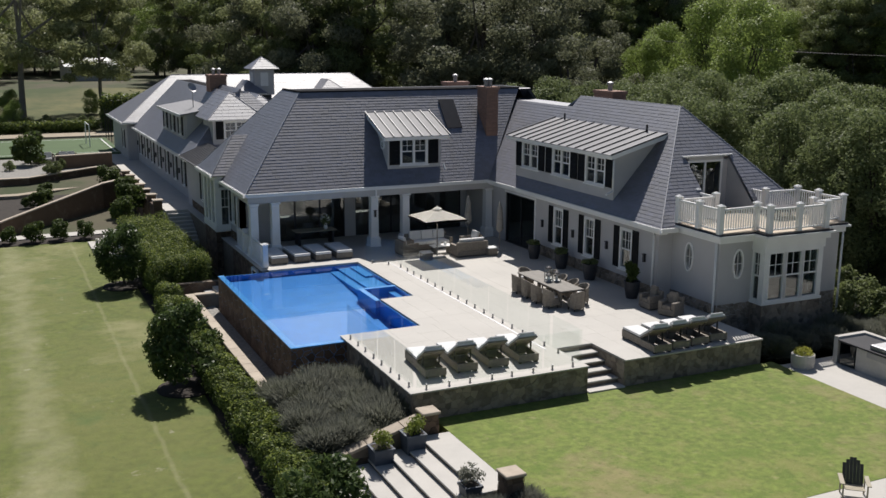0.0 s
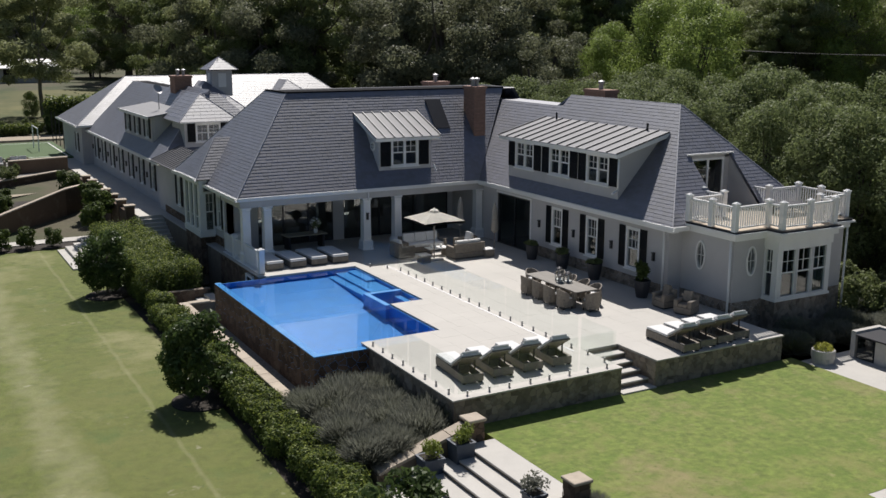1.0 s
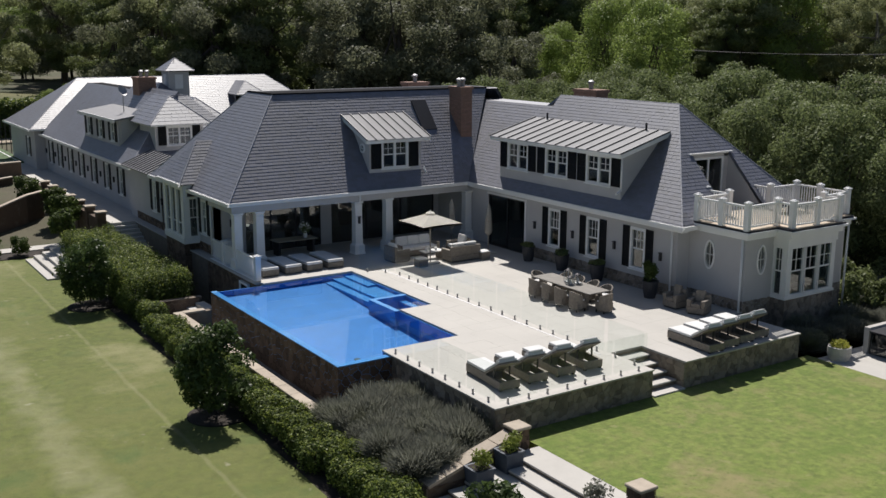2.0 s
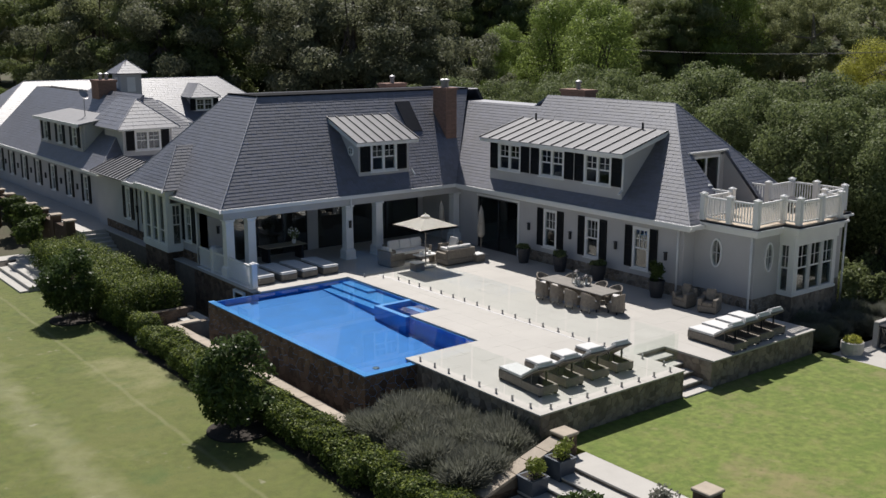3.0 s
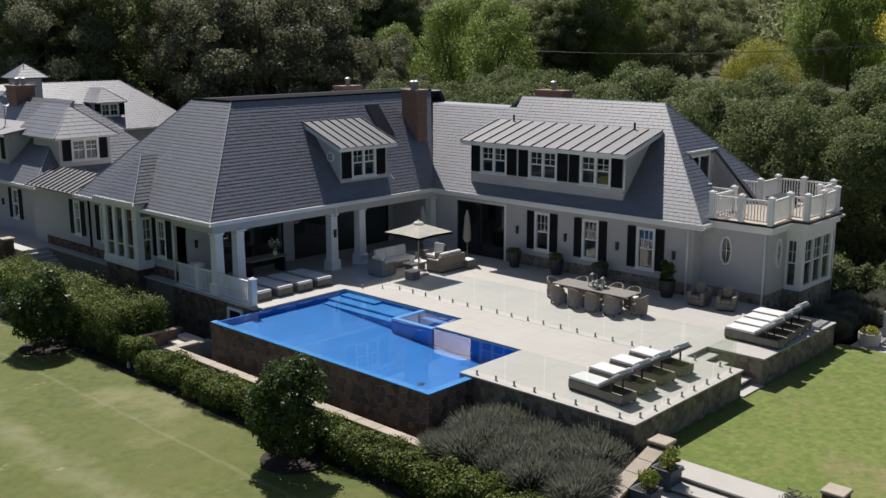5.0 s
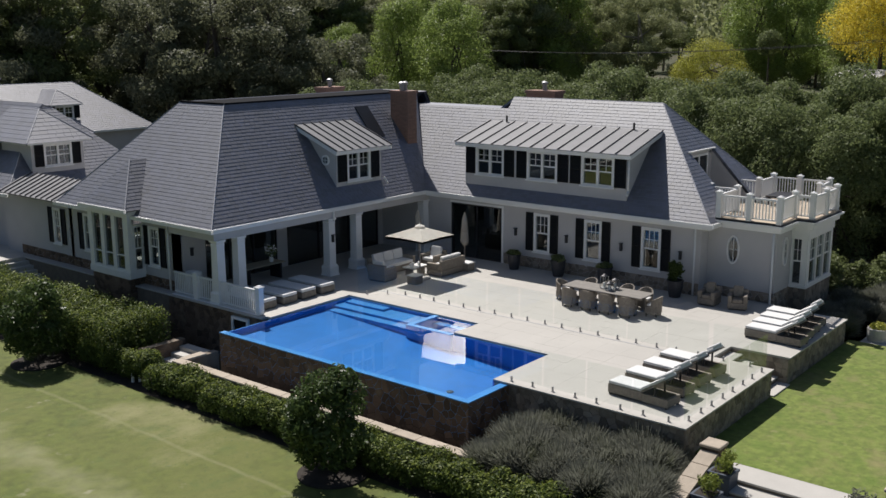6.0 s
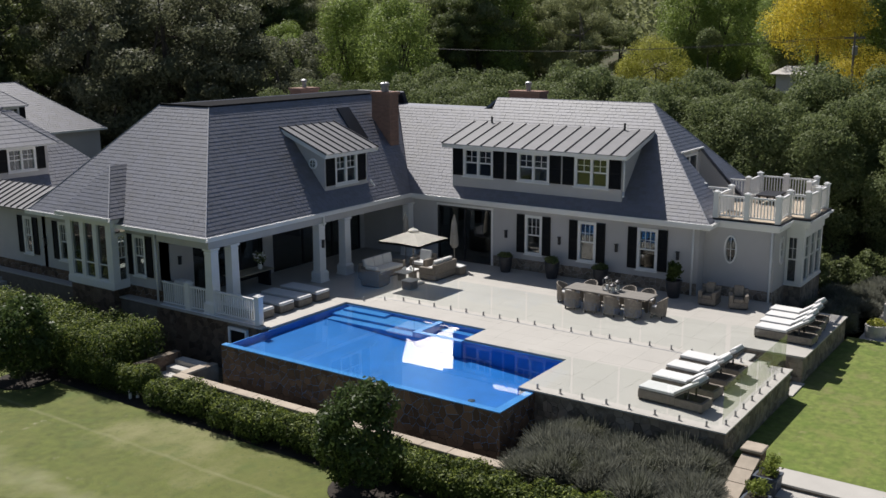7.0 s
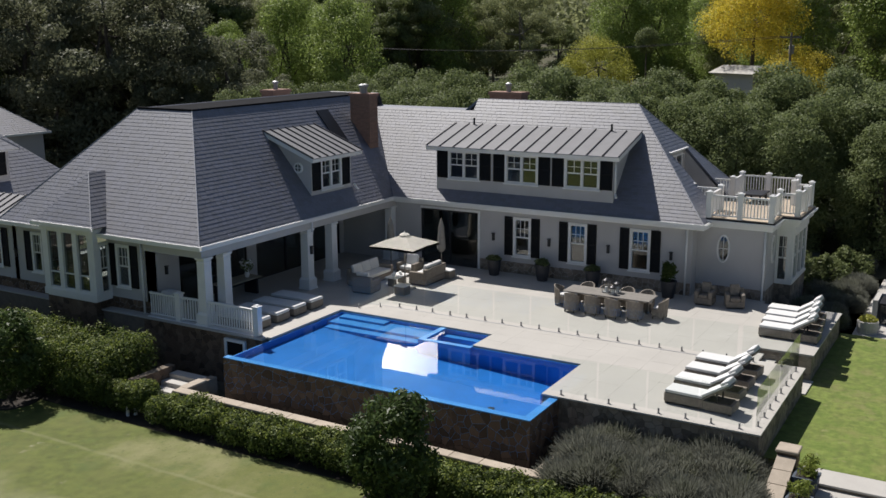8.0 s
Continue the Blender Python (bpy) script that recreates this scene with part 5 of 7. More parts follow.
def crown_gum(w, h, z, n, seed):
    g = random.Random(seed)
    out = []
    for i in range(n):
        a, t = g.uniform(0, 2 * math.pi), g.uniform(0, 1)
        k = g.uniform(0.15, 0.5) * w * (0.55 + 0.6 * math.sin(math.pi * (0.2 + 0.7 * t)))
        s = g.uniform(0.085, 0.16) * w
        out.append((k * math.cos(a), k * math.sin(a), z + h * t, s, s, s * 0.6))
    return out


def crown_cone(w, h, z, n, seed):
    g = random.Random(seed)
    out = []
    for i in range(n):
        t = i / n
        for j in range(4):
            a = g.uniform(0, 2 * math.pi)
            k = 0.36 * w * (1 - t) ** 0.8
            s = (0.07 + 0.17 * (1 - t)) * w
            out.append((k * math.cos(a), k * math.sin(a), z + h * t, s, s, 0.07 * h))
    return out


KINDS = {}


def tree_kind(key, crown, count, size, leaf, bark, h, r, shell=0.55, long=1.0):
    KINDS[key] = (limb_mesh(h, r, crown[1:], len(KINDS) + 3), leaf_mesh("crown", crown, count, size, len(KINDS) + 11, shell=shell, long=long), bark, leaf)


def tree(key, x, y, z, s, label, category="tree", turn=None, name="tree", group="", tall=1.0):
    ob = thing(name, (x, y, z), label, category, group)
    ob.matrix_basis = pose(x, y, z, 0, 0, R.uniform(0, 360) if turn is None else turn) @ Matrix.Diagonal((s, s, s * tall, 1))
    tk, cr, bark, leaf = KINDS[key]
    part("trunk", tk, bark, ob, m=Matrix(), local=True)
    part("crown", cr, leaf, ob, m=Matrix(), local=True)
    return ob


# kinds, about ten metres high but for the magnolia
tree_kind("screen_a", crown_round(5.3, 8.8, 0.5, 30, 1), 26000, 0.165, L_BAND, M_BARK, 6, 0.16, 0.6)
tree_kind("screen_b", crown_round(5.6, 8.3, 0.6, 32, 2), 26000, 0.165, L_BAND, M_BARK, 6, 0.16, 0.6)
tree_kind("light_a", crown_round(7.5, 9.0, 1.4, 30, 3), 30000, 0.17, L_LIGHT, M_BARK, 7, 0.2, 0.55)
tree_kind("gum_a", crown_gum(8.0, 6.4, 3.0, 46, 4), 26000, 0.145, L_GUM, M_PALEBARK, 8, 0.2, 0.4, 1.5)
tree_kind("gum_b", crown_gum(7.0, 7.0, 2.6, 42, 5), 26000, 0.145, L_GUM, M_PALEBARK, 8, 0.18, 0.4, 1.5)
tree_kind("gum_c", crown_gum(6.5, 7.8, 1.6, 44, 15), 26000, 0.145, L_SHRUB, M_BARK, 8, 0.2, 0.4, 1.3)
tree_kind("conifer", crown_cone(5.6, 9.4, 0.6, 11, 6), 22000, 0.17, L_DARK, M_BARK, 9, 0.2, 0.4, 1.4)
tree_kind("dark_a", crown_gum(7.5, 8.4, 1.2, 52, 7), 28000, 0.16, L_DARK, M_BARK, 8, 0.22, 0.4, 1.2)
tree_kind("golden", crown_round(10.5, 8.5, 1.0, 40, 8), 28000, 0.19, L_YELLOW, M_BARK, 6, 0.22, 0.6)
tree_kind("lime", crown_round(10, 6.5, 0.4, 34, 9), 26000, 0.18, L_YGREEN, M_BARK, 4, 0.2, 0.6)
tree_kind("magnolia", [(*b[:3], b[3] * 0.74, b[4] * 0.74, b[5] * 0.74) for b in crown_round(2.95, 2.65, 0.45, 46, 10)[1:]], 7500, 0.125, L_MAG, M_BARK, 1.9, 0.06, 0.55, 1.4)
tree_kind("shrub", crown_round(1.6, 1.3, 0.0, 16, 12), 2200, 0.12, L_SHRUB, M_BARK, 0.6, 0.03, 0.5)
tree_kind("bushy", crown_round(1.3, 1.3, 0.0, 14, 13), 1800, 0.13, L_HEDGE, M_BARK, 0.6, 0.03, 0.5)

# magnolias in the lawn edge
for x, y, s in ((6.05, 34.85, 1.02), (6.0, 51.1, 1.0), (6.5, 20.2, 0.98)):
    tree("magnolia", x, y, LAWN, s, "glossy dark green magnolia tree on the lawn edge", "tree", group="magnolias along the lawn")
    tagged(part("mulch_ring", lathe([(1.05, 0), (1.05, 0.05), (0.9, 0.08), (0.1, 0.1)], 24), M_MULCH, m=pose(x, y, LAWN)), "dark mulch ring round the tree", "mulch", kind="stuff")


def hedge(x0, y0, x1, y1, z, h, count, label, leaf=L_HEDGE, size=0.082, seed=1):
    g = random.Random(seed)
    n = max(6, int((y1 - y0) / 0.55))
    bl = []
    for i in range(n):
        for j in range(max(1, int((x1 - x0) / 0.5))):
            s = g.uniform(0.36, 0.6)
            bl.append((x0 + (x1 - x0) * (j + 0.5) / max(1, int((x1 - x0) / 0.5)) + g.uniform(-0.12, 0.12), y0 + (y1 - y0) * (i + 0.5) / n, z + h * 0.5 + g.uniform(-0.10, 0.15), s, s, h * g.uniform(0.46, 0.58)))
    ob = thing("hedge", ((x0 + x1) / 2, (y0 + y1) / 2, z), label, "hedge")
    part("foliage", leaf_mesh("foliage", bl, count, size, seed, shell=0.6, long=1.3), leaf, ob)
    tips = [(b[0], b[1], b[2] + b[5] * 0.62, b[3] * 0.8, b[4] * 0.8, b[5] * 0.38) for b in bl]
    part("new_growth", leaf_mesh("new_growth", tips, count // 6, size * 0.9, seed + 40, shell=0.8, long=1.3, up=0.5), L_TIPS, ob, "fresh yellow-green leaf tips")
    tagged(part("woody_base", boxes(*[(b[0] - 0.02, b[1] - 0.02, z - 0.05, b[0] + 0.02, b[1] + 0.02, z + h * 0.7) for b in bl[::3]]), M_BARK, ob), kind="stuff")
    return ob


hedge(6.75, 22.4, 7.75, 45.0, LAWN, 0.92, 80000, "clipped green hedge with fresh leaf tips along the lawn", seed=21)
hedge(7.0, 47.6, 9.7, 61.0, LAWN, 1.95, 90000, "tall broad green hedge beside the house", seed=22)
hedge(6.9, 45.6, 7.7, 49.6, LAWN, 1.1, 17000, "low green hedge at the lawn corner", seed=23)


hedge(12.4, 114.0, 23.0, 117.0, 0.1, 3.7, 30000, "tall dense dark hedge behind the sports court", L_MAG, 0.26, 24)
hedge(-40.0, 114.0, 11.5, 115.6, 0.14, 1.1, 40000, "long low green hedge beyond the drive", L_HEDGE, 0.2, 25)


# lavender and grey shrubs: thin upright leaves
def tuft_mesh(count, r, h, seed):
    g = np.random.default_rng(seed)
    a = g.random(count) * 2 * np.pi
    q = np.sqrt(g.random(count)) * r * 0.45
    p = np.stack([q * np.cos(a), q * np.sin(a), g.random(count) * 0.35 * h], 1)
    d = np.stack([np.cos(a) * q / r * 1.9, np.sin(a) * q / r * 1.9, np.ones(count)], 1) + g.normal(size=(count, 3)) * 0.45
    d /= np.linalg.norm(d, axis=1)[:, None]
    ln = h * (0.45 + 0.4 * g.random(count))[:, None]
    s = np.cross(d, g.normal(size=(count, 3)))
    s /= np.linalg.norm(s, axis=1)[:, None]
    w = 0.003 + 0.0045 * g.random(count)[:, None]
    v = np.stack([p - s * w, p + s * w, p + d * ln + s * w * 0.9, p + d * ln - s * w * 0.9], 1).reshape(-1, 3)
    me = bpy.data.meshes.new("leaves")
    me.vertices.add(4 * count)
    me.vertices.foreach_set("co", v.astype(np.float32).ravel())
    me.loops.add(4 * count)
    me.loops.foreach_set("vertex_index", np.arange(4 * count, dtype=np.int32))
    me.polygons.add(count)
    me.polygons.foreach_set("loop_start", np.arange(0, 4 * count, 4, dtype=np.int32))
    me.update()
    return me


TUFTS = [tuft_mesh(5200, 0.55, 0.85, 31 + i) for i in range(3)]


def lavender(x, y, z, s, label="grey-green lavender bush in mulch", group="lavender bushes"):
    ob = thing("lavender_bush", (x, y, z), label, "shrub", group)
    ob.matrix_basis = pose(x, y, z, 0, 0, R.uniform(0, 360)) @ Matrix.Diagonal((s, s, s * R.uniform(0.85, 1.1), 1))
    part("leaves", TUFTS[R.randrange(3)], L_LAV, ob, m=Matrix(), local=True)
    return ob


for i in range(5):
    for j in range(8):
        lavender(8.45 + 0.66 * i + R.uniform(-0.15, 0.15), 26.25 + 0.66 * j + R.uniform(-0.15, 0.15), -1.46, R.uniform(0.8, 1.35))
for x, y in ((11.0, 20.4), (11.6, 19.8), (12.0, 20.5), (10.2, 20.3), (11.0, 19.4), (12.3, 19.4)):
    lavender(x, y, -1.32, R.uniform(0.7, 0.95), "low grey lavender beside the steps", "lavender by the steps")
for i in range(22):
    x, y = R.uniform(25.6, 33.5), R.uniform(26.5, 28.6)
    lavender(x, y, -1.02, R.uniform(0.7, 1.1), "grey shrub in the shaded bed by the house", "shaded shrubs")
for x, y, s in ((32.6, 29.2, 1.3), (33.2, 28.0, 1.2), (33.6, 30.2, 1.5), (32.8, 31.0, 1.2), (34.8, 27.4, 1.3)):
    tree("shrub", x, y, -1.0, s, "loose green and rusty shrub beside the house", "shrub", name="shrub")

# screen of trees behind the wing
for i in range(58):
    row = i % 4
    y = 20 + (i // 4) * 3.6 + R.uniform(-0.8, 0.8)
    x = 39.5 + row * 3.6 + R.uniform(-0.6, 0.6)
    tree("screen_a" if R.random() < 0.5 else "screen_b", x, y, -1.2 + 0.12 * row, R.uniform(0.80, 0.95) + 0.035 * row, "dense green screening tree", group="screen of trees behind the house")
for i in range(26):
    lavender(R.uniform(32.5, 37.5), R.uniform(26.4, 34), -1.0, R.uniform(0.6, 1.0), "grey shrub in the sunny gravel bed", "gravel shrubs")
for x, y, s in ((37.5, 20.5, 0.5), (36.8, 17.5, 0.55)):
    tree("screen_b", x, y, -1.1, s, "young green screening tree", group="screen of trees behind the house")

# two light green trees and their neighbours
for x, y, s in ((82.5, 99.5, 1.38), (79, 88.5, 1.34), (85, 112, 1.1), (76, 104, 0.95)):
    tree("light_a", x, y, 0.2, s, "light green leafy tree", group="light green trees")
tree("lime", 100, 66, 2.9, 0.92, "low spreading lime-green tree", "tree")
tree("golden", 114, 51.0, 6.6, 1.25, "golden yellow leafy tree", "tree")
tree("golden", 106, 44, 0.9, 0.8, "small golden leafy tree", "tree")

# woodland

def wood(kind, x, y, s, label, tall=1.0):
    tree(kind, x, y, ground_height(x, y) - 0.1, s, label, group="woodland trees", tall=tall)


for x, y, s in ((46, 101, 1.7), (45, 85, 0.9), (43, 92, 1.5), (46, 90, 1.8), (50, 87, 1.7), (54, 94, 1.9), (48, 106, 1.9), (60, 100, 1.9), (50, 80, 1.1), (55, 83, 1.2)):
    wood(R.choice(("dark_a", "dark_a", "conifer")), x, y, s, "tall dark evergreen tree")
for x, y, s in ((27, 105, 0.75), (31, 100, 0.7), (25.5, 101, 0.6)):
    wood("gum_c", x, y, s, "young olive-green tree beside the house")
for i in range(150):
    x, y = R.uniform(-75, 175), R.uniform(112, 215)
    if x < 30 and y < 196:
        if -120 < x < 33 and 118 < y < 197:
            y = R.uniform(197, 235)
        elif y <= 118:
            y += 85
    if x > 70 and y < 118:
        y += 20
    wood(R.choice(("gum_a", "gum_b", "gum_c", "dark_a", "gum_a")), x, y, R.uniform(1.5, 2.1), "tall olive-green gum tree", R.uniform(0.9, 1.1))
for i in range(46):
    x, y = R.uniform(100, 200), R.uniform(10, 120)
    if math.hypot(x - 112, y - 52) < 9 or x < 118 and 40 < y < 75:
        x += 30
    wood(R.choice(("gum_a", "gum_b", "gum_c", "light_a")), x, y, R.uniform(1.2, 2.0), "tall olive-green woodland tree", 1.1)
for x, y, s in ((4.7, 128, 2.3), (-14, 122, 1.8), (14, 131, 1.6)):
    wood("gum_b", x, y, s, "tall gum tree with a bare dark trunk")
for i in range(40):
    x, y = R.uniform(28, 100), R.uniform(104, 135)
    if x > 64 and y < 124:
        y += 18
    wood(R.choice(("gum_a", "gum_c", "dark_a")), x, y, R.uniform(1.3, 1.9), "tall olive-green gum tree", R.uniform(0.9, 1.2))
for i in range(24):
    wood(R.choice(("gum_a", "gum_c", "light_a")), R.uniform(92, 128), R.uniform(76, 130), R.uniform(1.0, 1.6), "tall olive-green woodland tree")
for i in range(34):
    x, y = R.uniform(-60, 40), R.uniform(160, 194)
    if 6 < x < 30 and y < 184:
        y += 24
    wood(R.choice(("gum_c", "gum_a", "dark_a", "light_a")), x, y, R.uniform(0.7, 1.4), "leafy tree round the far house")
for i in range(14):
    wood("light_a", R.uniform(-20, 26), R.uniform(116, 134), R.uniform(0.25, 0.42), "small rounded garden tree")


def far_woods(name, x0, x1, y0, y1, count, seed):
    g = random.Random(seed)
    bl = []
    for i in range(420):
        x, y = g.uniform(x0, x1), g.uniform(y0, y1)
        s = g.uniform(3, 6)
        z = ground_height(x, y)
        bl.append((x, y, z + g.uniform(4, 18), s, s, s * 0.8))
    ob = part(name, leaf_mesh(name, bl, count, 1.3, seed, shell=0.4), L_GUM)
    tagged(ob, "distant olive-green woodland on the rise", "woodland", kind="stuff")


far_woods("far_woods", -120, 200, 235, 300, 60000, 51)
far_woods("far_woods", 175, 290, -20, 240, 45000, 52)


# ---- outdoor furniture ----
def add_cushion(x0, y0, z0, x1, y1, z1, r=0.035):
    return soft_box(x0, y0, z0, x1, y1, z1, r, 2)


def lounger():
    """Wicker sun lounger, foot towards +y, raised back towards -y."""
    ob = thing("sun_lounger", (0, 0, 0), "grey wicker sun lounger with pale cushion and raised back", "sun lounger", "sun loungers")
    part("frame", soft_box(-0.36, -0.15, 0.06, 0.36, 1.05, 0.34, 0.02, 1), M_WICKER, ob)
    part("frame_side", boxes((-0.36, -1.0, 0.06, -0.28, -0.15, 0.30), (0.28, -1.0, 0.06, 0.36, -0.15, 0.30), (-0.28, -1.0, 0.06, 0.28, -0.92, 0.30)), M_WICKER, ob)
    for x in (-0.3, 0.3):
        for y in (-0.94, 0.98):
            part("leg", boxes((x - 0.04, y - 0.04, 0, x + 0.04, y + 0.04, 0.06)), M_DARKMETAL, ob)
    part("mattress", add_cushion(-0.34, -0.12, 0.34, 0.34, 1.04, 0.43), M_CUSHION, ob, "pale seat cushion")
    back = pose(0, -0.12, 0.36, -33)
    part("backrest", boxes((-0.35, -0.92, -0.03, 0.35, 0.0, 0.02)), M_WICKER, ob, m=back, local=True)
    part("back_cushion", add_cushion(-0.34, -0.92, 0.025, 0.34, 0.0, 0.11), M_CUSHION, ob, "pale back cushion", back, True)
    part("pillow", add_cushion(-0.28, -0.94, 0.10, 0.28, -0.66, 0.19, 0.05), M_CUSHION, ob, "pale head pillow", back, True)
    for x in (-0.28, 0.28):
        part("strut", boxes((x - 0.02, -0.55, 0.28, x + 0.02, -0.5, 0.62)), M_DARKMETAL, ob)
    return ob


one = lounger()
spots = [(12.62, 28.35), (13.78, 28.42), (14.92, 28.42), (16.05, 28.42), (20.75, 27.45), (21.62, 27.55), (22.5, 27.62), (23.38, 27.72)]
for i, (x, y) in enumerate(spots):
    m = pose(x, y, 0, 0, 0, -4 if i < 4 else -2)
    if i == 0:
        one.matrix_basis = m
    else:
        copy_thing(one, m)


def daybed():
    ob = thing("daybed", (0, 0, 0), "grey wicker flat daybed with a pale cushion", "daybed", "daybeds under the verandah")
    part("frame", soft_box(-0.40, -1.05, 0.03, 0.40, 1.05, 0.30, 0.03, 1), M_WICKER, ob)
    part("foot", boxes((-0.36, -1.0, 0, 0.36, 1.0, 0.03)), M_DARKMETAL, ob)
    part("mattress", add_cushion(-0.39, -1.04, 0.30, 0.39, 1.04, 0.42, 0.04), M_CUSHION, ob, "pale mattress cushion")
    return ob


db = daybed()
for i, x in enumerate((12.35, 13.45, 14.5, 15.6)):
    m = pose(x, 45.75, 0, 0, 0, R.uniform(-2, 2))
    if i:
        copy_thing(db, m)
    else:
        db.matrix_basis = m

# dining set
table = thing("dining_table", (20.9, 34.4, 0), "long outdoor dining table with a weathered grey top", "table")
part("tabletop", soft_box(20.36, 32.6, 0.70, 21.44, 36.15, 0.75, 0.01, 1), M_TABLE, table)
for x in (20.55, 21.25):
    for y in (32.95, 35.8):
        part("leg", boxes((x - 0.06, y - 0.06, 0, x + 0.06, y + 0.06, 0.70)), M_WICKER, table)


def dining_chair():
    ob = thing("dining_chair", (0, 0, 0), "grey woven wicker tub dining chair", "chair", "chairs round the dining table")
    part("seat", soft_box(-0.27, -0.25, 0.12, 0.27, 0.25, 0.42, 0.03, 1), M_WICKER, ob)
    part("cushion", add_cushion(-0.23, -0.21, 0.42, 0.23, 0.2, 0.48), M_CUSHION, ob)
    bm = bmesh.new()
    n = 14
    rings = []
    for k in range(n + 1):
        a = math.pi * (1.05 - 1.1 * k / n) - math.pi
        a = math.pi + math.pi * k / n
        h = 0.66 + 0.16 * math.sin(math.pi * k / n)
        x, y = math.cos(a), math.sin(a)
        rings.append([bm.verts.new((0.30 * x, 0.30 * y, 0.10)), bm.verts.new((0.33 * x, 0.33 * y - 0.02, h)), bm.verts.new((0.28 * x, 0.28 * y - 0.02, h)), bm.verts.new((0.25 * x, 0.25 * y, 0.10))])
    for p, q in zip(rings, rings[1:]):
        for i in range(4):
            bm.faces.new((p[i], p[(i + 1) % 4], q[(i + 1) % 4], q[i]))
    bm.faces.new(rings[0])
    bm.faces.new(rings[-1][::-1])
    part("back", bm, M_WICKER, ob, smooth=False)
    for x in (-0.21, 0.21):
        for y in (-0.2, 0.2):
            part("leg", boxes((x - 0.025, y - 0.025, 0, x + 0.025, y + 0.025, 0.12)), M_DARKMETAL, ob)
    return ob


ch = dining_chair()
rows = [(20.18, y, -90) for y in (33.1, 33.95, 34.8, 35.65)] + [(21.62, y, 90) for y in (33.1, 33.95, 34.8, 35.65)] + [(20.9, 32.35, 0), (20.9, 36.4, 180)]
for i, (x, y, a) in enumerate(rows):
    m = pose(x + R.uniform(-0.04, 0.04), y, 0, 0, 0, a + R.uniform(-6, 6))
    if i:
        copy_thing(ch, m)
    else:
        ch.matrix_basis = m


def storm_lantern(x, y, z, h):
    ob = thing("lantern", (x, y, z), "tall glass candle lantern with a steel frame", "lantern", "lanterns on the table")
    part("base", soft_box(x - 0.13, y - 0.13, z, x + 0.13, y + 0.13, z + 0.04, 0.01, 1), M_STEEL, ob)
    part("glass", boxes((x - 0.11, y - 0.11, z + 0.04, x + 0.11, y + 0.11, z + h - 0.08)), M_FENCE, ob)
    part("candle", tube(bmesh.new(), (x, y, z + 0.04), (x, y, z + 0.22), 0.05, n=12), M_WHITE, ob, "white pillar candle")
    part("top", lathe([(0.14, 0), (0.14, 0.03), (0.06, 0.08), (0.02, 0.1)], 12), M_DARKMETAL, ob, m=pose(x, y, z + h - 0.08))
    for sx in (-1, 1):
        for sy in (-1, 1):
            part("rod", boxes((x + sx * 0.12 - 0.01, y + sy * 0.12 - 0.01, z + 0.04, x + sx * 0.12 + 0.01, y + sy * 0.12 + 0.01, z + h - 0.08)), M_STEEL, ob)


storm_lantern(20.95, 34.55, 0.75, 0.55)
storm_lantern(21.1, 34.15, 0.75, 0.42)
storm_lantern(20.75, 34.2, 0.75, 0.34)

# umbrellas
um = thing("umbrella", (19.82, 43.22, 0), "open square sand-coloured market umbrella", "umbrella")
part("base", soft_box(19.47, 42.87, 0, 20.17, 43.57, 0.08, 0.02, 1), M_CONCRETE, um)
part("pole", tube(bmesh.new(), (19.82, 43.22, 0.08), (19.82, 43.22, 2.45), 0.028, n=10), M_POLE, um)
cb = bmesh.new()
S = 1.08
top = cb.verts.new((19.82, 43.22, 2.42))
mids = []
for sx, sy in ((-1, -1), (0, -1), (1, -1), (1, 0), (1, 1), (0, 1), (-1, 1), (-1, 0)):
    z = 1.99 if sx and sy else 2.02
    mids.append((cb.verts.new((19.82 + sx * S, 43.22 + sy * S, z)), cb.verts.new((19.82 + sx * S, 43.22 + sy * S, z - 0.10))))
for i in range(8):
    a, b = mids[i], mids[(i + 1) % 8]
    cb.faces.new((top, a[0], b[0]))
    cb.faces.new((a[0], a[1], b[1], b[0]))
bmesh.ops.solidify(cb, geom=list(cb.faces), thickness=0.006)
part("canopy", cb, M_SAND, um, "taut sand canvas canopy")
part("vent_cap", lathe([(0.24, 0), (0.16, 0.05), (0.03, 0.1), (0.02, 0.16)], 8), M_SAND, um, m=pose(19.82, 43.22, 2.40))
for sx, sy in ((-1, -1), (1, -1), (1, 1), (-1, 1)):
    part("rib", tube(bmesh.new(), (19.82, 43.22, 2.38), (19.82 + sx * 1.06, 43.22 + sy * 1.06, 1.97), 0.012, n=5), M_POLE, um)


def closed_umbrella(x, y, top_z):
    ob = thing("umbrella", (x, y, 0), "furled sand-coloured umbrella on a pole", "umbrella", "furled umbrellas")
    part("base", soft_box(x - 0.3, y - 0.3, 0, x + 0.3, y + 0.3, 0.08, 0.02, 1), M_CONCRETE, ob)
    part("pole", tube(bmesh.new(), (x, y, 0.08), (x, y, top_z), 0.026, n=8), M_POLE, ob)
    bm = lathe([(0.10, 0.95), (0.20, 1.1), (0.17, 1.55), (0.15, 1.75), (0.13, 2.1), (0.04, top_z - 0.06)], 12)
    for v in bm.verts:
        k = 1 + 0.22 * math.sin(6 * math.atan2(v.co.y, v.co.x))
        v.co.x *= k
        v.co.y *= k
    part("canopy", bm, M_FURLED, ob, "folded canvas canopy", pose(x, y, 0))
    part("tie", lathe([(0.17, 0), (0.17, 0.05)], 12), M_POLE, ob, m=pose(x, y, 1.6))


closed_umbrella(23.41, 43.5, 2.5)
closed_umbrella(22.79, 45.86, 2.45)


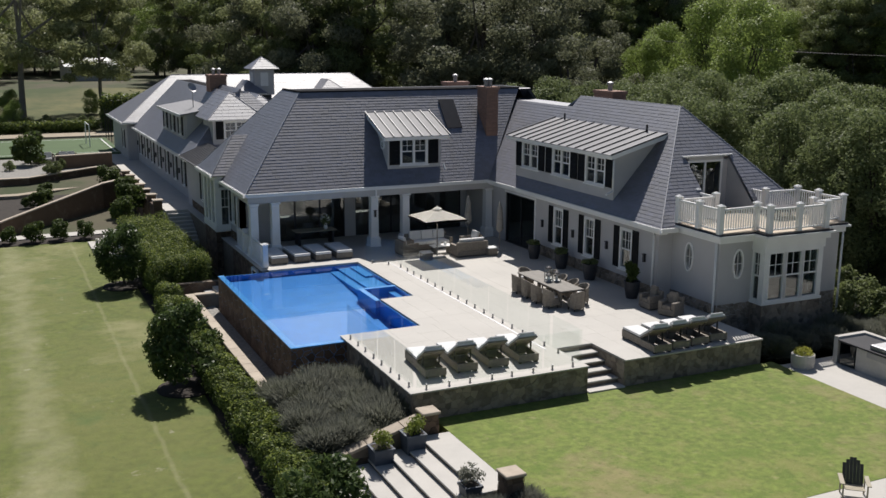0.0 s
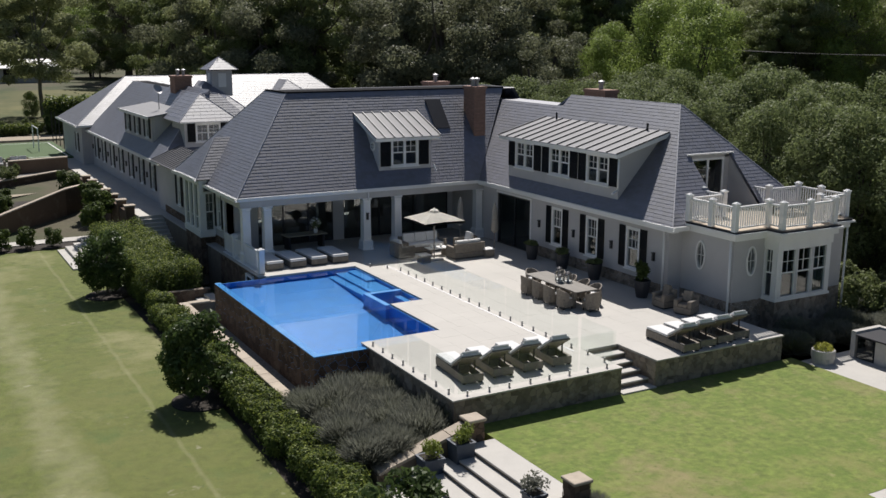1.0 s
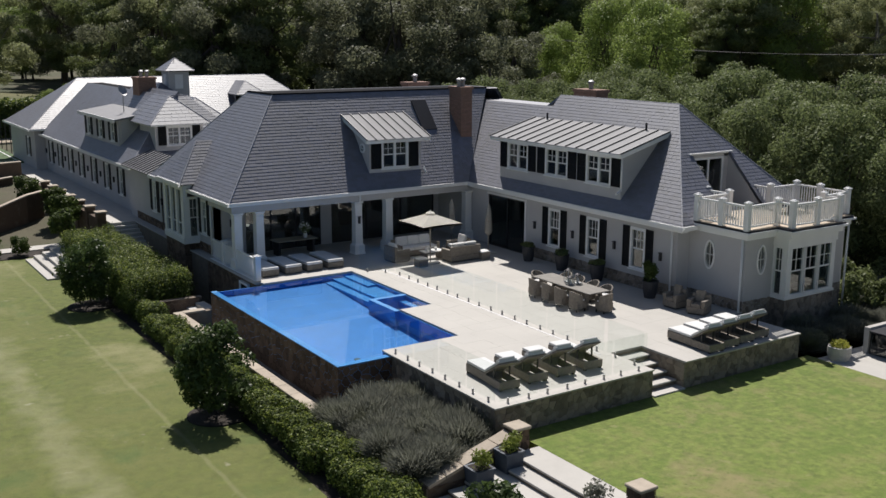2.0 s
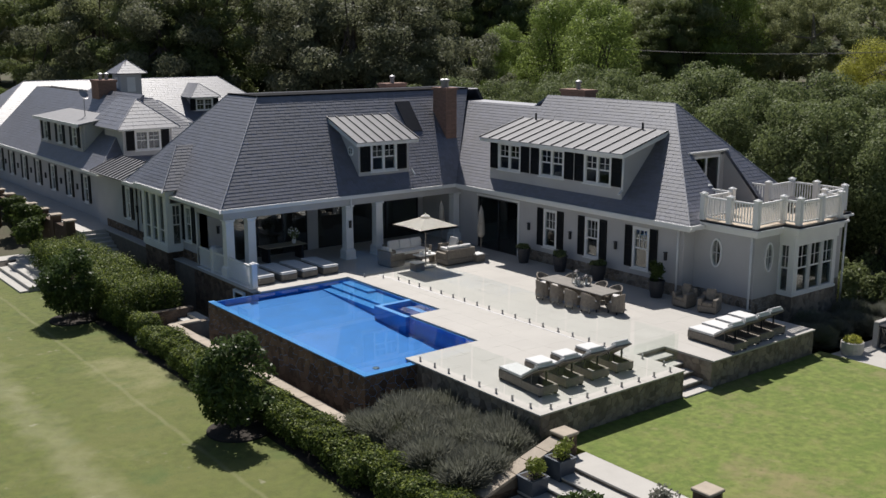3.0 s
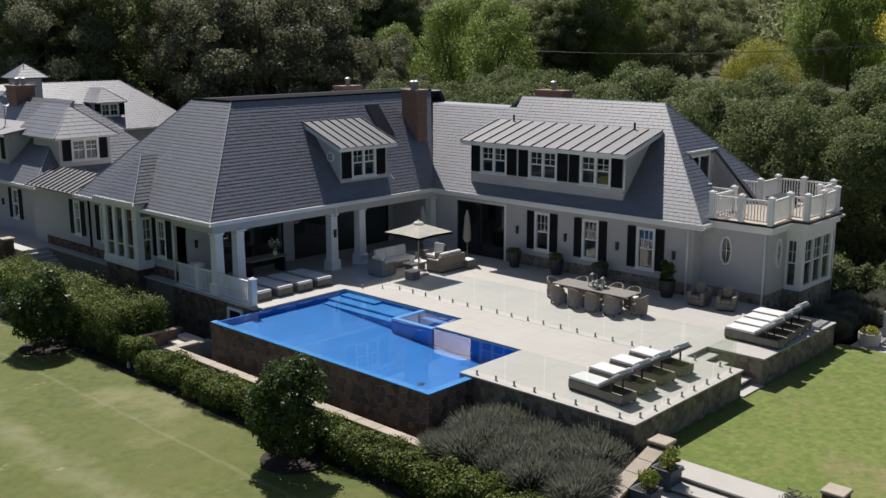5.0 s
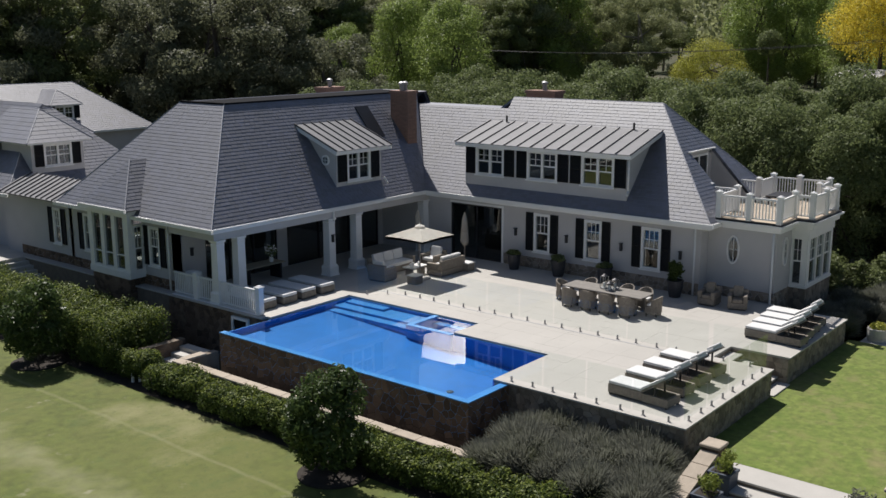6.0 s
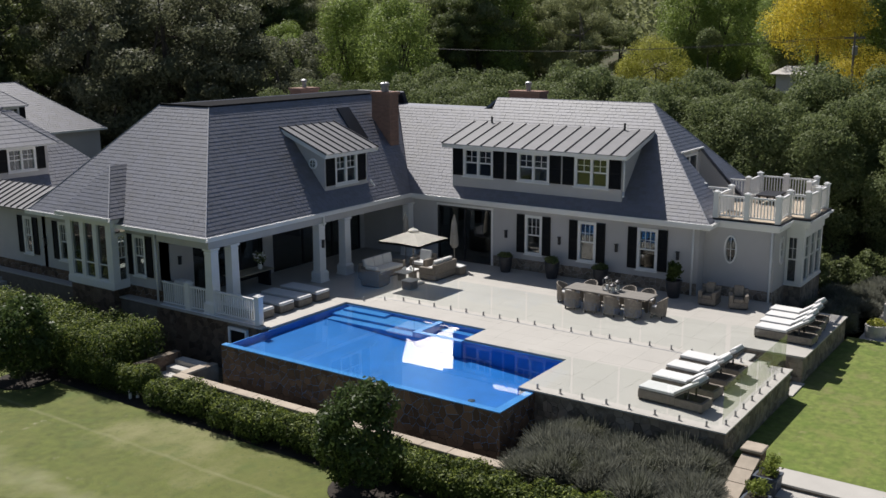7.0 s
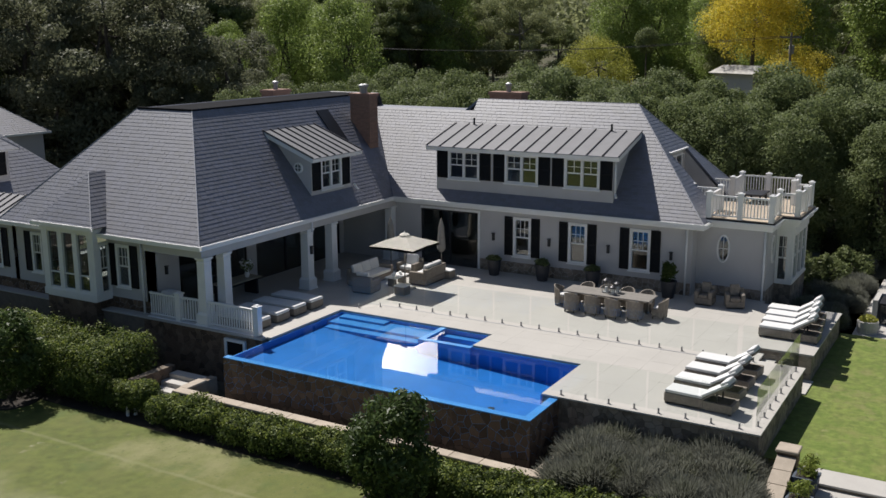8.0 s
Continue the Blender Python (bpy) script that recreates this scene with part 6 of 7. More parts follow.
# lounge setting under the umbrella
def sofa(x, y, w, d, turn, label, name="outdoor_sofa", seats=3, pad=None):
    pad = pad or M_CUSHION
    ob = thing(name, (x, y, 0), label, "sofa", turn=turn)
    part("base", soft_box(-w / 2, -d / 2, 0.05, w / 2, d / 2, 0.30, 0.02, 1), M_WICKER, ob, m=Matrix(), local=True)
    part("foot", boxes((-w / 2 + 0.05, -d / 2 + 0.05, 0, w / 2 - 0.05, d / 2 - 0.05, 0.05)), M_DARKMETAL, ob, m=Matrix(), local=True)
    part("backrest", soft_box(-w / 2, d / 2 - 0.16, 0.30, w / 2, d / 2, 0.74, 0.02, 1), M_WICKER, ob, m=Matrix(), local=True)
    for s in (-1, 1):
        part("arm", soft_box(min(s * w / 2, s * (w / 2 - 0.16)), -d / 2, 0.30, max(s * w / 2, s * (w / 2 - 0.16)), d / 2 - 0.16, 0.58, 0.02, 1), M_WICKER, ob, m=Matrix(), local=True)
    cw = (w - 0.34) / seats
    for i in range(seats):
        a = -w / 2 + 0.17 + cw * i
        part("seat_cushion", add_cushion(a + 0.005, -d / 2, 0.30, a + cw - 0.005, d / 2 - 0.17, 0.44, 0.04), pad, ob, "pale seat cushion", Matrix(), True)
        part("back_cushion", add_cushion(a + 0.01, -0.07, 0, a + cw - 0.01, 0.09, 0.46, 0.05), pad, ob, "pale back cushion", pose(0, d / 2 - 0.28, 0.44, -12), True)
    return ob


sofa(20.3, 45.35, 2.3, 0.95, 0, "grey wicker outdoor sofa with pale cushions facing the pool")
sofa(21.5, 43.1, 1.7, 0.9, 180, "grey wicker outdoor sofa with its back to the terrace", seats=2)
sofa(18.75, 44.5, 0.95, 0.9, 95, "grey wicker armchair with pale cushions", "outdoor_armchair", 1)
sofa(22.3, 44.5, 0.95, 0.9, -90, "grey wicker armchair beside the furled umbrella", "outdoor_armchair", 1)
ct = thing("coffee_table", (20.3, 43.95, 0), "low pale outdoor coffee table with small items", "table")
part("tabletop", soft_box(19.85, 43.7, 0.36, 20.95, 44.3, 0.41, 0.01, 1), M_CUSHION, ct)
part("leg", boxes((19.95, 43.8, 0, 20.05, 44.2, 0.36)), M_WICKER, ct)
part("leg", boxes((20.75, 43.8, 0, 20.85, 44.2, 0.36)), M_WICKER, ct)
for x, y, z in ((19.1, 42.9, 0.4), (22.5, 42.65, 0.4)):
    st = thing("side_table", (x, y, 0), "small square wicker side table with a pale top", "table", "side tables")
    part("body", soft_box(x - 0.25, y - 0.25, 0, x + 0.25, y + 0.25, z - 0.04, 0.02, 1), M_WICKER, st)
    part("tabletop", soft_box(x - 0.27, y - 0.27, z - 0.04, x + 0.27, y + 0.27, z, 0.01, 1), M_CUSHION, st)
for x, y in ((20.1, 44.0), (20.35, 44.1), (20.6, 43.95)):
    tagged(part("candle_jar", lathe([(0.06, 0), (0.07, 0.02), (0.07, 0.13), (0.05, 0.15)], 12), M_WHITE, m=pose(x, y, 0.41)), "small white jar on the coffee table", "jar", "jars on the coffee table")

# two tub chairs by the wall
sofa(23.85, 31.4, 0.72, 0.7, -90, "grey wicker tub chair in the shade by the wall", "tub_chair", 1, M_WICKER)
sofa(23.95, 30.25, 0.74, 0.72, -70, "grey wicker tub chair beside the extension wall", "tub_chair", 1, M_WICKER)


# pots along the wall
def pot(x, y, r, h, label, leaf=None, plant_h=0.4, bm_label="clipped green plant", material=M_POT):
    ob = thing("plant_pot", (x, y, 0), label, "plant pot", "pots along the wall")
    part("pot", lathe([(r * 0.72, 0), (r * 0.95, h * 0.5), (r, h - 0.06), (r * 1.08, h - 0.05), (r * 1.08, h), (r * 0.92, h), (r * 0.9, h - 0.08), (0.02, h - 0.08)], 18), material, ob, m=pose(x, y, 0), smooth=False)
    if leaf is not None:
        bl = [(x + R.uniform(-1, 1) * r * 0.6, y + R.uniform(-1, 1) * r * 0.6, h + plant_h * R.uniform(0.1, 0.8), r * 0.5, r * 0.5, plant_h * 0.35) for _ in range(9)]
        part("plant", leaf_mesh("plant", bl, 420, 0.13, int(x * 10 + y), long=1.6), leaf, ob, bm_label)


pot(24.05, 41.1, 0.30, 0.72, "tall dark pot with a sparse plant", L_SHRUB, 0.15)
pot(24.15, 38.75, 0.32, 0.74, "tall dark pot with a low dark plant", L_SHRUB, 0.2)
pot(24.2, 36.4, 0.32, 0.74, "tall dark pot with a small plant", L_SHRUB, 0.15)
pot(24.05, 33.0, 0.32, 0.72, "tall dark pot with a bushy green plant", L_HEDGE, 0.8, "bushy broad-leaved plant")


# glass pool fence: panes on steel spigots
def fence(a, b, n, label):
    a, b = Vector((*a, 0)), Vector((*b, 0))
    ob = thing("glass_fence", tuple(a), label, "fence")
    d = (b - a) / n
    u = d.normalized()
    ang = math.degrees(math.atan2(u.y, u.x))
    w = d.length
    for i in range(n):
        m = pose(*(a + d * i), 0, 0, ang)
        part("pane", kept(("fence_pane", round(w, 3)), lambda: boxes((0.03, -0.003, 0.09, w - 0.03, 0.003, 1.22))), M_FENCE, ob, m=m).visible_shadow = False
        for t in (0.24, 0.76):
            part("spigot", kept(("spigot",), lambda: boxes((-0.022, -0.025, 0.012, 0.022, 0.025, 0.16), (-0.04, -0.04, 0, 0.04, 0.04, 0.012))), M_STEEL, ob, m=m @ pose(w * t, 0, 0))


fence((17.36, 42.3), (17.42, 28.5), 9, "frameless glass pool fence on steel spigots across the terrace")
fence((11.45, 32.7), (11.45, 26.6), 4, "frameless glass pool fence along the terrace side")
fence((11.5, 26.55), (17.5, 26.55), 4, "frameless glass pool fence along the terrace front")
fence((17.45, 26.65), (17.45, 28.4), 1, "frameless glass pane beside the steps")
fence((17.3, 42.35), (16.2, 43.6), 1, "frameless glass pane near the lounge setting")
tagged(part("channel_drain", boxes((17.2, 28.45, 0.001, 17.27, 43.6, 0.006)), M_STEEL), "narrow steel channel drain in the paving", "drain")

# piers, sloping wall and planters of the garden steps
def planter(x, y, z, s=0.62, h=0.55, leaf=L_TIPS, label="square blue-grey planter box with a yellow-green shrub"):
    ob = thing("planter", (x, y, z), label, "planter", "planters on the steps")
    bm = bmesh.new()
    for v in box(bm, x - s / 2, y - s / 2, z, x + s / 2, y + s / 2, z + h)[:4]:
        v.co.x = x + (v.co.x - x) * 0.9
        v.co.y = y + (v.co.y - y) * 0.9
    part("box", bm, M_PLANTER, ob)
    part("rim", boxes((x - s / 2 - 0.02, y - s / 2 - 0.02, z + h - 0.06, x + s / 2 + 0.02, y + s / 2 + 0.02, z + h + 0.005)), M_PLANTER, ob)
    part("soil", boxes((x - s / 2 + 0.05, y - s / 2 + 0.05, z + h, x + s / 2 - 0.05, y + s / 2 - 0.05, z + h + 0.012)), M_MULCH, ob)
    bl = [(x + R.uniform(-0.18, 0.18), y + R.uniform(-0.18, 0.18), z + h + R.uniform(0.12, 0.4), 0.2, 0.2, 0.18) for _ in range(8)]
    part("plant", leaf_mesh("plant", bl, 420, 0.07, int(x * 7), long=1.8), leaf, ob, "yellow-green bushy plant")


planter(9.75, 25.0, -1.49, 0.6, 0.58)
planter(10.75, 25.0, -1.22, 0.6, 0.58)
planter(10.9, 21.55, -1.09, 0.48, 0.3, L_LAV, "square blue-grey planter with wispy grey plants")


def pier(x, y, z0, z1, w=0.5):
    ob = thing("stone_pier", (x, y, z0), "square rubble stone pier with a flat cap stone", "pier", "piers at the steps")
    part("core", boxes((x - w / 2 + 0.02, y - w / 2 + 0.02, z0, x + w / 2 - 0.02, y + w / 2 - 0.02, z1 - 0.09)), M_MORTAR, ob)
    part("cap_stone", soft_box(x - w / 2 - 0.05, y - w / 2 - 0.05, z1 - 0.09, x + w / 2 + 0.05, y + w / 2 + 0.05, z1, 0.02, 1), M_CAP, ob)
    for ox, oy, way in ((x - w / 2, y + w / 2, '-x'), (x - w / 2, y - w / 2, '-y')):
        STONE_FACES.append((ob, (ox, oy, z0), way, w, z1 - 0.09 - z0, 0.22))


STONE_FACES = []
pier(11.5, 25.62, -1.6, -0.28)
pier(11.75, 20.9, -1.6, -0.30)
sw = thing("garden_wall", (9.8, 25.65, -2), "sloping rubble stone wall with a rough coping beside the steps", "garden wall", kind="structure")
bm = bmesh.new()
pts = [(11.2, -2.3), (11.2, -0.52), (8.3, -1.35), (8.3, -2.3)]
vs = [[bm.verts.new((x, y, z)) for x, z in pts] for y in (25.42, 25.8)]
bm.faces.new(vs[0])
bm.faces.new(vs[1][::-1])
for i in range(4):
    bm.faces.new((vs[0][i], vs[0][(i + 1) % 4], vs[1][(i + 1) % 4], vs[1][i]))
part("core", bm, M_MORTAR, sw)
for i in range(5):
    t0, t1 = i / 5, (i + 0.96) / 5
    part("cap_stone", slab(bmesh.new(), [(11.2 - 2.9 * t0, 25.36, -0.44 - 0.83 * t0), (11.2 - 2.9 * t1, 25.36, -0.44 - 0.83 * t1), (11.2 - 2.9 * t1, 25.86, -0.44 - 0.83 * t1), (11.2 - 2.9 * t0, 25.86, -0.44 - 0.83 * t0)], 0.09), M_CAP, sw)

# barbecue bench, pot and chair beside the green lawn
bb = thing("barbecue_bench", (28.1, 23.6, -0.97), "pale rendered outdoor kitchen bench with dark top and steel barbecue", "outdoor kitchen")
part("wall", boxes((27.7, 25.35, -0.97, 29.2, 25.55, 0.02), (29.0, 21.0, -0.97, 29.2, 25.35, 0.02), (27.7, 21.0, -0.97, 28.9, 24.5, -0.12)), M_CONCRETE, bb)
part("benchtop", soft_box(27.62, 20.9, -0.12, 28.98, 25.3, -0.06, 0.01, 1), M_DARKMETAL, bb, "dark stone benchtop")
part("barbecue", soft_box(27.75, 22.3, -0.06, 28.85, 24.0, 0.12, 0.05, 2), M_STEEL, bb, "closed stainless steel barbecue")
part("barbecue_panel", boxes((27.64, 22.3, -0.34, 27.7, 24.0, -0.14)), M_STEEL, bb)
part("fridge_door", boxes((27.66, 24.55, -0.92, 27.7, 25.2, -0.16)), M_GLASS, bb, "glass fridge door")
part("fridge_body", boxes((27.75, 24.5, -0.97, 28.9, 25.3, -0.14)), M_DARKMETAL, bb)
tp = thing("tub_planter", (26.2, 25.5, -0.97), "round weathered concrete tub with a clipped yellow-green shrub", "plant pot")
part("tub", lathe([(0.36, 0), (0.42, 0.25), (0.41, 0.5), (0.36, 0.52), (0.34, 0.46), (0.02, 0.46)], 20), M_CONCRETE, tp, m=pose(26.2, 25.5, -0.97))
part("plant", leaf_mesh("plant", [(26.2, 25.5, -0.42, 0.33, 0.33, 0.2)], 900, 0.07, 5, shell=0.7), L_YGREEN, tp)

ad = thing("garden_chair", (19.72, 17.1, -0.96), "dark slatted adirondack garden chair with pale arms", "chair", turn=-40)
ad.scale = (0.86, 0.86, 0.86)
WOODC = mat("pale_timber", (0.36, 0.32, 0.24), 0.7, spread=0.2)
DARKC = mat("dark_timber", (0.05, 0.05, 0.045), 0.7, spread=0.3)
for i in range(6):
    part("back_slat", boxes((-0.3 + 0.1 * i, 0.0, 0.0, -0.205 + 0.1 * i, 0.02, 0.85 - 0.05 * abs(i - 2.5) ** 1.5)), DARKC, ad, m=pose(0, 0.28, 0.28, -22), local=True)
for i in range(5):
    part("seat_slat", boxes((-0.28, -0.32 + 0.12 * i, 0.0, 0.28, -0.22 + 0.12 * i, 0.02)), WOODC, ad, m=pose(0, 0, 0.33, -8), local=True)
for s in (-1, 1):
    part("arm", soft_box(s * 0.37 - 0.07, -0.38, 0.55, s * 0.37 + 0.07, 0.4, 0.58, 0.01, 1), WOODC, ad, "pale timber arm", Matrix(), True)
    part("leg", boxes((s * 0.34 - 0.02, -0.36, 0, s * 0.34 + 0.02, -0.28, 0.55)), WOODC, ad, m=Matrix(), local=True)
    part("leg", boxes((s * 0.34 - 0.02, 0.3, 0, s * 0.34 + 0.02, 0.38, 0.55)), WOODC, ad, m=Matrix(), local=True)

# bollard lights by the hedge gap
for x, y, h in ((7.25, 46.2, 0.55), (7.05, 46.35, 0.3)):
    bl_ = thing("bollard_light", (x, y, LAWN - 0.03), "short white bollard light by the hedge", "garden light", "bollard lights")
    part("post", tube(bmesh.new(), (x, y, LAWN - 0.03), (x, y, LAWN + h), 0.06, n=12), M_WHITE, bl_)
    part("cap", lathe([(0.075, 0), (0.075, 0.03), (0.04, 0.05)], 12), M_WHITE, bl_, m=pose(x, y, LAWN + h))

# steps and low wall beside the pool's far end
low = thing("side_steps", (9.2, 46.3, -1.9), "low stone steps and wall below the verandah", "stairs", kind="structure")
for i in range(4):
    part("tread", soft_box(8.3 + 0.42 * i, 45.3, -1.9, 8.72 + 0.42 * i, 46.9, -1.75 + 0.16 * i, 0.01, 1), M_TREAD, low)
part("core", boxes((7.95, 46.95, -2.0, 9.9, 47.25, -1.05)), M_MORTAR, low)
STONE_FACES.append((low, (7.95, 47.25, -2.0), '-x', 0.3, 0.95, 0.25))
STONE_FACES.append((low, (7.95, 46.95, -2.0), '-y', 1.95, 0.95, 0.25))
tagged(part("door_frame", boxes((11.2, 44.7, -1.7, 11.34, 44.8, -0.2), (11.2, 45.6, -1.7, 11.34, 45.7, -0.2), (11.2, 44.8, -0.3, 11.34, 45.6, -0.2)), M_WHITE), "white frame of a low cellar door under the verandah", "door", kind="structure")
tagged(part("cellar_door", boxes((11.26, 44.8, -1.7, 11.33, 45.6, -0.3)), M_BLACK), "dark cellar door under the verandah", "door", kind="structure")

# flowers and table indoors on the verandah
vt = thing("verandah_table", (15.3, 48.6, 0), "outdoor table with pale top on the verandah", "table")
part("tabletop", soft_box(14.2, 48.2, 0.71, 16.4, 49.1, 0.75, 0.01, 1), WOODC, vt, "pale timber tabletop")
for x in (14.4, 16.2):
    part("leg", boxes((x - 0.05, 48.3, 0, x + 0.05, 49.0, 0.71)), M_DARKMETAL, vt)
vs_ = thing("flower_vase", (15.9, 48.6, 0.75), "glass vase with white flowers and green leaves", "vase")
part("vase", lathe([(0.08, 0), (0.11, 0.1), (0.07, 0.28), (0.09, 0.32)], 14), M_WHITE, vs_, m=pose(15.9, 48.6, 0.75))
part("leaves", leaf_mesh("leaves", [(15.9, 48.6, 1.25, 0.3, 0.3, 0.25)], 160, 0.12, 8), L_SHRUB, vs_)
part("blossom", leaf_mesh("blossom", [(15.9, 48.6, 1.3, 0.3, 0.3, 0.25)], 60, 0.12, 9), M_WHITE, vs_, "white blossoms")
towel = tagged(part("rolled_towel", add_cushion(11.95, 48.9, 0.0, 12.4, 49.6, 0.95, 0.12), M_CUSHION), "pale rolled cushion behind the balustrade", "cushion")

# ---- far garden terraces ----
def strip_wall(name, pts, z0, z1, t, label):
    ob = thing(name, (*pts[0], z0), label, "garden wall", kind="structure")
    for (xa, ya, za), (xb, yb, zb) in zip([(*p, q) for p, q in zip(pts, z1)], [(*p, q) for p, q in zip(pts[1:], z1[1:])]):
        bm = bmesh.new()
        vs = [bm.verts.new(v) for v in ((xa, ya, z0), (xb, yb, z0), (xb, yb + t, z0), (xa, ya + t, z0), (xa, ya, za), (xb, yb, zb), (xb, yb + t, zb), (xa, ya + t, za))]
        for f in ((0, 3, 2, 1), (4, 5, 6, 7), (0, 1, 5, 4), (1, 2, 6, 5), (2, 3, 7, 6), (3, 0, 4, 7)):
            bm.faces.new([vs[i] for i in f])
        part("wall_core", bm, M_STONE, ob)
        part("coping", slab(bmesh.new(), [(xa, ya - 0.06, za + 0.08), (xb, yb - 0.06, zb + 0.08), (xb, yb + t + 0.06, zb + 0.08), (xa, ya + t + 0.06, za + 0.08)], 0.08), M_CAP, ob)
    return ob


strip_wall("garden_wall", [(-40, 66.6), (0.7, 66.6), (7.4, 72.0), (8.6, 73.0)], -2.2, [-1.0, -0.95, 0.35, 0.4], 0.4, "long brown rubble retaining wall with a sloping coping")
strip_wall("garden_wall", [(-40, 78.5), (3, 79.5), (8.4, 82)], -1.0, [-0.1, 0.0, 0.3], 0.35, "low brown stone garden wall")
strip_wall("garden_wall", [(5.2, 84.0), (9.6, 85.0)], -0.6, [1.0, 1.0], 0.4, "brown stone planter wall by the court")
sheet("flower_bed", [(-40, 67.0), (0.7, 67.0), (7.4, 72.4), (8.4, 74), (8.4, 79), (-40, 78.4)], -0.85, M_MULCH, "dark terrace bed with young shrubs", "garden bed", 1.0)
sheet("pavement", [(-40, 75.0), (2, 75.4), (8.4, 79.2), (8.4, 80.2), (2, 76.4), (-40, 76.0)], -0.62, M_ROAD, "pale garden path between the beds", "path", 0.3)
sheet("flower_bed", [(-40, 79.0), (3, 80.0), (8.4, 82.4), (8.4, 92), (-40, 92)], 0.02, M_GRAVEL, "grey gravel bed below the court", "garden bed", 0.8)
sheet("pavement", [(9.9, 61.6), (12.1, 61.6), (12.1, 97), (9.9, 97)], 0.0, M_TREAD, "grey paved path along the rear wing", "path", 0.6)
fs = thing("far_steps", (11, 59, -1.5), "pale stone steps up to the rear path", "stairs", kind="structure")
for i in range(8):
    part("tread", soft_box(10.0, 61.6 - 0.36 * (i + 1), -2.0, 11.74, 61.6 - 0.36 * i, -0.17 * (i + 1), 0.01, 1), M_TREAD, fs)
fs2 = thing("lawn_steps", (6.4, 61, -1.8), "broad pale steps at the lawn corner", "stairs", kind="structure")
for i in range(5):
    part("tread", soft_box(5.4 + 0.45 * i, 57.4, -2.0, 5.87 + 0.45 * i, 63.0, -1.82 + 0.16 * i, 0.01, 1), M_TREAD, fs2)
for i in range(7):
    y = 62.6 + 2.4 * i
    pr = thing("stone_pier", (9.6, y, -0.6), "low stone pier with a cap on the path edge", "pier", "piers along the rear path")
    part("core", boxes((9.35, y - 0.25, -1.6, 9.85, y + 0.25, 0.5)), M_STONE, pr)
    part("cap_stone", boxes((9.28, y - 0.32, 0.5, 9.92, y + 0.32, 0.58)), M_CAP, pr)
    pw = thing("parapet_wall", (9.6, y + 1.2, -0.6), "low rubble wall between the piers", "garden wall", kind="structure")
    part("core", boxes((9.42, y + 0.25, -1.6, 9.78, y + 2.15, 0.15)), M_STONE, pw)
for i in range(13):
    tree("bushy", -12 + 1.45 * i, 64.4 + R.uniform(-0.15, 0.15), -1.86, R.uniform(0.8, 1.05), "round green shrub in a row behind the lawn", "shrub", name="shrub", group="row of shrubs behind the lawn")
for i in range(26):
    x = R.uniform(-20, 7)
    tree("bushy", x, R.uniform(68.5, 74.5) + max(0, (x - 1) * 0.7), -0.85, R.uniform(0.6, 0.95), "young green shrub in the terrace bed", "shrub", name="shrub", group="terrace shrubs")
for i in range(26):
    tree("shrub", R.uniform(-22, 8), R.uniform(80.5, 91), 0.0, R.uniform(0.45, 0.8), "low grey-green shrub in the gravel bed", "shrub", name="shrub", group="gravel bed shrubs")
for x, y, s in ((8.8, 70.5, 1.5), (8.4, 66.5, 1.6), (8.3, 76.5, 1.5), (7.6, 63.0, 1.3), (3.5, 87.5, 2.2), (-2, 88, 2.2)):
    tree("bushy", x, y, -0.8 if y < 80 else 0, s, "large rounded green shrub by the rear path", "shrub", name="shrub")
for i in range(30):
    tree("shrub", -36 + 1.7 * i, 117 + R.uniform(-1.5, 1.5), ground_height(0, 117), R.uniform(0.9, 1.5), "grey-green border shrub beyond the drive", "shrub", name="shrub", group="border shrubs")
sg = thing("soccer_goal", (10.0, 100, 0.12), "white goal frame on the sports court", "goal")
part("post", tube(bmesh.new(), (9.2, 98.4, 0.12), (9.2, 98.4, 2.2), 0.05), M_WHITE, sg)
part("post", tube(bmesh.new(), (9.2, 102.0, 0.12), (9.2, 102.0, 2.2), 0.05), M_WHITE, sg)
part("crossbar", tube(bmesh.new(), (9.2, 98.4, 2.2), (9.2, 102.0, 2.2), 0.05), M_WHITE, sg)
for i in range(7):
    fp = thing("fence_post", (11.6, 93 + 2.3 * i, 0.1), "dark court fence post", "fence post", "court fence posts")
    part("post", tube(bmesh.new(), (11.6, 93 + 2.3 * i, 0.1), (11.6, 93 + 2.3 * i, 3.1), 0.04), M_DARKMETAL, fp)
# garden seat group by the court
for x in (4.6, 6.4):
    sofa(x, 88.6, 1.6, 0.8, 0, "grey garden bench near the sports court", "garden_bench", 2)

# buildings in the distance
def far_house(x, y, w, d, h, label, turn, wall_m, roof_m):
    z = ground_height(x, y)
    ob = thing("far_house", (x, y, z), label, "house", turn=turn)
    part("wall", boxes((-w / 2, -d / 2, -0.5, w / 2, d / 2, h)), wall_m, ob, m=Matrix(), local=True)
    bm = bmesh.new()
    slab(bm, [(-w / 2 - 0.5, -d / 2 - 0.6, h - 0.1), (w / 2 + 0.5, -d / 2 - 0.6, h - 0.1), (w / 2 + 0.5, 0, h + d * 0.2), (-w / 2 - 0.5, 0, h + d * 0.2)], 0.12)
    slab(bm, [(w / 2 + 0.5, d / 2 + 0.6, h - 0.1), (-w / 2 - 0.5, d / 2 + 0.6, h - 0.1), (-w / 2 - 0.5, 0.0, h + d * 0.2), (w / 2 + 0.5, 0.0, h + d * 0.2)], 0.12)
    part("roof", bm, roof_m, ob, m=Matrix(), local=True)
    for i in range(4):
        xx = -w / 2 + w * (i + 0.5) / 4
        part("window", boxes((xx - 0.6, -d / 2 - 0.03, 0.9, xx + 0.6, -d / 2, 2.1)), M_BLACK, ob, m=Matrix(), local=True)


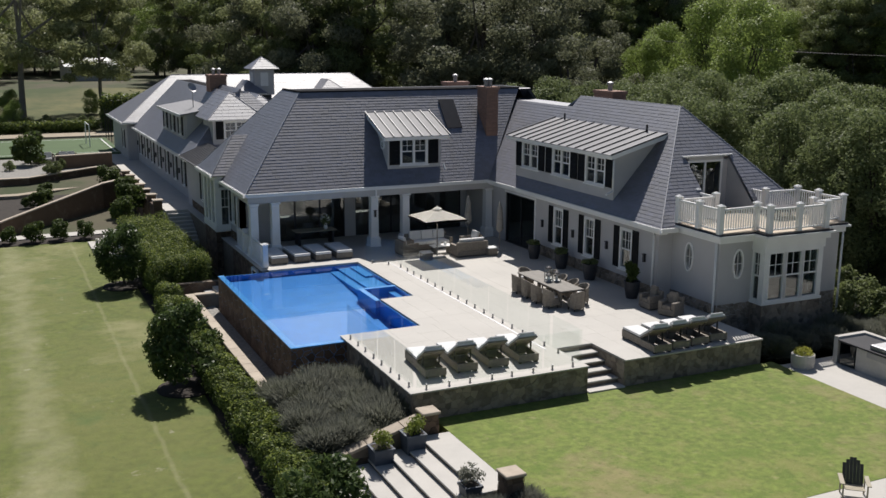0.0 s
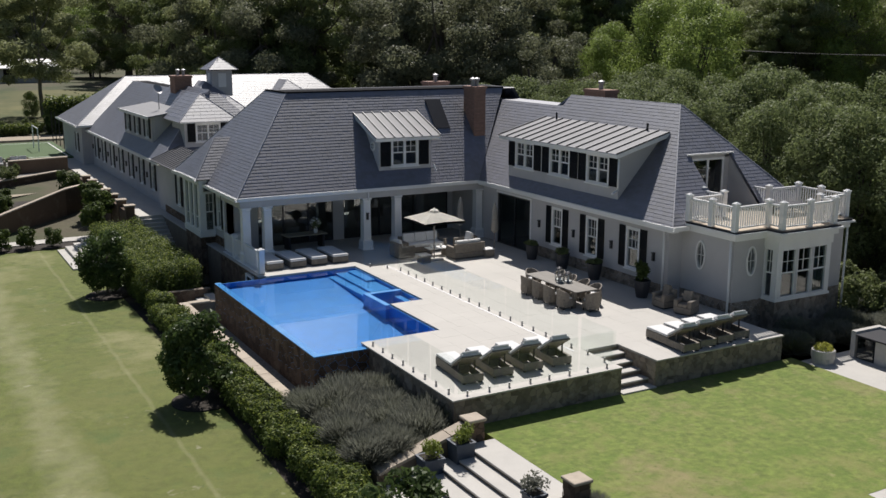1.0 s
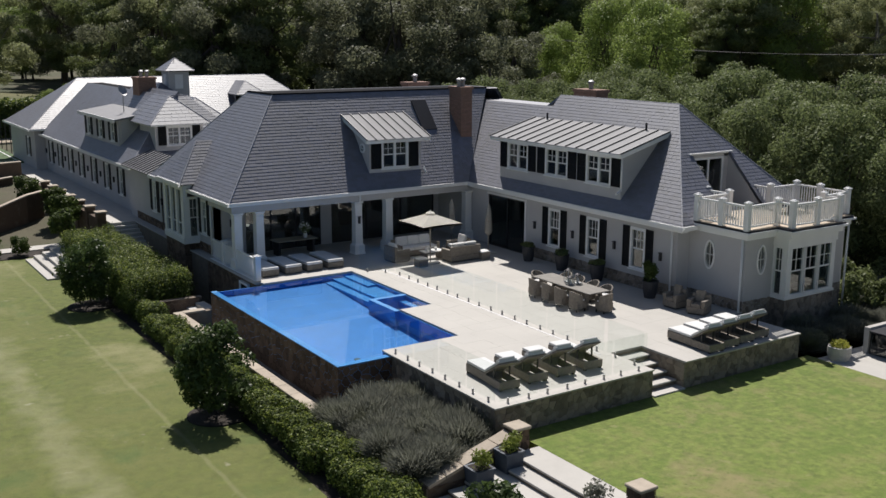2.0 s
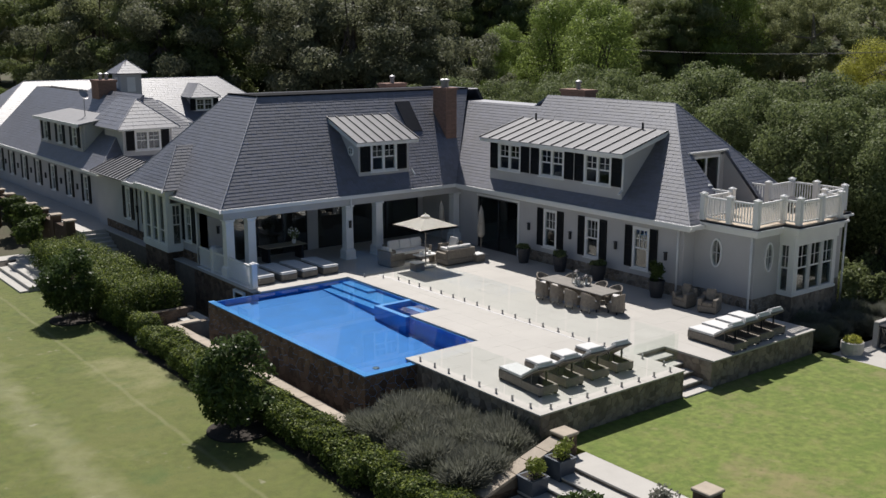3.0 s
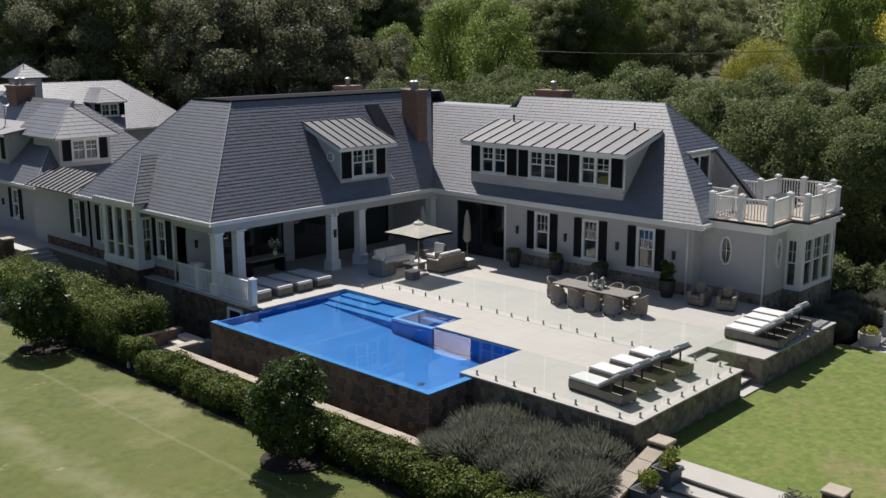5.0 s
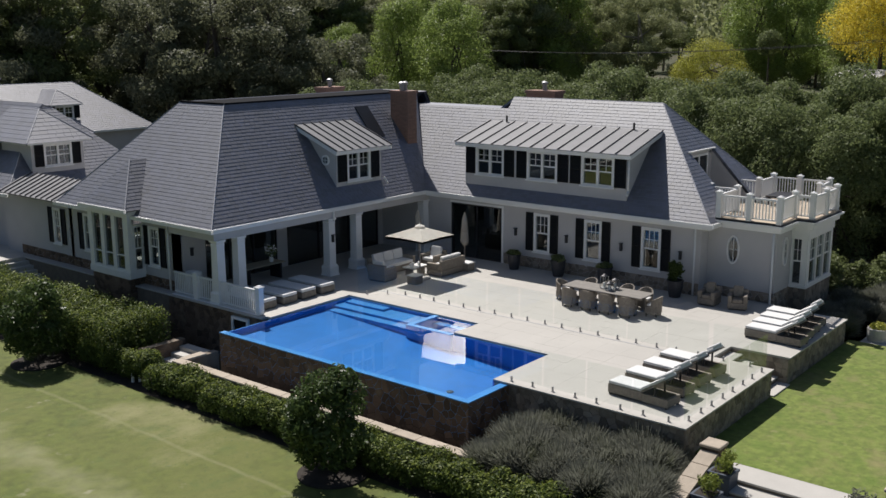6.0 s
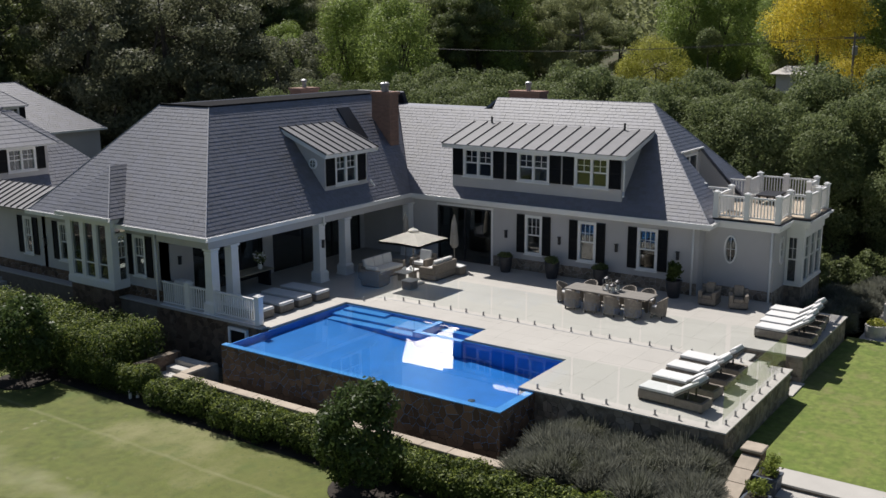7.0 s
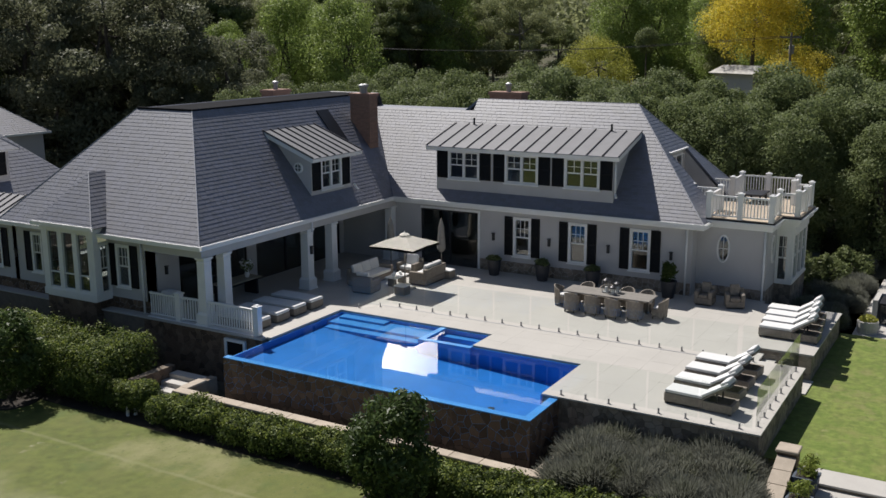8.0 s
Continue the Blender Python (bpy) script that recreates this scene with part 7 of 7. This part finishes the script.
far_house(18.0, 176, 10, 6, 2.4, "low white-roofed house beyond the paddock", 6, M_WALL, M_WHITE)
far_house(109, 50.6, 6, 4, 4.7, "pale roofed shed among the far trees", 62, M_WALL, M_CONCRETE)
up = thing("power_pole", (103, 44.3, 1.2), "grey timber power pole with fittings", "power pole")
part("pole", tube(bmesh.new(), (103, 44.3, 0.5), (103, 44.3, 10.6), 0.16, 0.12), M_PALEBARK, up)
part("crossarm", boxes((102.9, 43.2, 9.95, 103.1, 45.4, 10.15)), M_PALEBARK, up)
part("transformer", lathe([(0.3, 0), (0.3, 0.9), (0.2, 1.0)], 10), M_STEEL, up, m=pose(103.5, 44.3, 8.2))
for dz, dy in ((10.2, -1.0), (10.2, 1.0)):
    wb = bmesh.new()
    prev = None
    for i in range(25):
        t = i / 24
        p = Vector((103 - 26 * t, 44.3 + dy + 62 * t, dz - 1.6 * math.sin(math.pi * t)))
        if prev is not None:
            tube(wb, prev, p, 0.022, n=4)
        prev = p
    tagged(part("power_line", wb, M_DARKMETAL), "thin overhead power line", "power line")
tree_kind("topiary", [(0, 0, 8.2, 1.5, 1.5, 1.6)] * 2, 5000, 0.2, L_BAND, M_BARK, 8, 0.2, 0.75)
tree("topiary", 117, 65.8, 1.2, 1.02, "tall clipped round topiary tree", "tree")


# ---- rubble stone facings ----
def stone_cells(w, h, size, seed):
    """Voronoi-like stones in a w x h panel: lists of corner points."""
    g = random.Random(seed)
    cols, rws = max(1, round(w / (size * 1.25))), max(1, round(h / (size * 0.85)))
    sites = []
    for j in range(-1, rws + 1):
        for i in range(-1, cols + 1):
            sites.append(((i + 0.5 + (0.5 if j % 2 else 0) + g.uniform(-0.46, 0.46)) * w / cols, (j + 0.5 + g.uniform(-0.42, 0.42)) * h / rws))
    sites = [p for p in sites if g.random() > 0.18]
    out = []
    for k, (sx, sy) in enumerate(sites):
        poly = [(0, 0), (w, 0), (w, h), (0, h)]
        for q, (tx, ty) in enumerate(sites):
            if q == k or abs(tx - sx) > 3 * size or abs(ty - sy) > 3 * size:
                continue
            ex, ey = tx - sx, ty - sy
            d = math.hypot(ex, ey)
            poly = clip(poly, ex / d, ey / d, (ex * (sx + tx) / 2 + ey * (sy + ty) / 2) / d - 0.005)
            if len(poly) < 3:
                break
        if len(poly) >= 3 and abs(area(poly)) > 0.002:
            out.append(poly)
    return out


def stone_mesh(poly, g):
    cx, cy = sum(p[0] for p in poly) / len(poly), sum(p[1] for p in poly) / len(poly)
    d = g.uniform(0.004, 0.015)
    n = len(poly)
    vs, fs = [], []
    for k, y in ((1.0, 0.0), (0.985, -d * 0.7), (0.90, -d)):
        for x, z in poly:
            vs.append((cx + (x - cx) * k, y, cy + (z - cy) * k))
    for r in range(2):
        for i in range(n):
            j = (i + 1) % n
            fs.append((r * n + i, r * n + j, (r + 1) * n + j, (r + 1) * n + i))
    fs.append(tuple(2 * n + i for i in range(n)))
    return vs, fs


def stone_face(parent, origin, way, w, h, size, seed, stone=None):
    g = random.Random(seed)
    m = facing(*origin, way)
    for poly in stone_cells(w, h, size, seed):
        part("stone", raw_mesh("stone", *stone_mesh(poly, g)), stone or M_STONE, parent, m=m)


def facing_wall(name, label, faces, stone=None):
    """faces: (x, y, z, way, width, height): left foot of each face as seen from outside."""
    x, y, z, *_ = faces[0]
    ob = thing(name, (x, y, z), label, "retaining wall", kind="structure")
    for i, (x, y, z, way, w, h) in enumerate(faces):
        stone_face(ob, (x, y, z), way, w, h, 0.19 if stone else 0.23, 100 + i + int(abs(x * 7 + y * 3)), stone)
    return ob


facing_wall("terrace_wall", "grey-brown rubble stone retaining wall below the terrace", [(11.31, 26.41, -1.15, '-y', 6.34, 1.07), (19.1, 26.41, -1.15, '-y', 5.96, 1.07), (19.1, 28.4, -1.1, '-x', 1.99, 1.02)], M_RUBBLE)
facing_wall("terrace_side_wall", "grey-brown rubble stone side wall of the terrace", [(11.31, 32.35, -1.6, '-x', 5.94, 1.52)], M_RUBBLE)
facing_wall("pool_wall", "brown rubble stone wall holding the infinity pool", [(9.25, 43.95, -1.75, '-x', 11.6, 1.64), (9.25, 32.35, -1.75, '-y', 2.06, 1.64)])
facing_wall("verandah_wall", "brown rubble stone base below the verandah", [(11.31, 49.9, -2.0, '-x', 4.2, 1.93), (11.31, 44.7, -2.0, '-x', 0.75, 1.93)])
facing_wall("side_base_wall", "brown rubble stone base of the side wall", [(11.75, 52.2, -1.9, '-x', 2.3, 2.35), (10.99, 55.0, -1.9, '-x', 2.8, 2.2), (11.0, 52.195, -1.9, '-y', 0.75, 2.2), (11.75, 62.6, -1.9, '-x', 7.6, 2.35)])
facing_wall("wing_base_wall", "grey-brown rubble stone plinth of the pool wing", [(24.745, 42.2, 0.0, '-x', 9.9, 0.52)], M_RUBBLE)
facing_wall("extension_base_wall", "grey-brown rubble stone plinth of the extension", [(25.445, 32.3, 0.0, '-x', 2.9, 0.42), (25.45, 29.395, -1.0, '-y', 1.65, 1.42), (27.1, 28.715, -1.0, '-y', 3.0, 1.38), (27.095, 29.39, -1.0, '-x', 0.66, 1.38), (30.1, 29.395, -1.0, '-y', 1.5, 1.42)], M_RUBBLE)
for i, (ob, o, way, w, h, size) in enumerate(STONE_FACES):
    stone_face(ob, o, way, w, h, size, 300 + i)
stone_face(sw, (8.35, 25.415, -2.2), '-y', 2.85, 0.85, 0.25, 333)
part("bay_base", boxes((11.0, 52.2, -2.2, 11.76, 55.0, 0.3)), M_MORTAR, house)

# ---- slates ----
def slate_faces(hi, lo, o):
    n = len(hi)
    f = [tuple(o + i for i in range(n))]
    for i in range(n):
        j = (i + 1) % n
        f.append((o + i, o + n + i, o + n + j, o + j))
    return f


nearest = 0
for k, (roof, rows_) in enumerate(SLATES):
    vs, fs = [], []
    for hi, lo in rows_:
        c = hi[0]
        if roof == roofs and nearest < 300 and AX < c.x < 17.5 and c.y < 49.2 and c.z < 5.6 and abs(c.y - AY) < abs(c.x - AX) + 0.2:
            nearest += 1
            part("slate", raw_mesh("slate", [tuple(p) for p in hi + lo], slate_faces(hi, lo, 0)), M_SLATE, roof)
            continue
        o = len(vs)
        vs += [tuple(p) for p in hi + lo]
        fs += slate_faces(hi, lo, o)
    if vs:
        tagged(part("slate_rest", raw_mesh("slate_rest", vs, fs), M_SLATE, roof), kind="stuff")
